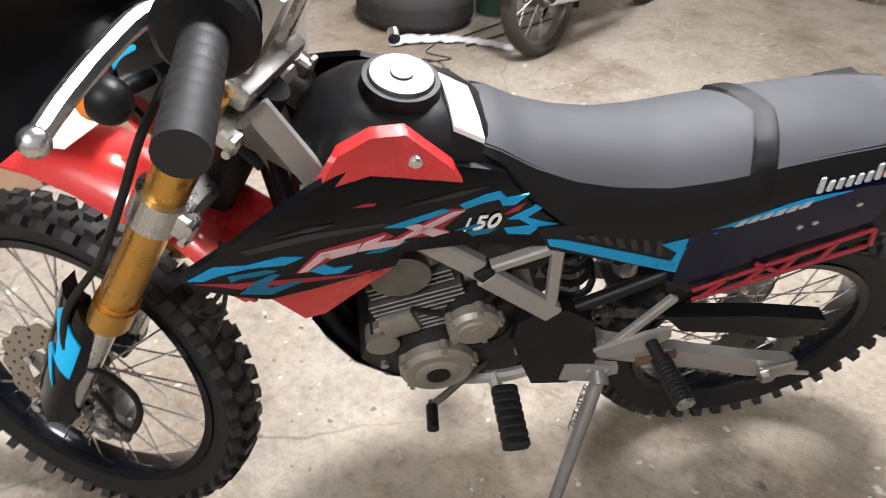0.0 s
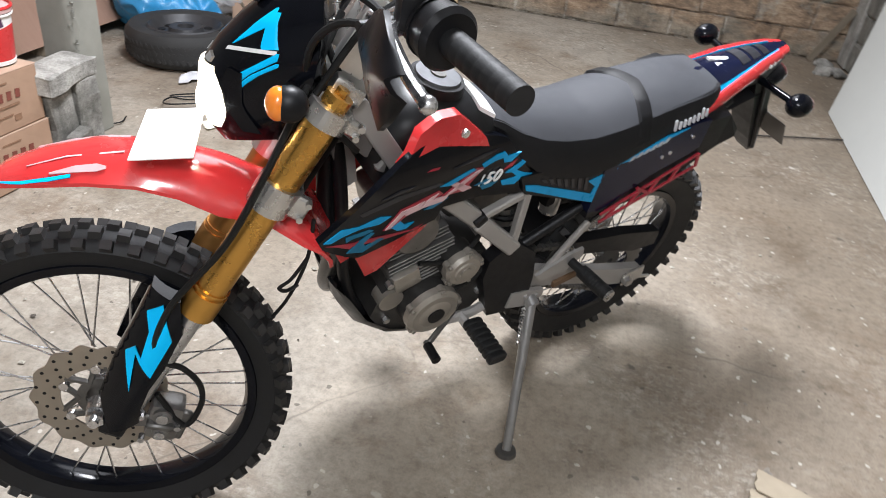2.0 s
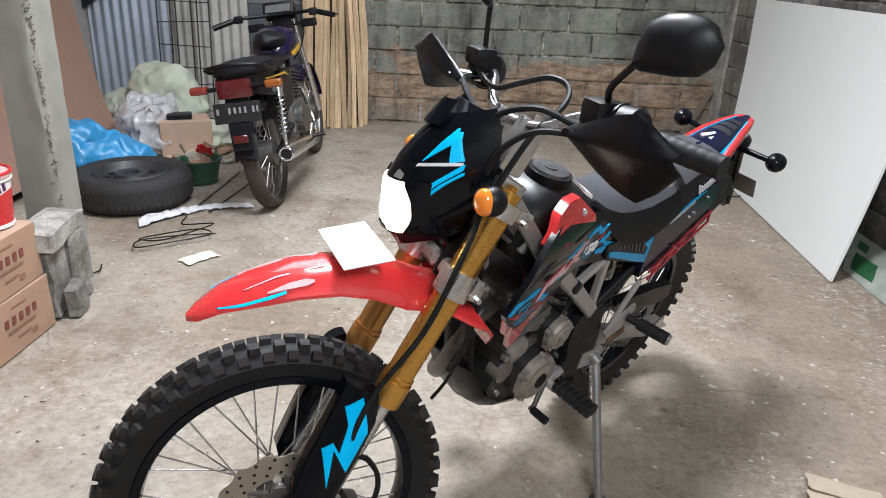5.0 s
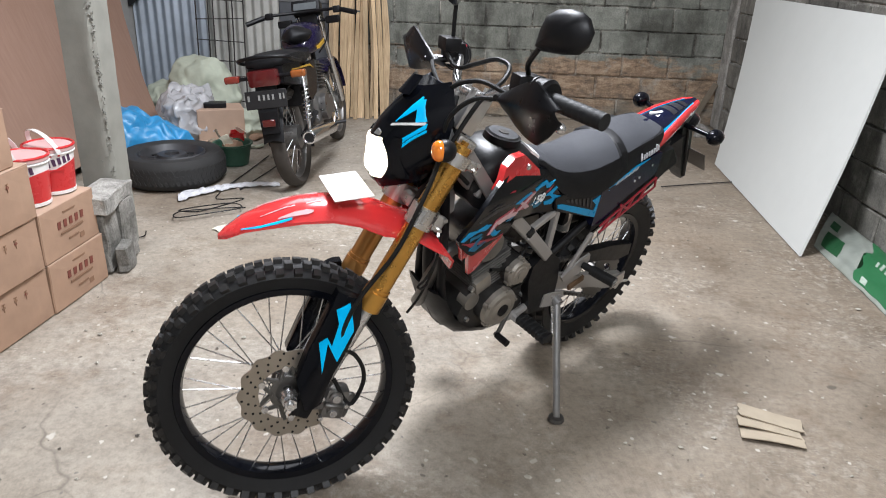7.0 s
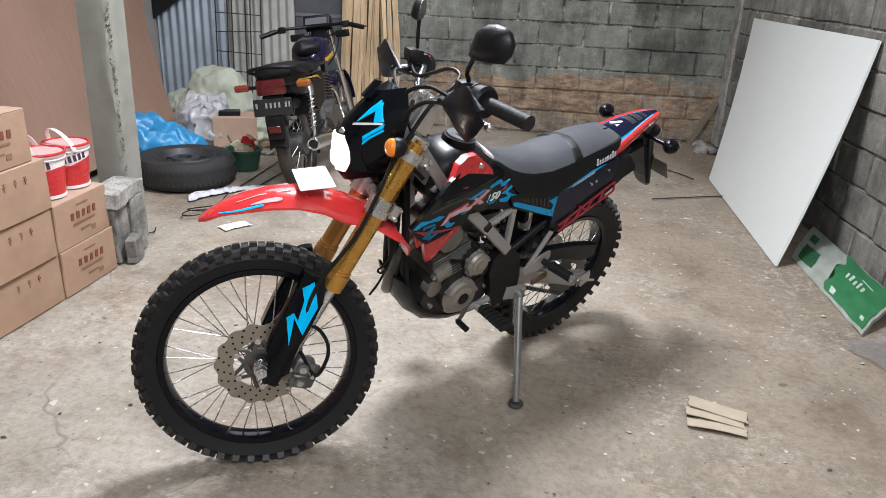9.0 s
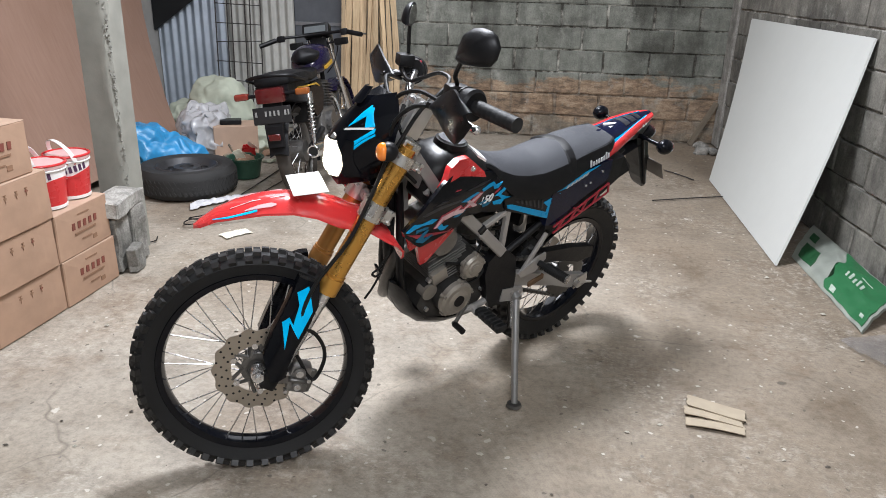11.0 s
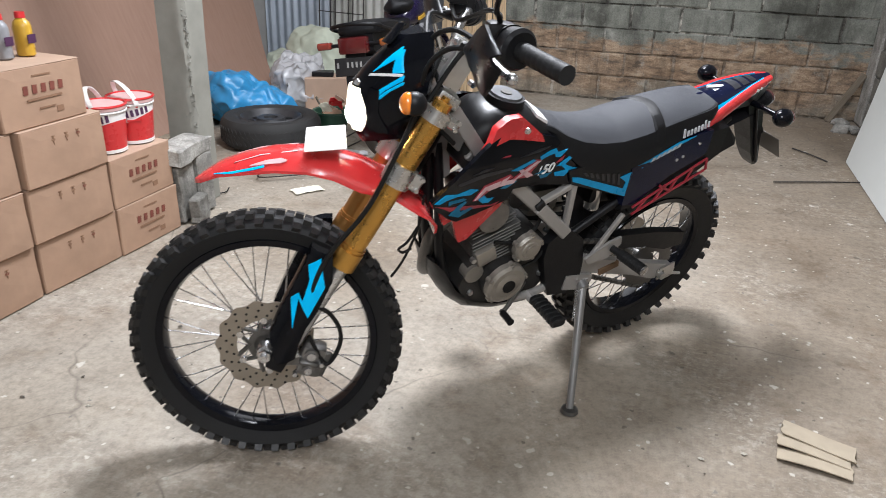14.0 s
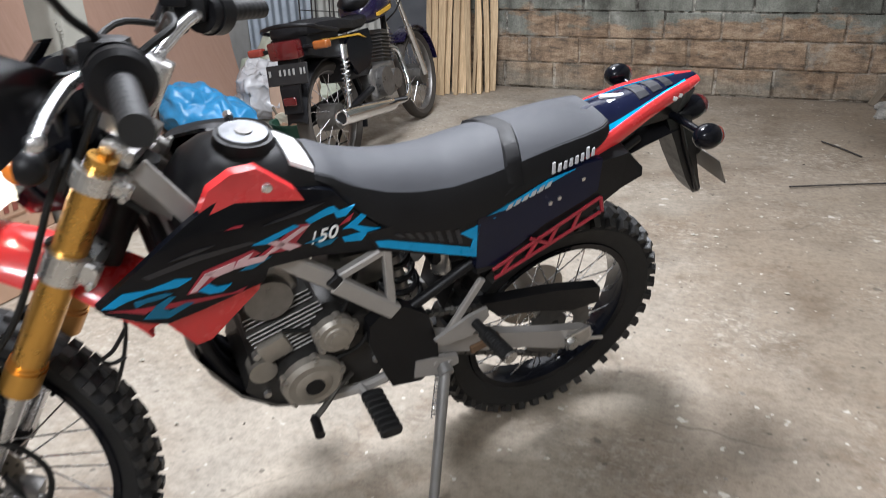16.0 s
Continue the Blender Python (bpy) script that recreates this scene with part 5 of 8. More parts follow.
for x in (0.256, 0.25, 0.222, 0.216):
    g = 0.003 if x in (0.25, 0.222) else -0.002
    zt, zl, zb, w = seat_row(x)
    top = [v + Vector((-0.1 * (1 - abs(v.y) / w) * 0.25 + 0.012, 0, 0)) for v in seat_top_ring(x, g)]
    low = [Vector((x + 0.012, s * (w + 0.02), zb + 0.02)) for s in (1, -1)]
    secs.append(top + low)
loft(bm, secs, False)
bm.transform(SET_OVER)
bp("seat_strap", bm, SEAT_SIDE, seat, "black seat strap", True)
for sgn in (1, -1):
    # eight slanted bars stand for the maker's name
    for k in range(8):
        x0 = 0.168 - 0.0136 * k
        z0, tall = 0.864 + 0.0026 * k, 0.02 if k in (0, 6) else 0.0135
        bm = bmesh.new()
        sheet(bm, [(x0, z0), (x0 - 0.0068, z0 + 0.0014), (x0 - 0.0094, z0 + tall), (x0 - 0.0036, z0 + tall - 0.0014)], lambda x, z: seat_row(x)[3] + 0.0062 + 0.5 * max(0.0, seat_row(x)[1] - z), 0.0035, 0.03, sgn)
        bm.transform(SET_OVER)
        bp("seat_lettering", bm, SILVER_INK, seat, "silver maker's lettering bar", False)

# ---- tail
TAIL = ((0.085, 0.925, 0.078, 0.862, 0.021), (0.03, 0.933, 0.07, 0.882, 0.021), (-0.03, 0.942, 0.06, 0.908, 0.02), (-0.09, 0.953, 0.05, 0.933, 0.018), (-0.15, 0.964, 0.037, 0.951, 0.016), (-0.21, 0.972, 0.024, 0.964, 0.0135), (-0.25, 0.976, 0.01, 0.972, 0.008))


def tail_at(row, u, lift=0.0):
    x, z, w, zs, h = row
    return Vector((x, u * w * (1 + lift * 8), zs + (z - zs) * (1 - abs(u) ** 2.4) + lift))


bm = bmesh.new()
loft(bm, [[tail_at(r, u) for u in (-1, -0.85, -0.7, -0.35, 0, 0.35, 0.7, 0.85, 1)] + [Vector((r[0], u * r[2], r[3] - 0.012)) for u in (0.9, 0, -0.9)] for r in TAIL])
bm.transform(SET_OVER)
tail = bp("tail_cowl", bm, NAVY, None, "navy tail cowl edged in blue and red", True)
for sgn in (1, -1):
    bm = bmesh.new()
    secs = []
    for x, z, w, zs, h in TAIL:
        secs.append([Vector((x, sgn * (w + dy), zs - 0.006 + dz * h)) for dy, dz in ((-0.008, 0.8), (0.0, 1.0), (0.008, 0.75), (0.013, 0.1), (0.011, -0.7), (0.004, -1.0), (-0.008, -0.95))])
    loft(bm, secs)
    bm.transform(SET_OVER)
    rail = bp("tail_side", bm, RED, tail, "glossy red tail side", True)
    bm = bmesh.new()
    loft(bm, [[tail_at(r, sgn * u, lift) for u, lift in ((0.985, 0.0), (0.985, 0.003), (u2, 0.003), (u2, 0.0))] for r, u2 in zip(TAIL[1:6], (0.78, 0.8, 0.8, 0.76, 0.66))])
    bm.transform(SET_OVER)
    bp("tail_stripe", bm, BLUE, tail, "sky-blue stripe on the tail", False)
    bm = bmesh.new()
    for k in range(2):
        box(bm, (0.012, 0.005, 0.008), (-0.165 - 0.018 * k, sgn * 0.046 - sgn * 0.005 * k, 0.947 + 0.003 * k), Matrix.Rotation(-0.3, 3, "Y"), 0.0005)
    bm.transform(SET_OVER)
    bp("tail_mark", bm, WHITE, tail, "small white mark", False)
    # rear indicators
    bm = bmesh.new()
    rod(bm, (-0.185, sgn * 0.03, 0.9), (-0.178, sgn * 0.128, 0.908), 0.0085, n=12)
    bmesh.ops.create_uvsphere(bm, u_segments=18, v_segments=12, radius=0.027, matrix=Matrix.Translation((-0.176, sgn * 0.15, 0.911)) @ Matrix.Diagonal((1.25, 1.0, 1.0, 1)))
    bm.transform(SET_OVER)
    ind = bp("indicator", bm, BLACK, None, "glossy black rear indicator", True)
    bm = bmesh.new()
    bmesh.ops.create_uvsphere(bm, u_segments=18, v_segments=12, radius=0.0225, matrix=Matrix.Translation((-0.194, sgn * 0.151, 0.911)) @ Matrix.Diagonal((0.85, 0.96, 0.96, 1)))
    bm.transform(SET_OVER)
    bp("amber_lens", bm, AMBER_DARK, ind, "amber lens", True)
bm = bmesh.new()
for pts in ([(-0.012, 0.018), (-0.06, 0.034), (-0.06, 0.024), (-0.012, 0.008)], [(-0.016, 0.042), (-0.06, 0.056), (-0.052, 0.04), (-0.04, 0.044), (-0.038, 0.036), (-0.016, 0.03)]):
    vs = [bm.verts.new((x, y, 0.9375 - 0.15 * x - 0.012 * (y / 0.06) ** 2 + 0.007)) for x, y in pts]
    f = bm.faces.new(vs)
    ext = bmesh.ops.extrude_face_region(bm, geom=[f])
    for v in ext["geom"]:
        if isinstance(v, bmesh.types.BMVert):
            v.co.z -= 0.006
bm.transform(SET_OVER @ Matrix.Translation((-0.006, -0.03, -0.002)))
bp("tail_emblem", bm, WHITE, tail, "white emblem on the tail", False)
# dark inlays on the cowl
for x0, x1 in ((-0.085, -0.112), (-0.122, -0.148), (-0.158, -0.178)):
    bm = bmesh.new()
    rows = []
    for x in (x0, x1):
        lo, hi = [(p, q) for p, q in zip(TAIL, TAIL[1:]) if p[0] >= x >= q[0]][0]
        f = (x - lo[0]) / (hi[0] - lo[0])
        r = [u + (v - u) * f for u, v in zip(lo, hi)]
        rows.append([tail_at(r, u, 0.0018) for u in (-0.55, -0.2, 0.2, 0.55)] + [tail_at(r, u, -0.002) for u in (0.55, 0.2, -0.2, -0.55)])
    loft(bm, rows)
    bm.transform(SET_OVER)
    bp("cowl_inlay", bm, GREY_STRIPE, tail, "dark grey inlay", False)
bm = bmesh.new()
loft(bm, [[Vector((x, s * w, z)) for s, w, z in ((-1, w, zt), (1, w, zt), (1, w * 0.8, zb), (-1, w * 0.8, zb))] for x, zt, zb, w in ((0.05, 0.9, 0.85, 0.055), (-0.1, 0.93, 0.885, 0.045), (-0.2, 0.95, 0.89, 0.038), (-0.235, 0.955, 0.92, 0.03))])
bm.transform(SET_OVER)
bp("undertail", bm, MATT, None, "matt black undertail", False)
bm = bmesh.new()
bmesh.ops.create_uvsphere(bm, u_segments=22, v_segments=14, radius=0.036, matrix=Matrix.Translation((-0.262, 0, 0.888)) @ Matrix.Rotation(0.25, 4, "Y") @ Matrix.Diagonal((1.45, 1.0, 0.72, 1)))
bm.transform(SET_OVER)
lamp_shell = bp("tail_light", bm, BLACK, None, "rounded black tail light with a red lens", True)
bm = bmesh.new()
bmesh.ops.create_uvsphere(bm, u_segments=20, v_segments=12, radius=0.031, matrix=Matrix.Translation((-0.286, 0, 0.893)) @ Matrix.Rotation(0.25, 4, "Y") @ Matrix.Diagonal((0.95, 1.0, 0.72, 1)))
bm.transform(SET_OVER)
bp("red_lens", bm, RED_LENS, lamp_shell, "red lens", True)
# licence holder: a tapered bent flap with a rib on each side, and the small plate on its bracket
bm = bmesh.new()
loft(bm, [[Vector((x + dx, s * w, z)) for s, dx in ((-1, 0), (1, 0), (1, -d), (-1, -d))] for x, z, w, d in ((-0.175, 0.89, 0.034, 0.07), (-0.225, 0.82, 0.034, 0.06), (-0.265, 0.76, 0.033, 0.05), (-0.305, 0.706, 0.03, 0.04), (-0.34, 0.668, 0.026, 0.03), (-0.358, 0.652, 0.019, 0.018))])
bm.transform(SET_OVER)
holder = bp("plate_holder", bm, MATT, None, "black plate holder hanging from the tail", False)
for sgn in (1, -1):
    bm = bmesh.new()
    tube(bm, [(-0.215, sgn * 0.036, 0.88), (-0.262, sgn * 0.037, 0.8), (-0.31, sgn * 0.035, 0.73), (-0.352, sgn * 0.029, 0.672)], 0.006, 8)
    bm.transform(SET_OVER)
    bp("holder_rib", bm, MATT, holder, "", True)
bm = bmesh.new()
box(bm, (0.004, 0.17, 0.085), (-0.352, 0, 0.75), Matrix.Rotation(0.62, 3, "Y"), 0.0015)
bm.transform(SET_OVER)
bp("rear_plate", bm, simple("grey_plate", (0.13, 0.115, 0.1), 0.5), holder, "small grey-brown rear plate", False)
bm = bmesh.new()
box(bm, (0.05, 0.05, 0.03), (-0.305, 0, 0.775), Matrix.Rotation(0.62, 3, "Y"), 0.008, 2)
bm.transform(SET_OVER)
bp("plate_bracket", bm, MATT, holder, "", True)

# ---- rear wheel drive
for sgn in (1, -1):
    bm = bmesh.new()
    loft(bm, [[Vector((x, sgn * (y + dy), z + dz)) for dy, dz in ((-0.012, h), (0.012, h), (0.012, -h), (-0.012, -h))] for x, y, z, h in ((0.43, 0.085, 0.462, 0.03), (0.3, 0.095, 0.43, 0.027), (0.12, 0.1, 0.378, 0.025), (0.03, 0.102, 0.348, 0.03), (-0.06, 0.102, 0.325, 0.03), (-0.085, 0.102, 0.32, 0.016))])
    arm = bp("swing_arm", bm, FRAME_GREY, None, "grey alloy swing arm", False)
    bm = bmesh.new()
    box(bm, (0.075, 0.012, 0.022), (0.24, sgn * 0.11, 0.412), Matrix.Rotation(0.28, 3, "Y"), 0.002)
    bp("warning_label", bm, CARTON_GAP, arm, "small dark label", False)
    bm = bmesh.new()
    box(bm, (0.075, 0.008, 0.05), (-0.035, sgn * 0.118, 0.335), Matrix.Rotation(0.28, 3, "Y"), 0.006, 2)
    rod(bm, RC + Vector((0, sgn * 0.118, 0)), RC + Vector((0, sgn * 0.135, 0)), 0.015, n=6)
    rod(bm, RC + Vector((-0.05, sgn * 0.114, -0.012)), RC + Vector((-0.11, sgn * 0.114, -0.028)), 0.005, n=8)
    bp("chain_adjuster", bm, ALU, arm, "", False)
bm = bmesh.new()
sheet(bm, [(0.25, 0.515), (0.05, 0.492), (-0.09, 0.462), (-0.1, 0.412), (-0.02, 0.408), (0.08, 0.44), (0.2, 0.462)], lambda x, z: 0.09, 0.03, 0.05, 1)
bp("chain_guard", bm, MATT, None, "matt black chain guard", True)
bm = bmesh.new()
lathe(bm, [(0.05, 0.058), (0.094, 0.058), (0.094, 0.064), (0.05, 0.064)], 40, RC)
for k in range(22):
    a = 2 * math.pi * k / 22
    box(bm, (0.012, 0.005, 0.012), RC + Vector((0.096 * math.cos(a), 0.061, 0.096 * math.sin(a))), Matrix.Rotation(-a, 3, "Y"))
bp("sprocket", bm, ALU_DARK, rear_wheel, "", False)
bm = bmesh.new()
lathe(bm, [(0.045, -0.07), (0.1, -0.07), (0.1, -0.066), (0.045, -0.066)], 40, RC)
bp("rear_disc", bm, DISC, rear_wheel, "", False)
for z0, z1 in ((0.425, 0.497), (0.238, 0.43)):
    bm = bmesh.new()
    p, q = Vector((RC.x, 0.061, RC.z + (0.1 if z0 > 0.3 else -0.1))), Vector((0.53, 0.061, 0.535 if z0 > 0.3 else 0.46))
    n = 38
    for k in range(n):
        m = p + (q - p) * (k + 0.5) / n
        box(bm, ((q - p).length / n * 0.8, 0.012 if k % 2 else 0.016, 0.011), m, Matrix.Rotation(math.atan2(-(q - p).z, (q - p).x), 3, "Y"))
    bp("drive_chain", bm, ALU_DARK, None, "greasy steel drive chain", False)
bm = bmesh.new()
pts = [Vector((0.40 + 0.085 * t + 0.042 * math.cos(t * 2 * math.pi * 6.5), 0.042 * math.sin(t * 2 * math.pi * 6.5), 0.52 + 0.24 * t)) for t in (k / 90 for k in range(91))]
tube(bm, pts, 0.007, 7, 1)
bp("shock_spring", bm, MATT, None, "black coil spring", True)
bm = bmesh.new()
rod(bm, (0.39, 0, 0.47), (0.49, 0, 0.79), 0.022, n=14)
rod(bm, (0.345, 0.055, 0.62), (0.36, 0.055, 0.74), 0.022, n=16)
bp("shock_absorber", bm, ALU, None, "", True)
# battery box and rear inner mudguard, which close the view through the middle
bm = bmesh.new()
box(bm, (0.16, 0.15, 0.16), (0.3, 0, 0.72), None, 0.02, 2)
bp("battery_box", bm, MATT, None, "", True)
bm = bmesh.new()
loft(bm, [[Vector((x, s * w, z + h)) for s, h in ((-1, 0), (-0.5, 0.012), (0.5, 0.012), (1, 0), (0.5, 0.004), (-0.5, 0.004))] for x, z, w in ((0.33, 0.5, 0.06), (0.30, 0.64, 0.07), (0.2, 0.72, 0.075), (0.05, 0.78, 0.075), (-0.12, 0.84, 0.07), (-0.22, 0.86, 0.06))])
bp("inner_mudguard", bm, MATT, None, "matt black inner mudguard", True)

# ---- engine
bm = bmesh.new()
loft(bm, [[Vector((x, y, z)) for x, z in ((0.76, 0.52), (0.775, 0.45), (0.73, 0.385), (0.62, 0.365), (0.50, 0.375), (0.46, 0.43), (0.465, 0.51), (0.52, 0.575), (0.62, 0.59), (0.70, 0.58))] for y in (-0.095, -0.085, 0.06, 0.085)])
engine = bp("engine_case", bm, CASE, None, "dusty grey alloy engine with finned cylinder", False)
TILT_M = Matrix.Translation((0.662, 0, 0.528)) @ Matrix.Rotation(0.33, 4, "Y")
bm = bmesh.new()
box(bm, (0.1, 0.12, 0.2), (0, 0, 0.09), None, 0.015, 2)
bm.transform(TILT_M)
bp("cylinder", bm, ALU_DARK, engine, "", True)
for k in range(12):
    bm = bmesh.new()
    w = 0.15 if k < 9 else 0.135
    box(bm, (w, w + 0.026, 0.0035), (0, 0, 0.008 + 0.0112 * k), None, 0.0015)
    bm.transform(TILT_M)
    bp("cooling_fin", bm, ALU_OLD, engine, "", False)
bm = bmesh.new()
box(bm, (0.115, 0.15, 0.085), (0.0, 0, 0.178), None, 0.018, 3)
rod(bm, (0.005, 0.06, 0.16), (0.005, 0.092, 0.16), 0.045, n=28)
bm.transform(TILT_M)
bp("cylinder_head", bm, ALU_OLD, engine, "grey cylinder head", True)
for c, r, y0, y1, nm in (((0.652, 0.472), 0.062, 0.075, 0.142, "stator_cover"), ((0.602, 0.577), 0.042, 0.07, 0.132, "sprocket_cover")):
    bm = bmesh.new()
    rod(bm, (c[0], y1 - 0.026, c[1]), (c[0], y1 - 0.011, c[1]), r * 1.03, r, n=40)
    rod(bm, (c[0], y1 - 0.011, c[1]), (c[0], y1 - 0.003, c[1]), r, r * 0.86, n=40)
    rod(bm, (c[0], y1 - 0.003, c[1]), (c[0], y1, c[1]), r * 0.62, r * 0.55, n=32)
    for k in range(5):
        a = 2 * math.pi * k / 5 + 0.4
        p = Vector((c[0] + r * 0.98 * math.cos(a), 0, c[1] + r * 0.98 * math.sin(a)))
        rod(bm, p + Vector((0, y1 - 0.026, 0)), p + Vector((0, y1 - 0.012, 0)), 0.009, n=12)
        rod(bm, p + Vector((0, y1 - 0.01, 0)), p + Vector((0, y1 - 0.004, 0)), 0.005, n=6)
    base = bmesh.new()
    rod(base, (c[0], y0, c[1]), (c[0], y1 - 0.026, c[1]), r * 1.0, n=36)
    bp("cover_base", base, CASE, engine, "", True)
    cov = bp(nm, bm, COVER, engine, "round sand-grey engine cover", True)
    bm = bmesh.new()
    rod(bm, (c[0], y1 - 0.002, c[1]), (c[0], y1 + 0.003, c[1]), r * 0.32, n=24)
    bp("cover_plug", bm, MATT if nm == "stator_cover" else COVER, cov, "", True)
bm = bmesh.new()
rod(bm, (0.74, 0.06, 0.50), (0.74, 0.095, 0.50), 0.028, n=20)
bp("case_boss", bm, COVER, engine, "", True)
bm = bmesh.new()
box(bm, (0.06, 0.03, 0.05), (0.715, 0.085, 0.555), Matrix.Rotation(0.4, 3, "Y"), 0.008, 2)
bp("starter_cover", bm, COVER, engine, "", True)
bm = bmesh.new()
tube(bm, [(0.745, 0.02, 0.66), (0.815, 0.03, 0.655), (0.848, 0.02, 0.60), (0.828, -0.02, 0.47), (0.76, -0.08, 0.40), (0.6, -0.12, 0.42), (0.4, -0.13, 0.52)], 0.019, 12)
bp("exhaust_header", bm, ALU_DARK, None, "dull metal exhaust header", True)
bm = bmesh.new()
secs = []
for x, z, w in ((0.852, 0.53, 0.06), (0.832, 0.47, 0.082), (0.785, 0.395, 0.09), (0.72, 0.34, 0.092), (0.63, 0.305, 0.09), (0.52, 0.292, 0.085), (0.46, 0.295, 0.08)):
    secs.append([Vector((x, u * w, z + 0.055 * abs(u) ** 4 * (1 if x < 0.84 else 0.2))) for u in (-1, -0.9, -0.5, 0, 0.5, 0.9, 1)] + [Vector((x - 0.004, u * w * 0.96, z + 0.007 + 0.055 * abs(u) ** 4 * (1 if x < 0.84 else 0.2))) for u in (0.9, 0.5, 0, -0.5, -0.9)])
loft(bm, secs)
bp("skid_plate", bm, GUARD, None, "black skid plate under the engine", True)
for sgn in (1, -1):
    bm = bmesh.new()
    tube(bm, [(0.885, sgn * 0.02, 0.88), (0.862, sgn * 0.035, 0.74), (0.838, sgn * 0.045, 0.58), (0.81, sgn * 0.05, 0.49), (0.775, sgn * 0.05, 0.43)], 0.0125, 10)
    bp("down_tube", bm, MATT, None, "black frame tube before the engine", True)
for pts in ([(0.80, 0.06, 0.86), (0.77, 0.075, 0.78), (0.74, 0.085, 0.70), (0.73, 0.08, 0.63)], [(0.55, 0.09, 0.70), (0.58, 0.1, 0.62), (0.64, 0.1, 0.59), (0.70, 0.095, 0.60)], [(0.50, 0.085, 0.60), (0.54, 0.105, 0.52), (0.60, 0.11, 0.50)]):
    bm = bmesh.new()
    tube(bm, pts, 0.005, 8)
    bp("engine_hose", bm, CABLE, None, "", True)
for x, z in ((0.75, 0.545), (0.735, 0.43), (0.57, 0.40), (0.50, 0.44), (0.49, 0.50), (0.70, 0.56), (0.62, 0.385)):
    bm = bmesh.new()
    rod(bm, (x, 0.08, z), (x, 0.094, z), 0.008, n=6)
    bp("case_bolt", bm, ALU, engine, "", False)
for sgn in (1, -1):
    bm = bmesh.new()
    p, q = Vector((0.893, sgn * 0.07, 0.985)), Vector((0.795, sgn * 0.122, 0.855))
    d = (q - p).normalized()
    box(bm, (0.012, 0.034, (q - p).length), (p + q) / 2, Matrix((d.cross(Vector((0, 1, 0))).cross(d).normalized(), d.cross(Vector((0, 1, 0))).normalized(), d)).transposed(), 0.004, 2)
    bp("upper_beam", bm, FRAME_GREY, None, "grey frame beam beside the tank", False)
bm = bmesh.new()
box(bm, (0.1, 0.1, 0.09), (0.52, 0, 0.66), None, 0.02, 2)
rod(bm, (0.55, 0.02, 0.66), (0.60, 0.02, 0.68), 0.035, n=20)
bp("carburettor", bm, ALU_DARK, None, "", True)

# ---- foot controls and stand
bm = bmesh.new()
tube(bm, [(0.56, 0.1, 0.43), (0.6, 0.13, 0.438), (0.632, 0.143, 0.408), (0.656, 0.153, 0.392)], 0.0065, 8)
rod(bm, (0.658, 0.146, 0.39), (0.663, 0.198, 0.394), 0.0065, n=10)
shift = bp("gear_lever", bm, ALU_DARK, None, "steel gear lever with a rubber tip", True)
bm = bmesh.new()
rod(bm, (0.659, 0.155, 0.3905), (0.663, 0.2, 0.394), 0.0105, n=12)
bp("lever_rubber", bm, MATT, shift, "", True)
bm = bmesh.new()
tube(bm, [(0.45, 0.1, 0.40), (0.52, 0.105, 0.385), (0.60, 0.1, 0.38)], 0.012, 8)
tube(bm, [(0.54, 0.1, 0.385), (0.535, 0.135, 0.378)], 0.012, 8)
mount = bp("peg_mount", bm, FRAME_GREY, None, "", True)
bm = bmesh.new()
secs = []
for k in range(7):
    for t, g in ((0.0, 0.0025), (0.003, 0.005), (0.0125, 0.005), (0.015, 0.0025)):
        y = 0.13 + 0.0165 * k + t
        w, h = 0.019 + g, 0.0095 + g
        secs.append([Vector((0.526 + w * math.copysign(abs(math.cos(a)) ** 0.6, math.cos(a)), y, 0.386 + h * math.copysign(abs(math.sin(a)) ** 0.5, math.sin(a)))) for a in (2 * math.pi * j / 16 for j in range(16))])
loft(bm, secs)
bp("foot_peg", bm, PEG, mount, "ribbed rubber foot peg", True)
bm = bmesh.new()
box(bm, (0.11, 0.1, 0.02), (0.53, -0.19, 0.37), None, 0.004)
bp("foot_peg", bm, MATT, None, "", False)
inv = BIKE.inverted()
foot = inv @ Vector((0.148, 1.015, 0.008))
piv = Vector((0.348, 0.128, 0.385))
bm = bmesh.new()
rod(bm, piv, foot + Vector((0, 0, 0.004)), 0.0135, 0.011, n=16)
rod(bm, piv + Vector((0, -0.03, 0.01)), piv + Vector((0, 0.012, -0.004)), 0.017, n=16)
stand = bp("side_stand", bm, STAND, None, "grey steel side stand", True)
bm = bmesh.new()
q = BIKE.to_3x3().inverted() @ Vector((0, 0, 1))
rod(bm, foot - q * 0.006, foot + q * 0.004, 0.027, 0.024, n=20)
bp("stand_foot", bm, ALU_DARK, stand, "", True)
bm = bmesh.new()
d = (foot - piv)
a0, b0 = piv + Vector((0.02, 0.004, -0.01)), piv + d * 0.27 + Vector((0.02, 0.0, 0))
pts = [a0 + (b0 - a0) * t + Vector((0.0045 * math.cos(t * 70), 0.0045 * math.sin(t * 70), 0)) for t in (k / 120 for k in range(121))]
tube(bm, pts, 0.0016, 5, 1)
bp("stand_spring", bm, STEEL, stand, "", True)
bm = bmesh.new()
sheet(bm, [(0.42, 0.43), (0.38, 0.425), (0.315, 0.41), (0.31, 0.385), (0.36, 0.365), (0.42, 0.38)], lambda x, z: 0.122, 0.012, 0.05, 1)
for p in ((0.37, 0.405), (0.335, 0.398)):
    rod(bm, (p[0], 0.12, p[1]), (p[0], 0.127, p[1]), 0.007, n=6)
bp("stand_bracket", bm, FRAME_GREY, None, "grey stand bracket", False)

# ---------------------------------------------------------------- left side: pillar, plywood, cartons


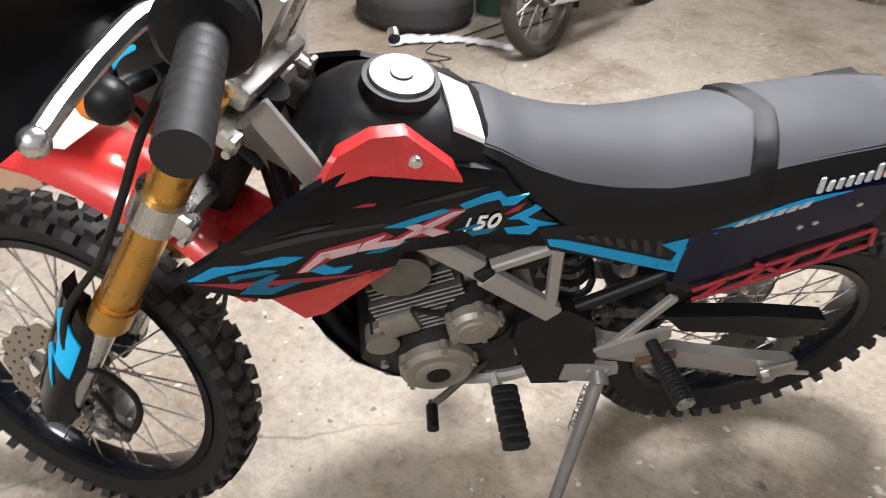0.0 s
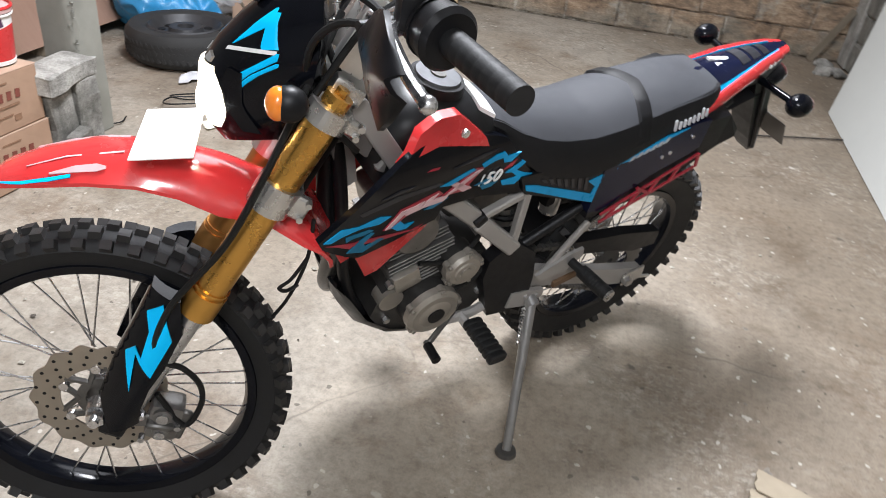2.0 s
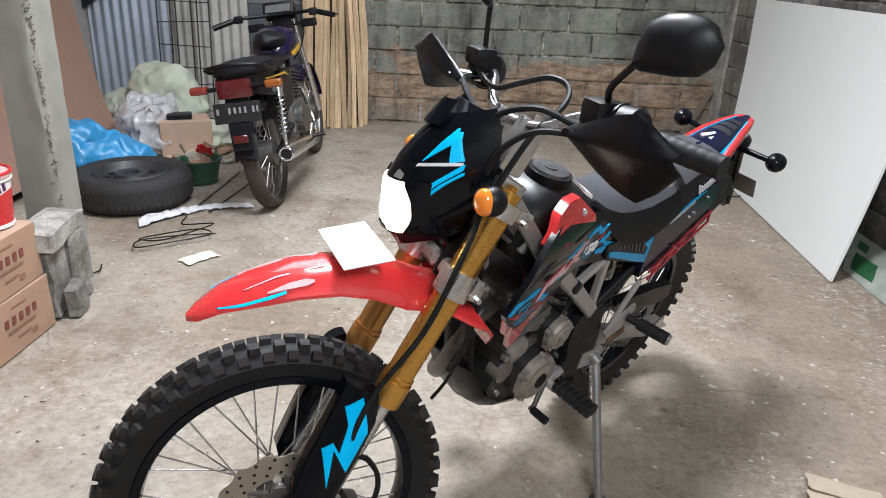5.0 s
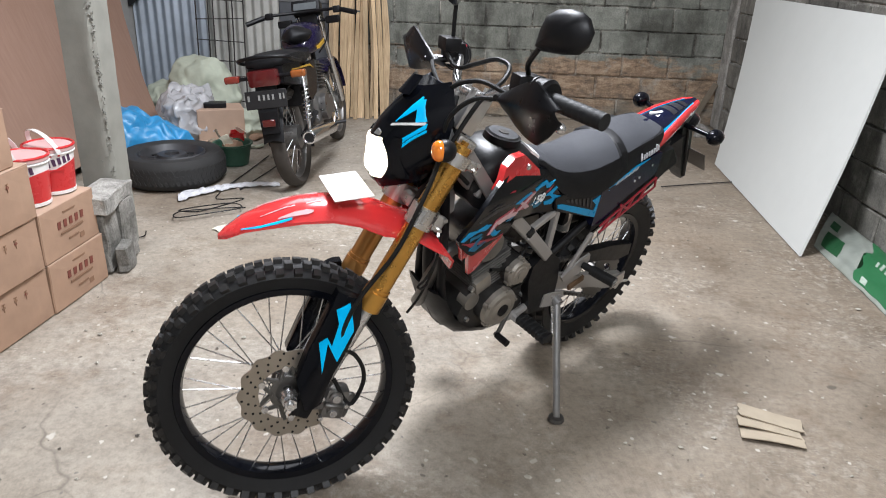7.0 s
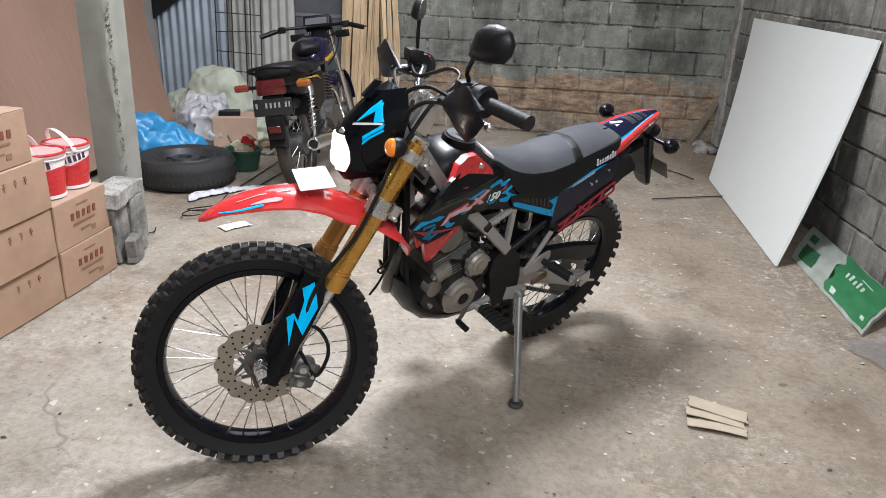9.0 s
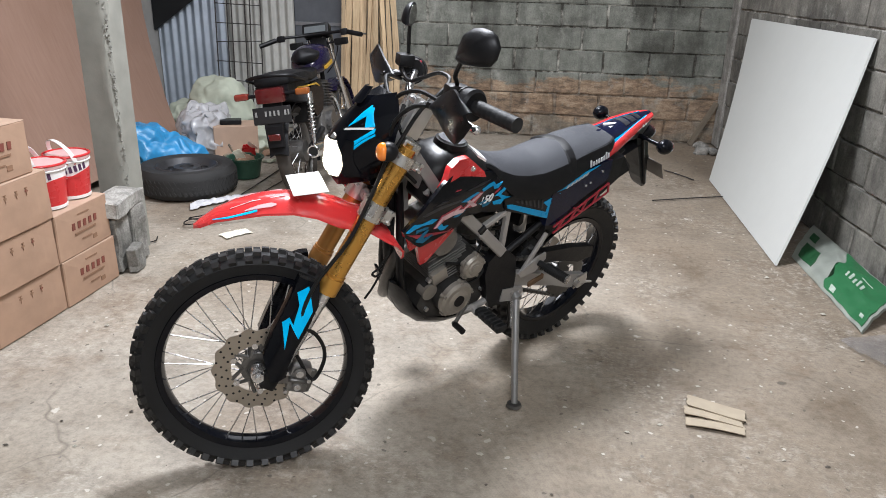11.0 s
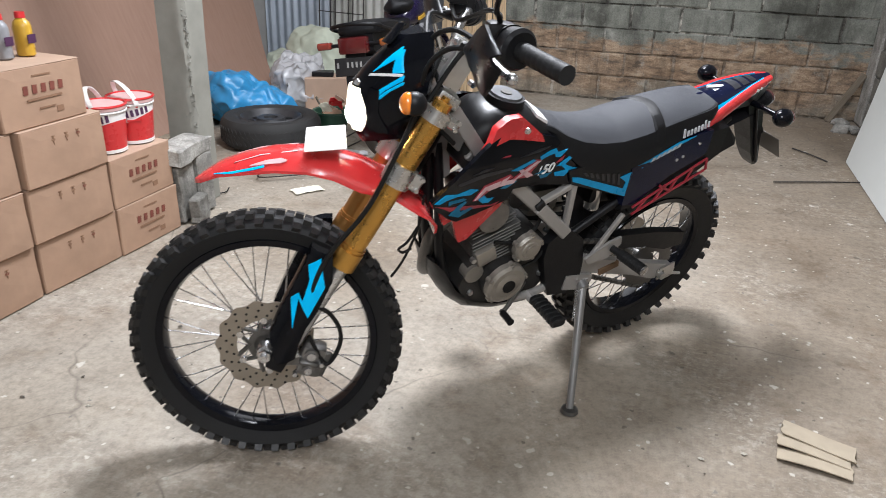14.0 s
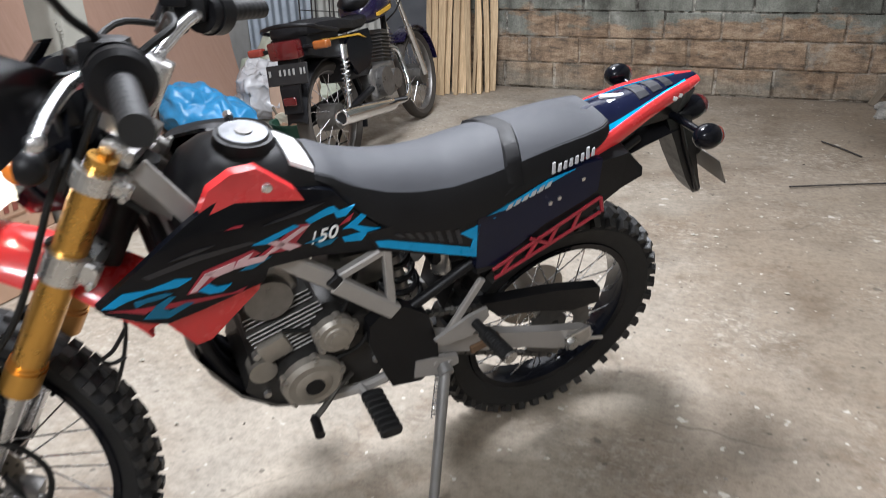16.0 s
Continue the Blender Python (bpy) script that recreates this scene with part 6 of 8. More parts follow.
def place(ob, matrix):
    ob.matrix_world = matrix
    return ob


# rough concrete pillar with a chipped corner
bm = bmesh.new()
W0, W1, D = -0.075, 0.075, 0.15
rows = []
for k in range(64):
    z = 3.1 * k / 63
    row = []
    for a, b in ((W0, 0), (W0 * 0.4, 0), (W1 * 0.25, 0), (W1 * 0.6, 0.0), (W1 - 0.014, 0.003), (W1, 0.02), (W1, 0.06), (W1, D), (W0, D)):
        chip = 1.0 if a > W1 * 0.5 and b < 0.1 else 0.12
        p = Vector((a, b, z))
        n1 = noise.noise(Vector((a * 9 + 3, b * 9, z * 7)))
        n2 = noise.noise(Vector((a * 22, b * 22 + 5, z * 19)))
        row.append(p + Vector((chip * (0.012 * n1 + 0.008 * n2), chip * (0.01 * n2 + 0.008 * n1), 0)))
    rows.append(row)
loft(bm, rows)
pillar = part("pillar", bm, PILLAR, smooth=True)
structure(place(pillar, room(-2.407, 2.085)), "grey concrete pillar with a rough chipped corner", "pillar")
# coarse aggregate showing along the chipped corner
random.seed(4)
bm = bmesh.new()
for k in range(650):
    z = random.uniform(0, 2.2)
    s = random.uniform(0.0015, 0.0055)
    box(bm, (s * 1.5, s, s * 1.3), (W1 + 0.004 - random.random() ** 1.3 * (0.05 + 0.018 * math.sin(z * 5)), 0.003 + abs(random.gauss(0, 0.006)), z), Euler((random.random() * 3, random.random() * 3, random.random() * 3)).to_matrix())
part("aggregate", bm, simple("bare_mortar", (0.21, 0.205, 0.18), 0.95, vary=0.35, scale=30), pillar)["kind"] = "stuff"

# block leftovers stacked at its foot
for size, at, turn in (((0.095, 0.125, 0.27), (-2.31, 1.88, 0.142), 3), ((0.1, 0.11, 0.285), (-2.30, 2.015, 0.15), -4), ((0.14, 0.3, 0.075), (-2.31, 1.93, 0.327), 6), ((0.05, 0.12, 0.12), (-2.23, 1.90, 0.062), 14)):
    bm = bmesh.new()
    box(bm, size, (0, 0, 0), None, 0.006)
    bmesh.ops.subdivide_edges(bm, edges=bm.edges[:], cuts=3, use_grid_fill=True)
    crumple(bm, 0.012, 14, at[1] * 7)
    ob = part("broken_block", bm, ROUGHCAST)
    tagged(place(ob, room(at[0], at[1], at[2], turn)), "broken grey concrete block stacked against the pillar", "concrete block", "blocks at the pillar")

# plywood sheet leaning on the side wall, its foot bent outward
PLY_A = ((0.07, -3.14), (0.15, -3.2), (0.27, -3.26), (0.4, -3.32), (0.6, -3.40), (0.8, -3.48), (1.05, -3.56), (1.3, -3.62), (1.65, -3.67), (2.0, -3.70), (2.42, -3.72))
bm = bmesh.new()
rings = []
for z, a in PLY_A:
    end = 4.40 + 0.365 * z
    row = []
    for k in range(13):
        b = 1.25 + (end - 1.25) * k / 12
        w = 0.018 * noise.noise(Vector((b * 0.9, z * 1.2, 0)))
        row.append((a + w, b, z + 0.006 * math.sin(b * 1.7)))
    rings.append([Vector(p) for p in row] + [Vector((p[0] - 0.012, p[1], p[2])) for p in reversed(row)])
loft(bm, rings)
ply = part("plywood_sheet", bm, PLY, smooth=True)
tagged(place(ply, ROOM), "large reddish-brown plywood sheet leaning on the side wall", "plywood")
for b in (1.6, 2.9, 4.2):
    bm = bmesh.new()
    box(bm, (0.24, 0.09, 0.07), (0, 0, 0.032), None, 0.004)
    ob = part("wooden_block", bm, OLDWOOD)
    tagged(place(ob, room(-3.2, b, 0, 3)), "dark wooden block under the plywood sheet", "wood block", "blocks under the plywood")


def carton(marks, width, depth=0.32, height=0.203):
    """A closed carton; marks: maker's print, or handling icons."""
    ob = thing("carton", "brown cardboard carton with red print, stacked and taped shut", "carton", Matrix())
    bm = bmesh.new()
    box(bm, (depth, width, height), (-depth / 2, 0, height / 2), None, 0.004)
    bmesh.ops.subdivide_edges(bm, edges=bm.edges[:], cuts=4, use_grid_fill=True)
    for v in bm.verts:
        bulge = max(0, 1 - (2 * v.co.y / width) ** 2) * max(0, 1 - (2 * (v.co.z - height / 2) / height) ** 2)
        if v.co.x > -0.01:
            v.co.x += 0.005 * bulge
    for v in bm.verts:
        v.co += 0.003 * Vector((noise.noise(v.co * 9 + Vector((width, 0, 0))), noise.noise(v.co * 8), 0.5 * noise.noise(v.co * 7)))
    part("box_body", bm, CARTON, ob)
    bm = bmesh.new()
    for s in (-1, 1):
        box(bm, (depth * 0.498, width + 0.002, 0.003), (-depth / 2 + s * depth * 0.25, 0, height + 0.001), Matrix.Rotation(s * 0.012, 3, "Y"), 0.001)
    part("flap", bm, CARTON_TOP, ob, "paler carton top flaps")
    x = 0.0035

    def bar(y, z, w, h, mat, slant=0.0, nm="print_bar", dx=0.0):
        bm = bmesh.new()
        bul = 0.005 * max(0, 1 - (2 * y / width) ** 2) * max(0, 1 - (2 * (z - height / 2) / height) ** 2)
        box(bm, (0.0016, w, h), (x + bul - 0.002 + dx, y, z), Matrix.Rotation(slant, 3, "X"))
        part(nm, bm, mat, ob, "printed red-brown bar" if nm == "print_bar" else "")

    if marks == "maker":
        # five heavy strokes stand for the maker's mark, thin bars for the small print
        for k in range(5):
            bar(-0.076 + 0.038 * k, 0.128, 0.02, 0.03, INK, -0.08)
        bar(0.0, 0.094, 0.15, 0.008, INK_DIM)
        bar(0.005, 0.06, 0.07, 0.006, INK_DIM)
        bar(0.0, 0.172, 0.08, 0.006, INK_DIM)
        bar(0.06, 0.045, 0.03, 0.02, INK_DIM)
    else:
        for k, y in enumerate((-0.055, 0.005, 0.06)):
            bar(y, 0.15, 0.003, 0.03, INK_DIM)
            bar(y, 0.164, 0.014, 0.004, INK_DIM)
            bar(y, 0.152, 0.012, 0.012, INK if k == 2 else INK_DIM, 0.78)
    return ob


maker, icons = carton("maker", 0.366), carton("icons", 0.38)
stacks = (((1.617, -2.278, "maker"), (1.612, -2.283, "maker")), ((1.24, -2.312, "icons"), (1.225, -2.30, "icons"), (1.228, -2.29, "icons"), (1.183, -2.305, "maker")),
          ((0.845, -2.335, "icons"), (0.83, -2.325, "icons"), (0.835, -2.33, "icons"), (0.80, -2.325, "maker")))
used = set()
for col in stacks:
    for level, (b, a, kind) in enumerate(col):
        src = maker if kind == "maker" else icons
        m = room(a, b, 0.001 + 0.2065 * level, -3.5 + 1.3 * ((level * 7 + int(b * 10)) % 3 - 1))
        if kind not in used:
            used.add(kind)
            src.matrix_world = m
        else:
            copy_thing(src, m)
for o in scene.objects:
    if o.name.startswith("carton") and o.type == "EMPTY":
        o["group"] = "cartons in the stack"


def pail():
    """A small paint pail: red and white print, rim, lid and wire handle."""
    ob = thing("paint_pail", "red and white paint pail with its handle raised, on a carton", "paint pail", Matrix())
    r0, r1, h = 0.076, 0.09, 0.185

    def shell(name, z0, z1, mat, label, off, wave=0.0):
        bm = bmesh.new()
        n = 48
        rings = []
        for j in range(9):
            ring = []
            for k in range(n):
                a = 2 * math.pi * k / n
                top = z1 + wave * (math.sin(a * 1.0 + 0.6) * 0.9)
                z = z0 + (top - z0) * j / 8
                r = r0 + (r1 - r0) * z / h + off
                ring.append(Vector((r * math.cos(a), r * math.sin(a), z)))
            rings.append(ring)
        loft(bm, rings)
        return part(name, bm, mat, ob, label, True)

    shell("pail_body", 0.0, h, PAIL_WHITE, "white pail wall", 0.0)
    shell("red_band", 0.014, 0.095, PAIL_RED, "red printed band", 0.0008, 0.04)
    shell("foot_ring", 0.0, 0.012, PAIL_WHITE, "white foot ring", 0.003)
    bm = bmesh.new()
    rod(bm, (0, 0, h - 0.012), (0, 0, h + 0.002), r1 + 0.004, r1 + 0.006, n=48)
    rod(bm, (0, 0, h + 0.002), (0, 0, h + 0.006), r1 - 0.008, r1 - 0.01, n=48)
    part("lid", bm, PAIL_LID, ob, "pale pink pail lid", True)
    bm = bmesh.new()
    steel_ring(bm, (0, 0, h + 0.004), (0, 0, 1), r1 + 0.003, 0.0055, 48, 8)
    part("lid_rim", bm, PAIL_RED, ob, "red lid rim", True)
    bm = bmesh.new()
    steel_ring(bm, (0, 0, h - 0.02), (0, 0, 1), r1 + 0.001, 0.004, 48, 8)
    part("wall_bead", bm, PAIL_WHITE, ob, "", True)
    # the flat band of the handle
    bm = bmesh.new()
    arc = [Vector((r1 * math.cos(t) * 1.08, -0.012 - 0.035 * math.sin(t), h - 0.018 + 0.085 * max(0.0, math.sin(t)) ** 0.85)) for t in (math.pi * k / 24 for k in range(25))]
    loft(bm, [[p + Vector((0, dy, dz)) for dy, dz in ((-0.009, 0), (0.009, 0), (0.009, 0.004), (-0.009, 0.004))] for p in arc])
    part("handle", bm, PAIL_WHITE, ob, "white pail handle", True)
    dark = simple("dark_print", (0.06, 0.02, 0.06), 0.5)
    for k in range(5):
        bm = bmesh.new()
        a = -0.62 + 0.24 * k
        box(bm, (0.002, 0.013, 0.028), (0.0868 * math.cos(a), 0.0868 * math.sin(a), 0.128 + 0.004 * k), Matrix.Rotation(a, 3, "Z") @ Matrix.Rotation(0.15, 3, "X"))
        part("print_bar", bm, dark, ob, "dark printed bar")
    for k, (w, z) in enumerate(((0.06, 0.102), (0.04, 0.158))):
        bm = bmesh.new()
        box(bm, (0.002, w, 0.006), (0.086 * math.cos(-0.3), 0.086 * math.sin(-0.3), z), Matrix.Rotation(-0.3, 3, "Z"))
        part("print_bar", bm, PAIL_RED, ob, "red printed bar")
    return ob


p1 = pail()
p1.matrix_world = room(-2.39, 1.725, 0.4185, -30)
p1["group"] = "paint pails"
copy_thing(p1, room(-2.395, 1.555, 0.4185, -60))

for a, b, mat, cap, label in ((-2.45, 1.29, YELLOW, PAIL_RED, "yellow plastic bottle with a red cap, on a carton"), (-2.46, 1.20, simple("grey_bottle_plastic", (0.22, 0.22, 0.23), 0.4), PAIL_RED, "grey plastic bottle with a red cap, on a carton")):
    ob = thing("bottle", label, "bottle", room(a, b, 0.8305))
    bm = bmesh.new()
    loft(bm, [[Vector((r * math.cos(t), r * math.sin(t) * 0.8, z)) for t in (2 * math.pi * k / 24 for k in range(24))] for r, z in ((0.03, 0), (0.034, 0.004), (0.034, 0.1), (0.03, 0.115), (0.02, 0.125), (0.016, 0.13))])
    part("bottle_body", bm, mat, ob, "", True)
    bm = bmesh.new()
    rod(bm, (0, 0, 0.13), (0, 0, 0.15), 0.018, 0.017, n=20)
    part("cap", bm, cap, ob, "red cap", True)
    bm = bmesh.new()
    box(bm, (0.002, 0.036, 0.03), (0.0345, 0, 0.06), None)
    part("bottle_label", bm, bpy.data.materials["dark_print"], ob, "dark printed label")

# ---------------------------------------------------------------- far left corner: scrap


def tyre(at, r, h):
    ob = thing("car_tyre", "old black car tyre on a steel rim, lying flat", "car tyre", at)
    bm = bmesh.new()
    prof = [(0.6 * r, 0.0), (0.72 * r, -0.0), (0.92 * r, 0.006), (0.985 * r, 0.03), (r, 0.06), (r, h - 0.06), (0.985 * r, h - 0.03), (0.92 * r, h - 0.004), (0.76 * r, h), (0.64 * r, h - 0.012), (0.6 * r, h - 0.03)]
    n = 72
    rings = [[Vector((q * math.cos(t), q * math.sin(t), z)) for q, z in prof] for t in (2 * math.pi * k / n for k in range(n))]
    vs = [[bm.verts.new(p) for p in ring] for ring in rings]
    for i in range(n):
        for j in range(len(prof)):
            jj = (j + 1) % len(prof)
            bm.faces.new((vs[i][j], vs[i][jj], vs[(i + 1) % n][jj], vs[(i + 1) % n][j]))
    part("rubber", bm, TYRE_OLD, ob, "worn black tyre rubber", True)
    bm = bmesh.new()
    for k in range(60):
        a = 2 * math.pi * k / 60
        for z, s in ((0.05, 1), (0.085, -1), (0.12, 1)):
            box(bm, (0.004, 0.018, 0.026), (r * math.cos(a + 0.02 * s), r * math.sin(a + 0.02 * s), z), Matrix.Rotation(a, 3, "Z") @ Matrix.Rotation(0.5 * s, 3, "X"))
    part("tread", bm, TYRE_OLD, ob)
    bm = bmesh.new()
    for prof in ([(0.6, h - 0.04), (0.63, h - 0.012), (0.6, h - 0.005), (0.55, h - 0.03), (0.5, h - 0.05), (0.3, h - 0.045), (0.27, h - 0.02), (0.14, h - 0.02), (0.12, h - 0.06)],):
        rings = [[bm.verts.new((q * r * math.cos(t), q * r * math.sin(t), z)) for q, z in prof] for t in (2 * math.pi * k / n for k in range(n))]
        for i in range(n):
            for j in range(len(prof) - 1):
                bm.faces.new((rings[i][j], rings[i][j + 1], rings[(i + 1) % n][j + 1], rings[(i + 1) % n][j]))
    rim = part("steel_rim", bm, simple("black_steel_rim", (0.045, 0.045, 0.048), 0.5, 0.3, 0.3), ob, "black steel wheel rim", True)
    for k in range(10):
        a = 2 * math.pi * k / 10
        bm = bmesh.new()
        rod(bm, (0.41 * r * math.cos(a), 0.41 * r * math.sin(a), h - 0.06), (0.41 * r * math.cos(a), 0.41 * r * math.sin(a), h - 0.0425), 0.022, n=14)
        part("rim_hole", bm, TYRE, rim)
    return ob


tyre(room(-2.58, 3.26, 0.002, 20), 0.315, 0.18)


def crumpled(name, size, at, mat, seed, label, category, amount=0.06, scale=6.0, turn=0.0, cuts=5, flat=True):
    bm = bmesh.new()
    blob(bm, size, (0, 0, size[2] * 0.9), cuts)
    if name == "blue_bag":
        # it leans on the plywood and slumps towards the tyre, in long folds
        for v in bm.verts:
            t = v.co.x / size[0]
            v.co.z *= 1.12 - 0.38 * t - 0.1 * v.co.y / size[1]
            fold = math.sin(14 * v.co.y / size[1] * 0.6 + 5 * t + 3 * noise.noise(v.co * 4)) * math.sin(7 * t + 2)
            v.co += v.normal * 0.02 * fold
    crumple(bm, amount, scale, seed)
    crumple(bm, amount * (0.4 if name == "blue_bag" else 0.45), scale * 2.7, seed + 3)
    for v in bm.verts:
        v.co.z = max(v.co.z, 0.003 if flat else -1)
    ob = part(name, bm, mat, smooth=True)
    for e in ob.data.edges:
        e.use_edge_sharp = False
    return tagged(place(ob, room(*at, turn)), label, category)


crumpled("blue_bag", (0.30, 0.27, 0.155), (-2.96, 3.68, 0), BLUE_BAG, 3.1, "full crumpled sky-blue plastic bag beside the tyre", "plastic bag", 0.06, 5.0, 20, 6)
crumpled("plastic_wad", (0.2, 0.22, 0.2), (-2.86, 4.2, 0), FILM, 7.7, "crumpled wad of clear plastic film", "plastic film", 0.09, 7, 10)
crumpled("pale_sack", (0.27, 0.22, 0.3), (-2.9, 4.68, 0), SACK, 5.2, "pale greenish woven sack, stuffed full", "sack", 0.06, 5, 0)
crumpled("pale_sack", (0.15, 0.2, 0.2), (-3.22, 4.75, 0), SACK, 9.4, "pale grey stuffed sack beside the plywood", "sack", 0.06, 5, 30)
crumpled("grey_sack", (0.16, 0.16, 0.11), (-2.50, 4.45, 0), SACK, 2.4, "small pale sack among the scrap", "sack", 0.06, 7, 0)

ob = thing("open_carton", "plain brown cardboard box holding scrap", "carton", room(-2.62, 4.22, 0.003, 25))
bm = bmesh.new()
box(bm, (0.33, 0.24, 0.26), (0, 0, 0.13), None, 0.004)
part("box_body", bm, CARTON_TOP, ob)
bm = bmesh.new()
box(bm, (0.29, 0.08, 0.004), (0.0, -0.14, 0.03), Matrix.Rotation(0.5, 3, "X"))
part("flap", bm, CARTON_TOP, ob)
bm = bmesh.new()
box(bm, (0.16, 0.1, 0.035), (0, 0, 0.018), None, 0.006, 2)
tagged(place(part("black_case", bm, MATT), room(-2.64, 4.2, 0.264, 20)), "small black plastic case lying on the cardboard box", "case")

ob = thing("green_basin", "dark green plastic basin filled with rubbish, on the floor", "basin", room(-2.335, 3.66, 0.002))
bm = bmesh.new()
n = 40
prof = [(0.0, 0.0), (0.095, 0.0), (0.12, 0.13), (0.132, 0.135), (0.132, 0.145), (0.116, 0.142), (0.09, 0.012), (0.0, 0.012)]
rings = [[bm.verts.new((q * math.cos(t), q * math.sin(t), z)) for q, z in prof] for t in (2 * math.pi * k / n for k in range(n))]
for i in range(n):
    for j in range(len(prof) - 1):
        bm.faces.new((rings[i][j], rings[i][j + 1], rings[(i + 1) % n][j + 1], rings[(i + 1) % n][j]))
bmesh.ops.remove_doubles(bm, verts=bm.verts[:], dist=1e-5)
part("basin_wall", bm, GREEN, ob, "", True)
for k, (mat, s, at, rot) in enumerate(((PAIL_RED, (0.1, 0.005, 0.07), (0.04, -0.02, 0.2), (0.5, 0.3, 0.2)), (PAPER, (0.06, 0.004, 0.09), (-0.03, -0.04, 0.16), (0.4, -0.4, 0.4)), (PAPER, (0.07, 0.004, 0.05), (0.05, 0.03, 0.22), (0.9, 0.5, 0.2)), (SCRAP, (0.11, 0.006, 0.04), (-0.02, 0.03, 0.15), (0.2, 0.6, 1.0)), (OLDWOOD, (0.012, 0.012, 0.22), (-0.06, 0.0, 0.14), (0.2, -0.5, 0)), (CARTON, (0.12, 0.09, 0.05), (0.0, 0.0, 0.11), (0.3, 0.2, 0.5)))):
    bm = bmesh.new()
    box(bm, s, (0, 0, 0), Euler(rot).to_matrix(), 0.001)
    bmesh.ops.subdivide_edges(bm, edges=bm.edges[:], cuts=2, use_grid_fill=True)
    crumple(bm, 0.015, 25, k)
    piece = part("rubbish", bm, mat, ob, "scrap in the basin")
    piece.location = at

random.seed(11)
for k in range(12):
    mat = random.choice((SCRAP, PAPER, OLDWOOD, SACK, CARTON))
    bm = bmesh.new()
    s = (random.uniform(0.05, 0.16), random.uniform(0.03, 0.1), random.uniform(0.01, 0.05))
    box(bm, s, (0, 0, s[2] / 2), None, 0.003)
    bmesh.ops.subdivide_edges(bm, edges=bm.edges[:], cuts=2, use_grid_fill=True)
    crumple(bm, 0.02, 18, k)
    for v in bm.verts:
        v.co.z = max(v.co.z, 0.002)
    ob = part("scrap_piece", bm, mat)
    tagged(place(ob, room(random.uniform(-2.65, -2.15), random.uniform(3.85, 4.6), 0.0, random.uniform(0, 180))), "torn scrap piece lying on the littered floor", "scrap", "scrap on the floor")

# ---------------------------------------------------------------- back left: sheets, mesh, split wood


def corrugated(name, a0, a1, b, height, pitch, depth, mat, label, lean=0.0):
    bm = bmesh.new()
    n = int((a1 - a0) / pitch * 10)
    rings = []
    for z in (0.0, height * 0.33, height * 0.66, height):
        row = [Vector((a0 + (a1 - a0) * k / n, b + depth * math.sin(2 * math.pi * k / 10) + lean * z + 0.01 * noise.noise(Vector((k * 0.03, z, 0))), z + 0.004)) for k in range(n + 1)]
        rings.append(row + [p + Vector((0, 0.003, 0)) for p in reversed(row)])
    loft(bm, rings)
    ob = part(name, bm, mat, smooth=True)
    return tagged(place(ob, ROOM), label, "metal sheet", "corrugated sheets")


corrugated("corrugated_sheet", -3.74, -3.10, 5.38, 2.6, 0.076, 0.011, SHEET, "blue-grey corrugated metal sheet standing against the back wall")
corrugated("corrugated_sheet", -3.12, -2.48, 5.43, 2.6, 0.076, 0.011, SHEET_RUST, "pale weathered corrugated sheet standing against the back wall")
# dark sheet put in where an unlit opening shows above the corrugated metal
bm = bmesh.new()
loft(bm, [[Vector((x, y, z)) for y in (5.30, 5.306)] + [Vector((x2, y, z)) for y in (5.306, 5.30)] for x, x2, z in ((-3.74, -3.73, 0.86), (-3.74, -3.36, 1.12), (-3.74, -3.1, 1.5), (-3.74, -2.9, 2.2))])
tagged(place(part("dark_sheet", bm, TYRE), ROOM), "dark sheet standing in for the unlit opening above the corrugated metal", "rubber sheet")

bm = bmesh.new()
box(bm, (0.44, 0.02, 2.5), (-2.26, 5.46, 1.255), None, 0.004)
panel_back = part("weathered_board", bm, simple("dark_board", (0.075, 0.08, 0.09), 0.7, vary=0.35, scale=9))
tagged(place(panel_back, ROOM), "dark blue-grey weathered board standing against the back wall", "board")
for z in (0.95, 1.5):
    bm = bmesh.new()
    box(bm, (0.43, 0.012, 0.03), (-2.26, 5.446, z), None, 0.003)
    part("batten", bm, simple("grey_batten", (0.15, 0.15, 0.155), 0.8) if "grey_batten" not in bpy.data.materials else bpy.data.materials["grey_batten"], panel_back)

ob = thing("rebar_mesh", "rusty dark rebar cage leaning against the corrugated sheets", "rebar", room(-2.96, 5.24, 0.0) @ pose(0, 0, 0, -3, 0, 0))
for x, y in ((-0.19, 0), (-0.11, 0.05), (-0.04, 0), (0.06, 0.05), (0.12, 0), (0.2, 0.05)):
    bm = bmesh.new()
    rod(bm, (x, y, 0.0), (x + random.uniform(-0.015, 0.015), y, 2.4), 0.006, n=8)
    part("upright", bm, REBAR, ob)
for k in range(14):
    bm = bmesh.new()
    z = 0.12 + 0.165 * k
    rod(bm, (-0.2, -0.004, z), (0.21, 0.03, z + random.uniform(-0.03, 0.03)), 0.004, n=6)
    part("tie", bm, REBAR, ob)

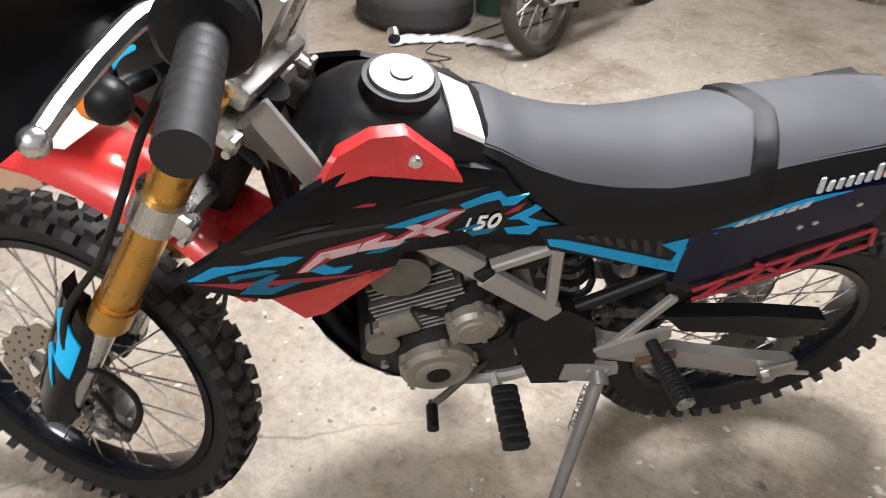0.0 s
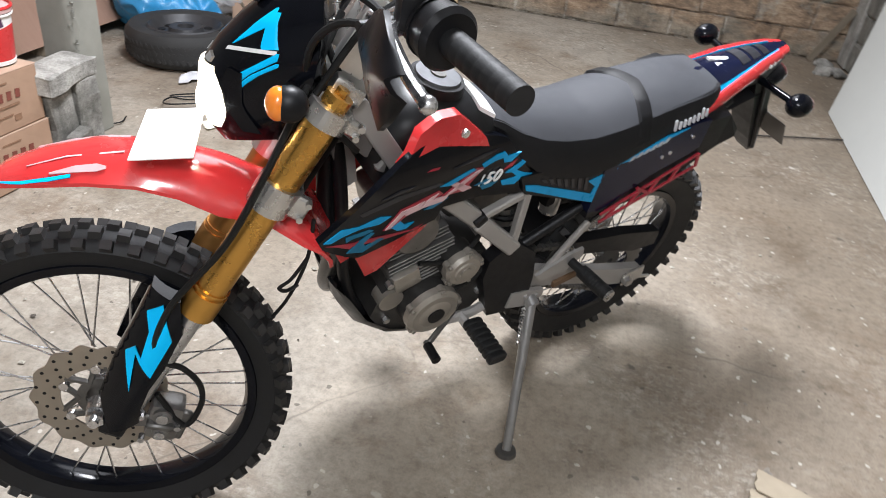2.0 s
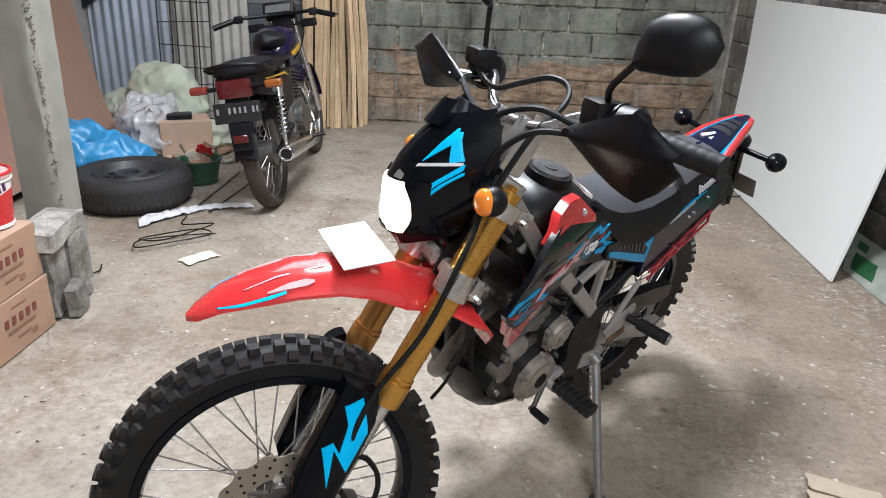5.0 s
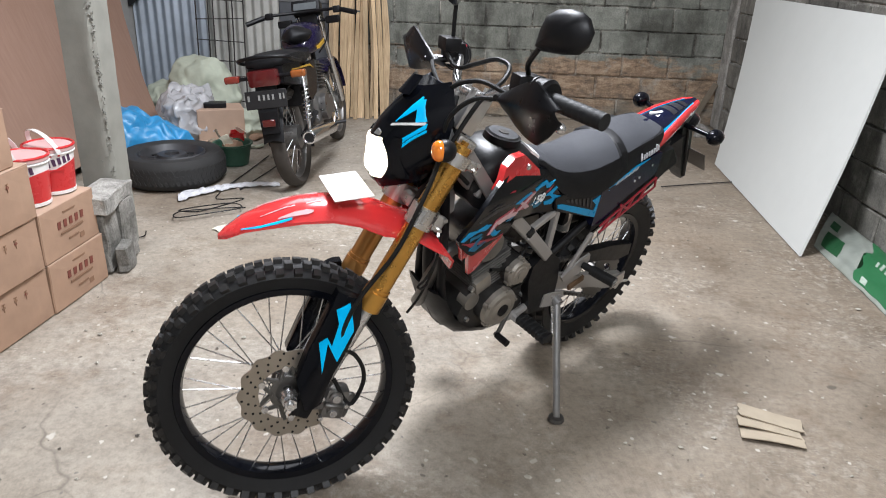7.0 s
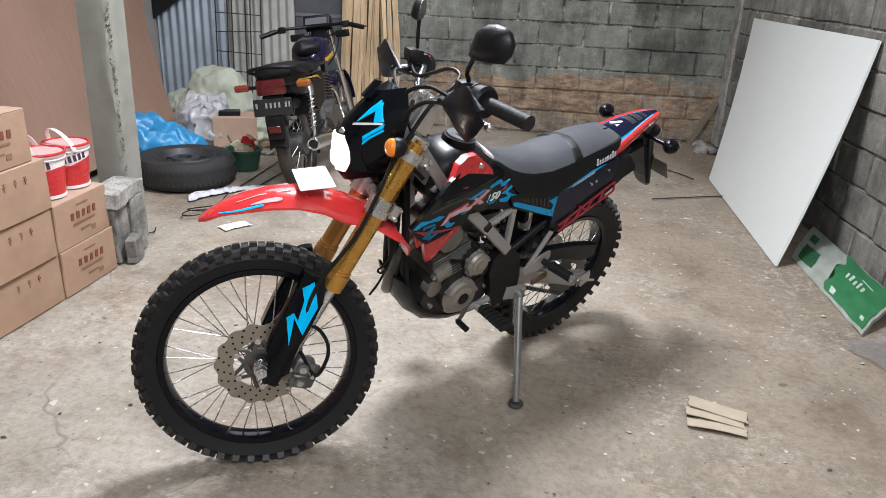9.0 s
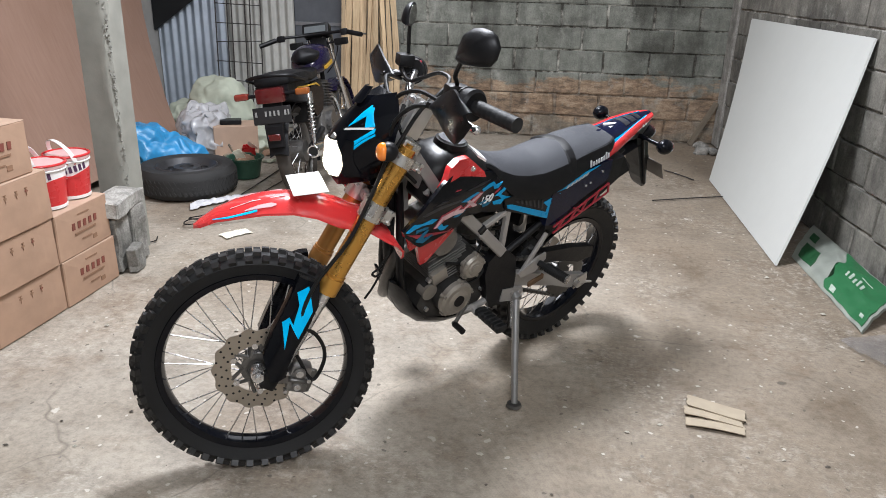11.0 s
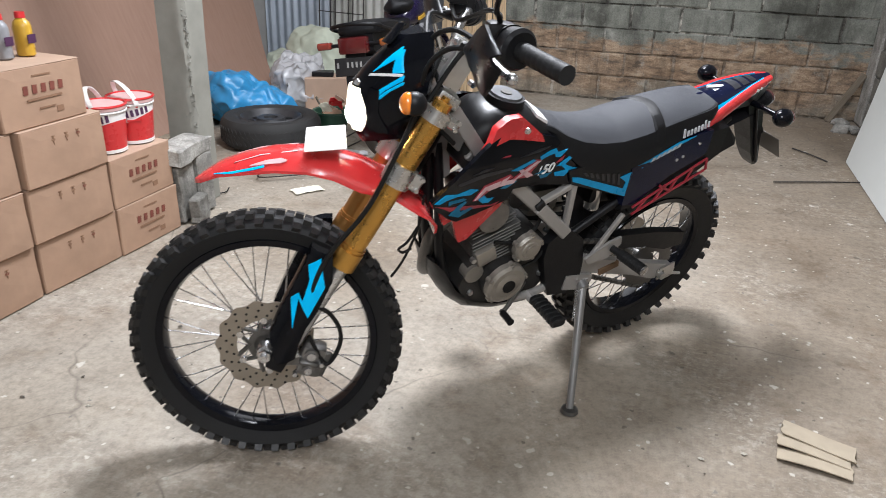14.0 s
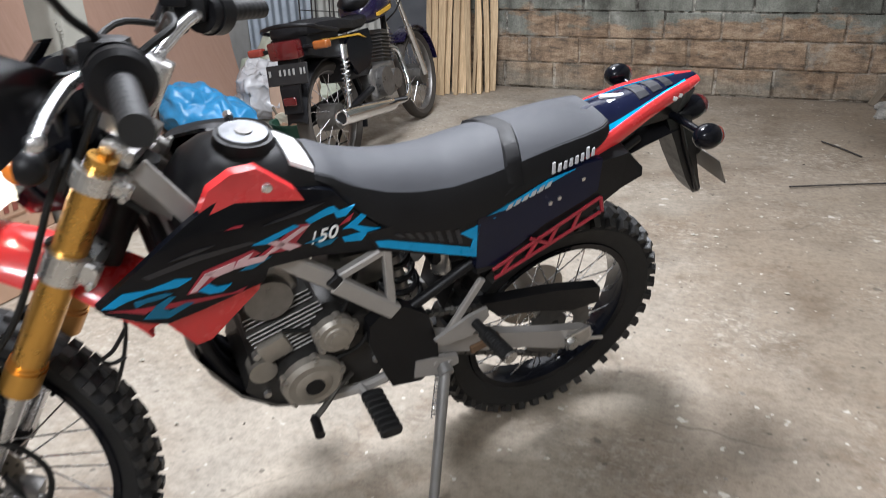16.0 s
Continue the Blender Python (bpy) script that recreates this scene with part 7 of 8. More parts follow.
# bundle of split wood slats leaning on the back wall
random.seed(21)
for k in range(15):
    f = k / 14
    w, h = random.uniform(0.026, 0.062), random.uniform(2.1, 2.5)
    bm = bmesh.new()
    secs = []
    bend, bend2 = random.uniform(-0.035, 0.035), random.uniform(-0.02, 0.02)
    for j in range(13):
        t = j / 12
        ww = w * (1 + 0.35 * noise.noise(Vector((k * 3.1, t * 6, 0))))
        cx = bend * math.sin(math.pi * t) + bend2 * math.sin(2 * math.pi * t)
        secs.append([Vector((cx + sx * ww / 2, sy * 0.012 + 0.012 * math.sin(t * 5 + k), t * h)) for sx, sy in ((-1, -1), (1, -0.8), (0.9, 1), (-0.9, 0.8))])
    loft(bm, secs)
    ob = part("wood_slat", bm, SLAT)
    a, b = -1.975 + 0.43 * f + random.uniform(-0.015, 0.015), 5.12 + 0.17 * f + 0.05 * (k % 3)
    tagged(place(ob, room(a, b, 0.002) @ pose(0, 0, 0, -4 - 2 * (k % 3), -3.0 * (f - 0.3), random.uniform(-14, 14))), "long pale split-wood slat leaning on the back wall", "wood slat", "split wood slats")

# ---------------------------------------------------------------- right side: board, bag, plank
bm = bmesh.new()
C00, C10, C01, C11 = Vector((0.964, 2.49, 0.004)), Vector((1.03, 4.245, 0.004)), Vector((1.352, 2.82, 1.142)), Vector((1.352, 4.97, 1.134))
rows = []
for i in range(9):
    v_ = i / 8
    row = []
    for j in range(13):
        u_ = j / 12
        p = C00 * (1 - u_) * (1 - v_) + C10 * u_ * (1 - v_) + C01 * (1 - u_) * v_ + C11 * u_ * v_
        sag = 0.035 * math.sin(math.pi * v_)
        row.append(p + Vector((0.5 * sag, 0, -0.3 * sag)))
    rows.append(row + [q + Vector((0.01, -0.002, -0.004 if i else 0.0)) for q in reversed(row)])
loft(bm, rows)
tagged(place(part("cement_board", bm, BOARD, smooth=True), ROOM), "large smooth pale grey board leaning against the block wall", "board")

ob = thing("paper_bag", "flat green and white printed cement bag leaning at the wall's foot", "cement bag", ROOM)


def bag_point(s, t, lift=0.0):
    """s along the floor from near to far, t up the slope."""
    p0, p1 = Vector((1.085, 1.735, 0.004)), Vector((1.10, 2.65, 0.004))
    q0, q1 = Vector((1.335, 1.98, 0.075)), Vector((1.335, 3.02, 0.075))
    p = (p0 * (1 - s) + p1 * s) * (1 - t) + (q0 * (1 - s) + q1 * s) * t
    puff = 0.026 * (math.sin(math.pi * t) ** 0.6) * (0.5 + 0.5 * math.sin(math.pi * min(1, s * 1.3)) ** 0.5) + 0.012 * noise.noise(Vector((s * 9, t * 5, 0)))
    return p + Vector((-0.35, -0.05, 1.0)) * (puff + lift)


def bag_patch(name, s0, s1, t0, t1, mat, label, lift, n=14, wave=0.0):
    bm = bmesh.new()
    rows = []
    for i in range(n + 1):
        row = []
        for j in range(n + 1):
            t = t0 + (t1 - t0) * j / n
            e = wave * math.sin(j * 0.9) if i == n else 0
            row.append(bag_point(s0 + (s1 - s0) * i / n + e, t, lift))
        rows.append(row + [q + Vector((0.006, 0, -0.012)) for q in reversed(row)])
    loft(bm, rows)
    return part(name, bm, mat, ob, label, True)


bag_patch("bag_body", 0.0, 1.0, 0.0, 1.0, BAG_WHITE, "white woven bag", 0.0, 24)
bag_patch("green_print", 0.02, 0.5, 0.05, 0.96, BAG_GREEN, "green printed end", 0.003, 16, 0.025)
bag_patch("green_print", 0.72, 0.93, 0.12, 0.5, simple("bag_dark_green", (0.02, 0.09, 0.035), 0.5), "dark green printed oval", 0.003, 8)
bag_patch("green_print", 0.84, 0.93, 0.6, 0.8, bpy.data.materials["bag_dark_green"], "dark green printed oval", 0.003, 8)
for k in range(5):
    bag_patch("print_bar", 0.37 - 0.042 * k, 0.39 - 0.042 * k, 0.5, 0.62 + 0.04 * (k % 2), BAG_INK, "pale printed bar", 0.005, 3)
bag_patch("print_bar", 0.16, 0.27, 0.72, 0.735, BAG_INK, "pale printed bar", 0.005, 3)
bag_patch("print_bar", 0.05, 0.085, 0.14, 0.2, BAG_INK, "pale printed bar", 0.005, 3)
bag_patch("white_emblem", 0.38, 0.44, 0.08, 0.18, BAG_INK, "small pale emblem", 0.006, 5)
# clear film lying beside it
bm = bmesh.new()
bmesh.ops.create_grid(bm, x_segments=22, y_segments=22, size=1, matrix=Matrix.Diagonal((0.2, 0.15, 1, 1)))
for v in bm.verts:
    v.co.z = 0.012 + 0.018 * abs(noise.noise(v.co * 12)) + 0.008 * noise.noise(v.co * 30)
    v.co.x *= 1 + 0.2 * noise.noise(v.co * 5)
tagged(place(part("plastic_film", bm, THIN_FILM, smooth=True), room(1.2, 1.56, 0, 20)), "crumpled clear plastic film lying on the floor", "plastic film")

bm = bmesh.new()
box(bm, (0.05, 0.02, 0.43), (0, 0, 0.215), None, 0.003)
tagged(place(part("short_plank", bm, OLDWOOD), room(1.14, 5.50, 0.004) @ pose(0, 0, 0, -4, 27, 0)), "short weathered plank leaning in the corner", "plank")
random.seed(8)
for k in range(7):
    bm = bmesh.new()
    s = random.uniform(0.025, 0.06)
    bmesh.ops.create_icosphere(bm, subdivisions=2, radius=s, matrix=Matrix.Diagonal((1.2, 0.9, 0.8, 1)))
    crumple(bm, s * 0.6, 12, k * 2.0)
    tagged(place(part("rubble", bm, ROUGHCAST), room(1.2 + random.uniform(-0.05, 0.09), 5.22 + random.uniform(-0.12, 0.12), s * 0.6)), "pale lump of broken mortar in the corner", "rubble", "rubble in the corner")
for a, b in (((2.233, 2.851), (2.80, 2.76)), ((2.87, 3.50), (2.885, 3.18)), ((-0.36, 3.78), (0.06, 4.42)), ((-0.28, 3.72), (0.22, 4.38))):
    bm = bmesh.new()
    tube(bm, [(a[0], a[1], 0.008), ((a[0] + b[0]) / 2 + 0.006, (a[1] + b[1]) / 2, 0.009), (b[0], b[1], 0.008)], 0.0045, 6)
    tagged(part("thin_rod", bm, REBAR), "thin dark steel rod lying on the floor", "steel rod", "rods on the floor")

# ---------------------------------------------------------------- on the floor
ob = thing("cardboard_scraps", "torn strips of brown cardboard lying overlapped on the floor", "cardboard", Matrix())
BL, BR, CR = Vector((0.618, 0.70, 0)), Vector((0.757, 0.578, 0)), Vector((0.86, 0.655, 0))
ux = (BR - BL).normalized()
uy = Vector((-ux.y, ux.x, 0))
for k, (off, wid, dep, tw, slip) in enumerate(((0.0, 0.185, 0.062, 0.0, 0.004), (0.056, 0.185, 0.06, -0.03, 0.0), (0.108, 0.19, 0.078, -0.09, 0.01))):
    bm = bmesh.new()
    rows = []
    for i in range(13):
        t = i / 12
        row = []
        for j in range(5):
            w = j / 4
            jag = 0.005 * noise.noise(Vector((t * 12, k * 5.0 + w, 0)))
            p = BL + ux * (t * wid + slip + 0.01 * noise.noise(Vector((w * 6, k * 3.0 + round(t), 2)))) + uy * (off + w * dep + jag + tw * t * 0.3)
            row.append(p + Vector((0, 0, 0.009 - 0.006 * w + 0.004 * k + 0.005 * math.sin(t * 3.0 + k))))
        rows.append(row + [q + Vector((0, 0, -0.003)) for q in reversed(row)])
    loft(bm, rows)
    part("strip", bm, SCRAP, ob, "torn cardboard strip", True)

bm = bmesh.new()
bmesh.ops.create_grid(bm, x_segments=10, y_segments=6, size=1, matrix=Matrix.Diagonal((0.085, 0.045, 1, 1)))
for v in bm.verts:
    v.co += Vector((0.015 * noise.noise(v.co * 20), 0.015 * noise.noise(v.co * 17 + Vector((3, 0, 0))), 0.006 + 0.008 * abs(noise.noise(v.co * 25))))
tagged(place(part("torn_paper", bm, PAPER), pose(-0.455, 3.11, 0, 0, 0, 20)), "torn piece of yellowed paper on the floor", "paper")

bm = bmesh.new()
rows = []
for i in range(40):
    t = i / 39
    c = Vector((-0.64 + 0.60 * t, 3.69 + 0.12 * math.sin(t * 2.6) - 0.02 * t, 0))
    wid = 0.055 * (1 - 0.55 * t) + 0.02 * noise.noise(Vector((t * 8, 0, 0)))
    row = []
    for j in range(9):
        s = -1 + j / 4
        q = c + Vector((0.1, 1, 0)) * wid * s
        row.append(q + Vector((0, 0, 0.008 + 0.03 * (1 - t * 0.5) * abs(noise.noise(Vector((t * 14, s * 2.2, 1)))) + 0.012 * (1 - s * s))))
    rows.append(row + [q + Vector((0, 0, -0.004)) for q in reversed(row)])
loft(bm, rows)
tagged(part("plastic_strip", bm, simple("white_plastic_film", (0.62, 0.62, 0.64), 0.3, vary=0.2, scale=20), smooth=True), "long crumpled strip of white plastic on the floor", "plastic strip")

bm = bmesh.new()
pts = [Vector((-0.51 + r * math.cos(a) * 1.4, 3.37 + r * math.sin(a) * 0.75, 0.006 + 0.004 * k)) for k, (a, r) in enumerate(((0.2, 0.14), (1.2, 0.07), (2.6, 0.13), (3.6, 0.15), (4.6, 0.07), (5.9, 0.12), (6.9, 0.11), (8.2, 0.06), (9.4, 0.12), (10.4, 0.10), (11.6, 0.05), (13.0, 0.15)))]
tube(bm, pts + [Vector((-0.45, 3.52, 0.03)), Vector((-0.42, 3.58, 0.05))], 0.0035, 6)
tagged(part("wire_loop", bm, CABLE, smooth=True), "loose loop of black wire on the floor", "wire")
bm = bmesh.new()
tube(bm, [(-1.05, 3.02, 0.006), (-0.98, 3.09, 0.007), (-0.88, 3.13, 0.006), (-0.86, 3.2, 0.006)], 0.003, 6)
tagged(part("wire_end", bm, CABLE, smooth=True), "short bent length of black wire on the floor", "wire")


def debris(name, count, mat, seed, lo, hi, label):
    random.seed(seed)
    verts, faces = [], []
    for _ in range(count):
        a, b = random.uniform(-2.15, 1.3), random.uniform(-0.6, 5.4)
        s = lo + (hi - lo) * random.random() ** 3
        turn = random.random() * 6.28
        n = len(verts)
        k = random.choice((4, 5, 6))
        for j in range(k):
            r = s * random.uniform(0.6, 1.2)
            t = turn + 2 * math.pi * j / k
            verts.append((a + r * math.cos(t), b + 0.7 * r * math.sin(t), 0.001))
        verts.append((a + 0.2 * s, b, 0.002 + 0.35 * s))
        faces += [(n + j, n + (j + 1) % k, n + k) for j in range(k)]
    me = bpy.data.meshes.new(name)
    me.from_pydata(verts, [], faces)
    me.materials.append(mat)
    ob = new(name, me)
    ob.matrix_world = ROOM
    return tagged(ob, label, "debris", kind="stuff")


debris("pale_flakes", 420, DIRT, 31, 0.003, 0.014, "pale crumbs of mortar scattered over the floor")
debris("dark_crumbs", 160, DARK_DIRT, 32, 0.003, 0.011, "dark crumbs of dirt scattered over the floor")

# ---------------------------------------------------------------- the older motorcycle behind
OLD = room(-1.785, 3.27, 0, 90) @ pose(0, 0, 0, -8.5, 0, 0)
old = thing("old_motorcycle", "older black and purple commuter motorcycle parked on its stand", "motorcycle", OLD)


def op(name, bm, material, parent=None, label="", smooth=False):
    return part(name, bm, material, parent or old, label, smooth)


def cast_wheel(name, c, r, half):
    c = Vector(c)
    bm = bmesh.new()
    lathe(bm, [(r - 0.062, -0.022), (r - 0.05, -0.026), (r - 0.046, -0.02), (r - 0.056, 0), (r - 0.046, 0.02), (r - 0.05, 0.026), (r - 0.062, 0.022), (r - 0.07, 0)], 56, c)
    rim = op(name, bm, simple(name + "_rim", (0.26, 0.25, 0.24), 0.4, 0.8), None, "alloy spoked wheel", True)
    bm = bmesh.new()
    prof = [(r - 0.056, -0.024)] + [(r - 0.03 + 0.03 * math.cos(t), half * math.sin(t)) for t in (-1.5 + 3.0 * k / 8 for k in range(9))] + [(r - 0.056, 0.024)]
    lathe(bm, prof, 56, c, False)
    op("tyre", bm, TYRE_DUSTY, rim, "black road tyre", True)
    bm = bmesh.new()
    lathe(bm, [(0.012, -0.07), (0.07, -0.06), (0.075, 0.05), (0.012, 0.06)], 28, c)
    op("hub", bm, ALU_DARK, rim, "", True)
    for k in range(20):
        a = 2 * math.pi * k / 20
        bm = bmesh.new()
        d, e = Vector((math.cos(a), 0, math.sin(a))), Vector((math.cos(a + 0.3), 0, math.sin(a + 0.3)))
        rod(bm, c + d * 0.07 + Vector((0, 0.03 if k % 2 else -0.03, 0)), c + e * (r - 0.064), 0.0022, n=5)
        op("spoke", bm, STEEL, rim)
    return rim


cast_wheel("rear_wheel", (0, 0, 0.3), 0.3, 0.045)
cast_wheel("front_wheel", (1.23, 0, 0.295), 0.295, 0.038)
# rear mudguard, seat, tail
bm = bmesh.new()
secs = []
for k in range(12):
    a = radians(20 + 150 * k / 11)
    secs.append([Vector((-0.335 * math.cos(a) * -1 - 0.0, s * 0.06, 0.3 + 0.335 * math.sin(a) - 0.02 * abs(s) ** 2)) for s in (-1, -0.6, 0, 0.6, 1)] + [Vector((0.325 * math.cos(a), s * 0.058, 0.3 + 0.325 * math.sin(a) - 0.02 * abs(s) ** 2)) for s in (1, 0.6, 0, -0.6, -1)])
loft(bm, secs)
op("rear_mudguard", bm, MATT, None, "black rear mudguard", True)
bm = bmesh.new()
secs = []
for x, zt, zb, w in ((-0.24, 0.79, 0.745, 0.07), (-0.22, 0.815, 0.735, 0.115), (-0.1, 0.822, 0.725, 0.13), (0.1, 0.81, 0.715, 0.13), (0.26, 0.78, 0.70, 0.12), (0.42, 0.775, 0.70, 0.1), (0.5, 0.79, 0.72, 0.08)):
    secs.append([Vector((x, w * math.cos(t) * (1 if math.sin(t) < 0 else 0.96), (zt + zb) / 2 + (zt - zb) / 2 * math.copysign(abs(math.sin(t)) ** 0.6, math.sin(t)))) for t in (2 * math.pi * k / 20 for k in range(20))])
loft(bm, secs)
op("seat", bm, SEAT_SIDE, None, "long black seat", True)
bm = bmesh.new()
tube(bm, [(0.02, 0.14, 0.74), (-0.16, 0.145, 0.775), (-0.25, 0.13, 0.80), (-0.29, 0.0, 0.815), (-0.25, -0.13, 0.80), (-0.16, -0.145, 0.775), (0.02, -0.14, 0.74)], 0.011, 10)
op("grab_rail", bm, MATT, None, "black grab rail", True)
bm = bmesh.new()
loft(bm, [[Vector((x, s * w, z)) for s, z in ((-1, z0), (1, z0), (1, z1), (-1, z1))] for x, w, z0, z1 in ((0.05, 0.12, 0.60, 0.735), (-0.12, 0.115, 0.63, 0.745), (-0.24, 0.1, 0.66, 0.75))])
op("tail_panel", bm, MATT, None, "black tail panel with a yellow stripe", False)
for sgn in (1, -1):
    bm = bmesh.new()
    sheet(bm, [(0.36, 0.655), (0.28, 0.69), (0.0, 0.706), (-0.12, 0.716), (-0.12, 0.71), (0.0, 0.698), (0.27, 0.68)], lambda x, z: 0.124, 0.006, 0.05, sgn)
    op("yellow_stripe", bm, YELLOW, None, "yellow stripe", False)
    bm = bmesh.new()
    sheet(bm, [(0.42, 0.70), (0.2, 0.70), (0.08, 0.62), (0.2, 0.48), (0.36, 0.5), (0.44, 0.6)], lambda x, z: 0.115, 0.02, 0.05, sgn)
    op("side_cover", bm, BLACK, None, "black side cover", True)
    # shock absorber
    bm = bmesh.new()
    rod(bm, (0.0, sgn * 0.125, 0.33), (0.06, sgn * 0.125, 0.64), 0.012, n=12)
    pts = [Vector((0.01 + 0.045 * t, sgn * 0.125, 0.39 + 0.21 * t)) + Vector((0.022 * math.cos(t * 56), 0.022 * math.sin(t * 56), 0)) for t in (k / 110 for k in range(111))]
    tube(bm, pts, 0.0045, 6, 1)
    rod(bm, (0.045, sgn * 0.125, 0.59), (0.06, sgn * 0.125, 0.66), 0.026, n=16)
    op("shock_absorber", bm, CHROME, None, "chromed coil shock absorber", True)
    bm = bmesh.new()
    rod(bm, (-0.02, sgn * 0.09, 0.305), (0.45, sgn * 0.07, 0.37), 0.02, n=12)
    op("swing_arm", bm, MATT, None, "", True)
    # rear indicators
    bm = bmesh.new()
    rod(bm, (-0.24, sgn * 0.08, 0.70), (-0.25, sgn * 0.16, 0.70), 0.011, n=10)
    op("indicator_stem", bm, MATT, None, "", True)
    bm = bmesh.new()
    box(bm, (0.05, 0.085, 0.04), (-0.252, sgn * 0.19, 0.703), None, 0.014, 3)
    op("indicator", bm, AMBER_DARK if sgn > 0 else AMBER_BROWN, None, "dull orange indicator", True)
    # front fork
    bm = bmesh.new()
    rod(bm, (1.21, sgn * 0.075, 0.30), (1.06, sgn * 0.075, 0.63), 0.024, n=14)
    rod(bm, (1.06, sgn * 0.075, 0.63), (0.92, sgn * 0.075, 0.94), 0.016, n=14)
    op("fork_leg", bm, CHROME, None, "chromed fork leg", True)
bm = bmesh.new()
box(bm, (0.06, 0.17, 0.09), (-0.285, 0, 0.70), None, 0.014, 2)
op("tail_light", bm, RED_LENS, None, "red tail light", True)
bm = bmesh.new()
box(bm, (0.012, 0.235, 0.1), (-0.315, 0, 0.588), Matrix.Rotation(0.18, 3, "Y"), 0.003)
plate = op("number_plate", bm, simple("black_plate", (0.012, 0.012, 0.013), 0.4), None, "black number plate with white bars")
for k, (y, w) in enumerate(((0.095, 0.02), (0.035, 0.018), (0.008, 0.018), (-0.018, 0.018), (-0.044, 0.018), (-0.085, 0.018), (-0.105, 0.014))):
    bm = bmesh.new()
    box(bm, (0.003, w * 0.6, 0.03), (-0.324, y, 0.6), Matrix.Rotation(0.18, 3, "Y"))
    op("plate_bar", bm, PLATE_INK, plate, "dull white bar")
for y in (-0.02, -0.06):
    bm = bmesh.new()
    box(bm, (0.003, 0.026, 0.014), (-0.3165, y, 0.553), Matrix.Rotation(0.18, 3, "Y"))
    op("plate_bar", bm, PLATE_INK, plate, "dull white bar")
bm = bmesh.new()
loft(bm, [[Vector((x, s * w, z)) for s in (-1, 1)] + [Vector((x + 0.02, s * w, z)) for s in (1, -1)] for x, z, w in ((-0.28, 0.66, 0.06), (-0.33, 0.52, 0.055), (-0.345, 0.4, 0.05))])
flap = op("mud_flap", bm, MATT, None, "", False)
bm = bmesh.new()
box(bm, (0.012, 0.075, 0.04), (-0.35, 0, 0.46), None, 0.004)
op("reflector", bm, RED_LENS, flap, "red reflector", True)
# tank
bm = bmesh.new()
secs = []
for x, zt, zb, w in ((0.46, 0.80, 0.74, 0.06), (0.50, 0.845, 0.72, 0.1), (0.6, 0.90, 0.71, 0.125), (0.7, 0.915, 0.72, 0.13), (0.8, 0.895, 0.74, 0.115), (0.86, 0.85, 0.77, 0.07)):
    secs.append([Vector((x, w * math.copysign(abs(math.cos(t)) ** 0.7, math.cos(t)), (zt + zb) / 2 + (zt - zb) / 2 * math.copysign(abs(math.sin(t)) ** 0.7, math.sin(t)))) for t in (2 * math.pi * k / 22 for k in range(22))])
loft(bm, secs)
tank2 = op("fuel_tank", bm, PURPLE, None, "purple and black fuel tank", True)
bm = bmesh.new()
blob(bm, (0.13, 0.1, 0.05), (0.53, 0, 0.85), 3)
crumple(bm, 0.03, 9, 2.0)
op("tank_cover", bm, SEAT_SIDE, None, "black cloth cover bunched on the tank", True)
for sgn in (1, -1):
    bm = bmesh.new()
    sheet(bm, [(0.84, 0.80), (0.72, 0.79), (0.56, 0.765), (0.56, 0.748), (0.72, 0.768), (0.84, 0.78)], lambda x, z: 0.134 - 0.5 * max(0, x - 0.74), 0.02, 0.04, sgn)
    op("tank_stripe", bm, YELLOW, tank2, "yellow stripe", False)
# engine, exhaust
bm = bmesh.new()
box(bm, (0.34, 0.2, 0.2), (0.56, 0, 0.38), None, 0.04, 3)
rod(bm, (0.5, -0.1, 0.38), (0.5, -0.14, 0.38), 0.085, n=28)
rod(bm, (0.66, -0.1, 0.37), (0.66, -0.13, 0.37), 0.06, n=24)
eng = op("engine_case", bm, ALU_OLD, None, "bright alloy engine", True)
for k in range(8):
    bm = bmesh.new()
    box(bm, (0.15, 0.17, 0.006), (0.70 + 0.004 * k, 0, 0.49 + 0.02 * k), Matrix.Rotation(0.2, 3, "Y"), 0.002)
    op("cooling_fin", bm, ALU_DARK, eng)
bm = bmesh.new()
box(bm, (0.1, 0.12, 0.2), (0.72, 0, 0.56), Matrix.Rotation(0.2, 3, "Y"), 0.01, 2)
op("cylinder", bm, ALU_DARK, eng, "", True)
bm = bmesh.new()
tube(bm, [(0.78, -0.03, 0.56), (0.87, -0.06, 0.50), (0.86, -0.1, 0.32), (0.72, -0.14, 0.24), (0.5, -0.15, 0.245)], 0.018, 12)
op("exhaust_header", bm, CHROME, None, "chromed exhaust pipe", True)
bm = bmesh.new()
loft(bm, [[Vector((x, -0.155 + r * math.cos(t), z + r * math.sin(t))) for t in (2 * math.pi * k / 24 for k in range(24))] for x, z, r in ((0.52, 0.245, 0.02), (0.42, 0.255, 0.042), (-0.1, 0.315, 0.045), (-0.15, 0.32, 0.04))])
muf = op("silencer", bm, CHROME, None, "chromed silencer", True)
bm = bmesh.new()
steel_ring(bm, (-0.152, -0.155, 0.32), (1, 0, 0), 0.034, 0.009, 28, 8)
op("silencer_ring", bm, CHROME, muf, "", True)
bm = bmesh.new()
rod(bm, (-0.151, -0.155, 0.32), (-0.154, -0.155, 0.32), 0.03, n=24)
op("outlet", bm, TYRE, muf, "", True)
bm = bmesh.new()
box(bm, (0.36, 0.17, 0.24), (0.28, 0.0, 0.57), Matrix.Rotation(0.06, 3, "Y"), 0.03, 2)
op("battery_box", bm, MATT, None, "", True)
bm = bmesh.new()
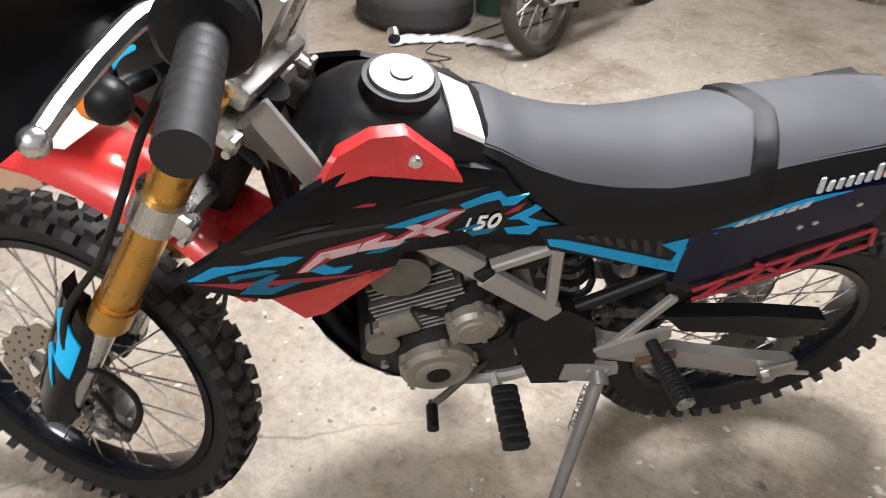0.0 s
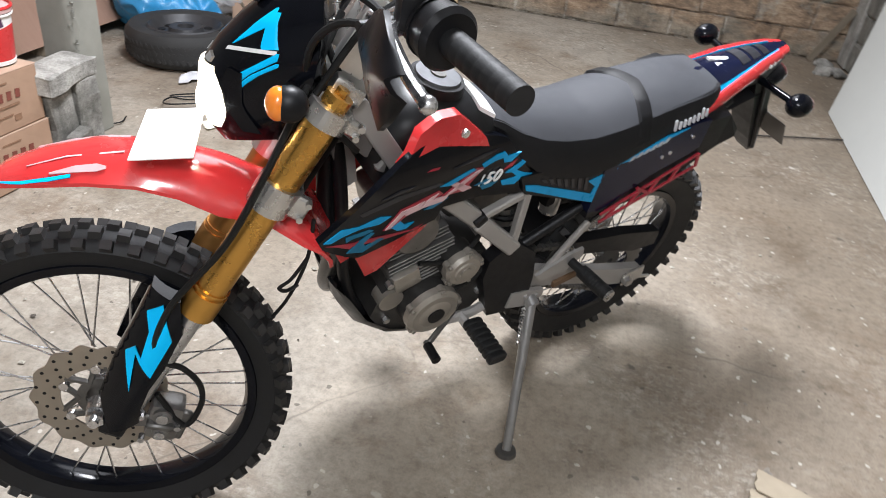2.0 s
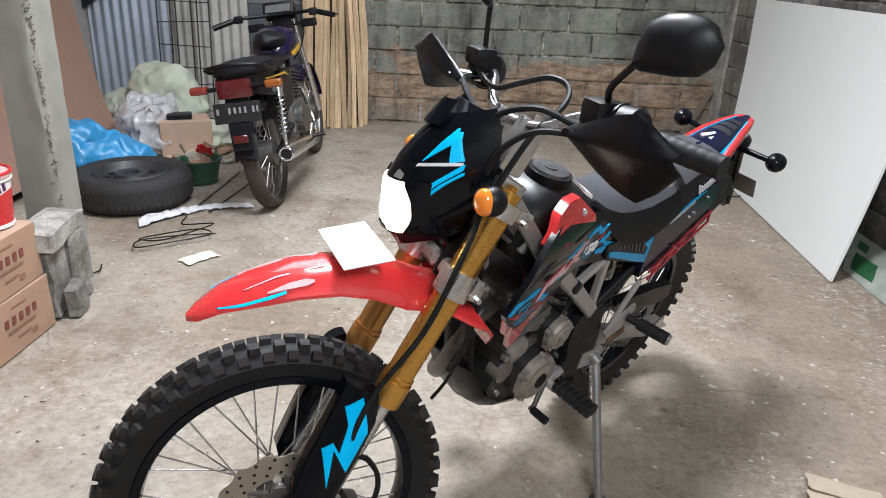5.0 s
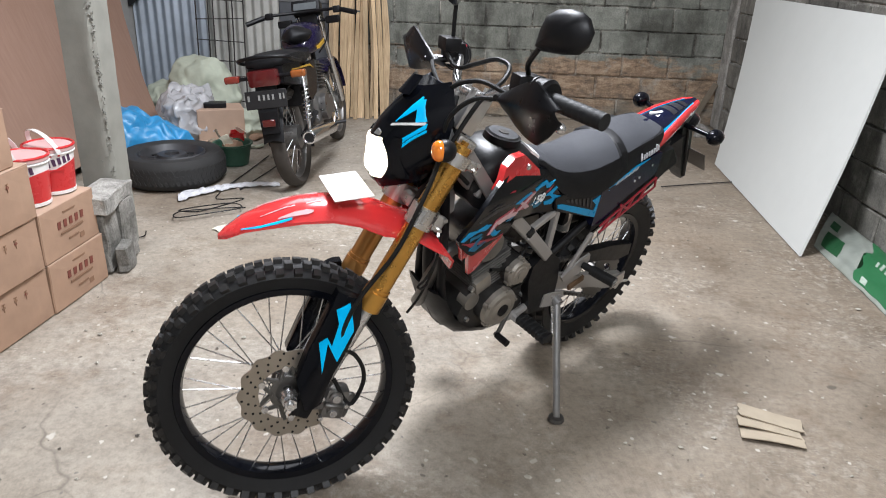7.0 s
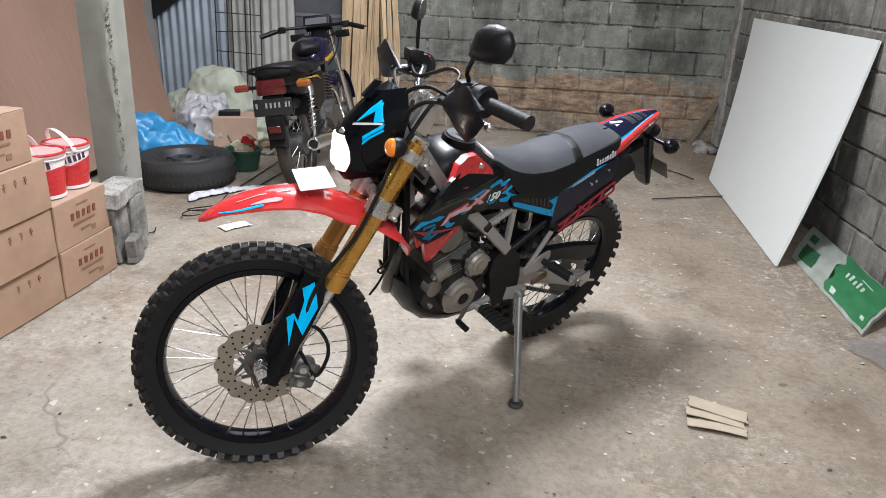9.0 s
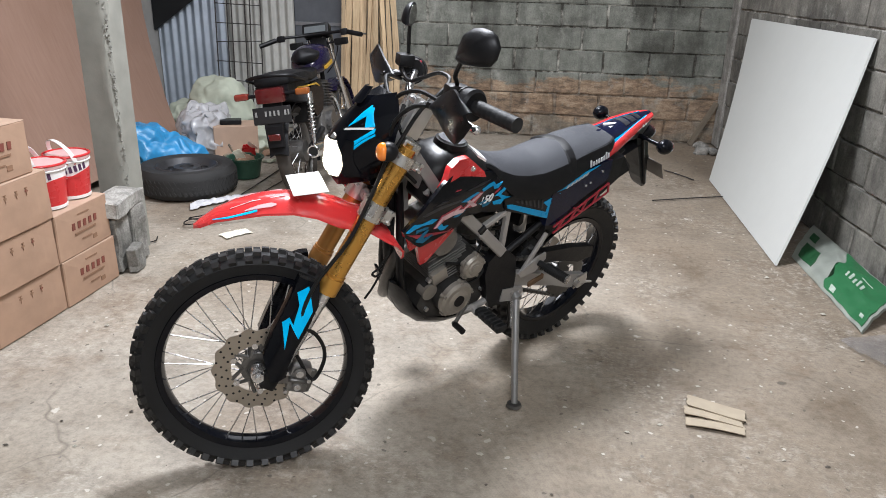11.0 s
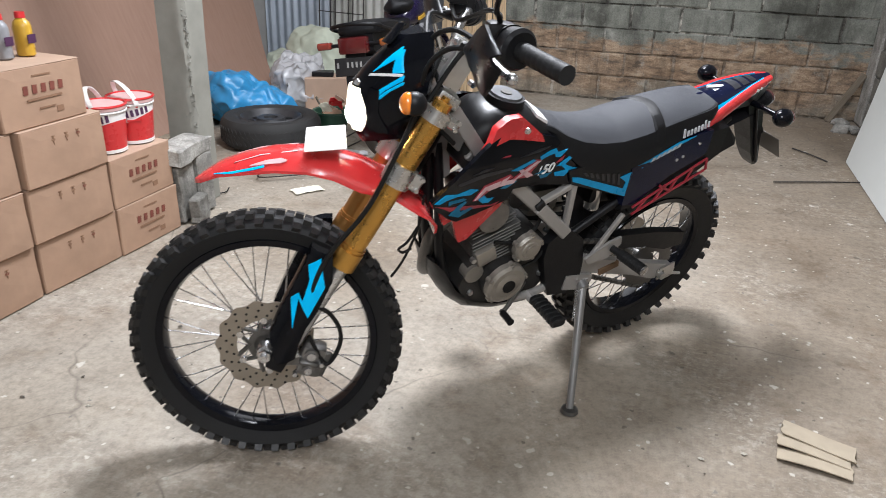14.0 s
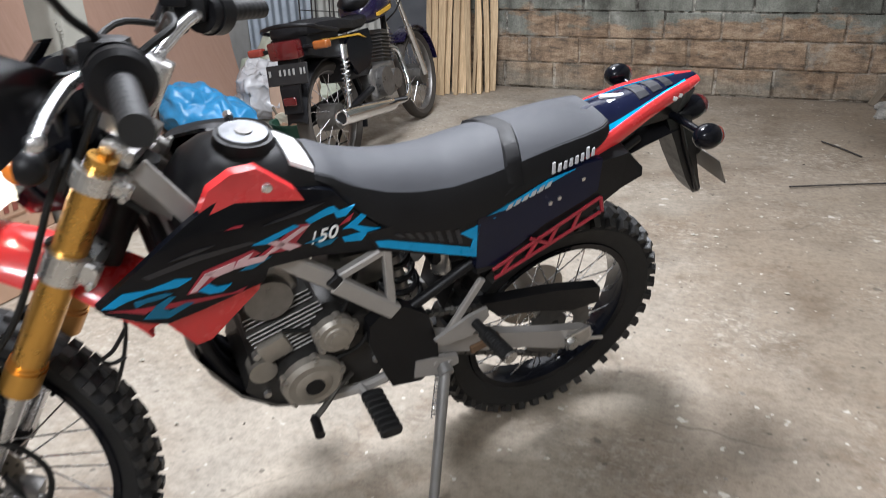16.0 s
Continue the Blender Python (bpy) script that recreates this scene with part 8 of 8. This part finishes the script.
box(bm, (0.56, 0.035, 0.1), (0.22, 0.115, 0.325), Matrix.Rotation(-0.06, 3, "Y"), 0.02, 2)
op("chain_case", bm, MATT, None, "black chain case", True)
bm = bmesh.new()
loft(bm, [[Vector((0.318 * math.cos(a) * f, y, 0.3 + 0.318 * math.sin(a) * f)) for f, y in ((1.0, -0.055), (1.0, 0.055), (0.96, 0.055), (0.96, -0.055))] for a in (radians(-25 + 95 * k / 9) for k in range(10))])
op("inner_mudguard", bm, MATT, None, "", True)
bm = bmesh.new()
tube(bm, [(0.46, -0.16, 0.27), (0.50, -0.24, 0.27)], 0.012, 8)
op("foot_peg", bm, MATT, None, "", True)
for pts in ([(0.9, -0.04, 0.95), (0.98, -0.12, 0.88), (0.9, -0.1, 0.76), (0.78, -0.07, 0.70)], [(0.88, 0.06, 0.97), (1.0, 0.1, 0.92), (0.98, 0.06, 0.78)]):
    bm = bmesh.new()
    tube(bm, pts, 0.005, 6)
    op("control_cable", bm, CABLE, None, "", True)
# frame, cockpit
bm = bmesh.new()
tube(bm, [(0.9, 0, 0.86), (0.86, 0, 0.6), (0.82, 0, 0.33), (0.6, 0, 0.26), (0.4, 0, 0.28)], 0.018, 10)
op("frame_tube", bm, MATT, None, "", True)
bm = bmesh.new()
tube(bm, [(0.72, 0.36, 0.94), (0.80, 0.25, 0.97), (0.86, 0.12, 0.97), (0.88, 0.05, 0.97), (0.88, -0.05, 0.97), (0.86, -0.12, 0.97), (0.80, -0.25, 0.97), (0.72, -0.36, 0.94)], 0.011, 10)
bar2 = op("handlebar", bm, MATT, None, "black handlebar", True)
for sgn in (1, -1):
    bm = bmesh.new()
    rod(bm, (0.775, sgn * 0.27, 0.964), (0.715, sgn * 0.375, 0.938), 0.017, n=14)
    op("grip", bm, MATT, bar2, "", True)
    bm = bmesh.new()
    box(bm, (0.045, 0.05, 0.045), (0.80, sgn * 0.235, 0.968), None, 0.01, 2)
    op("switch_pod", bm, MATT, bar2, "", True)
    bm = bmesh.new()
    rod(bm, (0.83, sgn * 0.22, 0.96), (0.80, sgn * 0.39, 0.935), 0.006, n=8)
    op("lever", bm, ALU_DARK, bar2, "", True)
    bm = bmesh.new()
    rod(bm, (0.93, sgn * 0.06, 0.90), (0.93, sgn * 0.14, 0.90), 0.01, n=8)
    box(bm, (0.05, 0.1, 0.05), (0.93, sgn * 0.17, 0.90), None, 0.012, 2)
    op("front_indicator", bm, MATT, None, "black front indicator", True)
bm = bmesh.new()
box(bm, (0.09, 0.2, 0.085), (0.93, 0, 0.99), Matrix.Rotation(0.5, 3, "Y"), 0.014, 2)
cluster = op("instrument_cluster", bm, MATT, None, "black instrument cluster", True)
bm = bmesh.new()
box(bm, (0.004, 0.16, 0.05), (0.882, 0, 1.006), Matrix.Rotation(-1.07 + 1.57, 3, "Y"), 0.001)
op("dial_glass", bm, bpy.data.materials["display_glass"], cluster, "grey dial glass")
bm = bmesh.new()
box(bm, (0.14, 0.17, 0.17), (1.0, 0, 0.9), None, 0.05, 3)
op("headlight_shell", bm, MATT, None, "", True)
bm = bmesh.new()
secs = []
for k in range(10):
    a = radians(10 + 120 * k / 9)
    secs.append([Vector((1.23 + 0.325 * math.cos(a), s * 0.05, 0.295 + 0.325 * math.sin(a))) for s in (-1, 0, 1)] + [Vector((1.23 + 0.317 * math.cos(a), s * 0.05, 0.295 + 0.317 * math.sin(a))) for s in (1, 0, -1)])
loft(bm, secs)
op("front_mudguard", bm, PURPLE, None, "purple front mudguard", True)
bm = bmesh.new()
inv2 = OLD.inverted()
f2 = OLD @ Vector((0.42, 0.26, 0))
f2.z = 0.004
rod(bm, (0.42, 0.1, 0.3), inv2 @ f2, 0.01, n=10)
op("side_stand", bm, MATT, None, "", True)

# ---------------------------------------------------------------- blocks of the walls


def block_mesh(seed, length, height=0.182):
    """One block face, proud of the mortar, its edges worn."""
    random.seed(seed)
    bm = bmesh.new()
    box(bm, (length - 0.016, 0.034, height), (0, 0, 0), None, 0.006)
    for v in bm.verts:
        v.co += Vector((random.uniform(-0.008, 0.008), random.uniform(-0.004, 0.004), random.uniform(-0.0065, 0.0065)))
    me = bpy.data.meshes.new("block")
    bm.to_mesh(me)
    bm.free()
    return me


LONG = [block_mesh(100 + k, 0.395) for k in range(6)]
HALF = [block_mesh(200 + k, 0.195) for k in range(3)]


def lay(wall, turn, fixed, lo, hi, courses, mats, seed):
    """Courses of blocks in half bond along a wall; fixed: the face's place."""
    random.seed(seed)
    for c in range(courses):
        x = lo + (0.0 if c % 2 else -0.2) + 0.02 * random.random()
        while x < hi - 0.05:
            a, b = x, min(x + 0.4, hi)
            x += 0.4
            if a < lo:
                a = lo
            short = b - a < 0.3
            src = random.choice(HALF if short else LONG)
            me = src
            mat = mats(c)
            key = me.name + "_" + mat.name
            if key not in bpy.data.meshes:
                me = src.copy()
                me.name = key
                me.materials.append(mat)
            me = bpy.data.meshes[key]
            ob = new("block", me)
            ob.parent = wall
            mid, z = (a + b) / 2, 0.106 + 0.196 * c
            jog = random.uniform(-0.004, 0.004)
            ob.location = (mid, fixed + jog, z) if turn == 0 else (fixed + jog, mid, z)
            ob.rotation_euler = (0, 0, radians(turn + random.uniform(-0.4, 0.4)))
            wide = (b - a) / (0.2 if short else 0.4)
            ob.scale = (max(0.5, wide), 1, 1)


lay(wall_back, 0, BACK + 0.014, -2.5, RIGHT, 9, lambda c: BLOCK, 41)
lay(wall_right, 90, RIGHT + 0.016, 0.4, BACK, 9, lambda c: BLOCK_SIDE, 42)
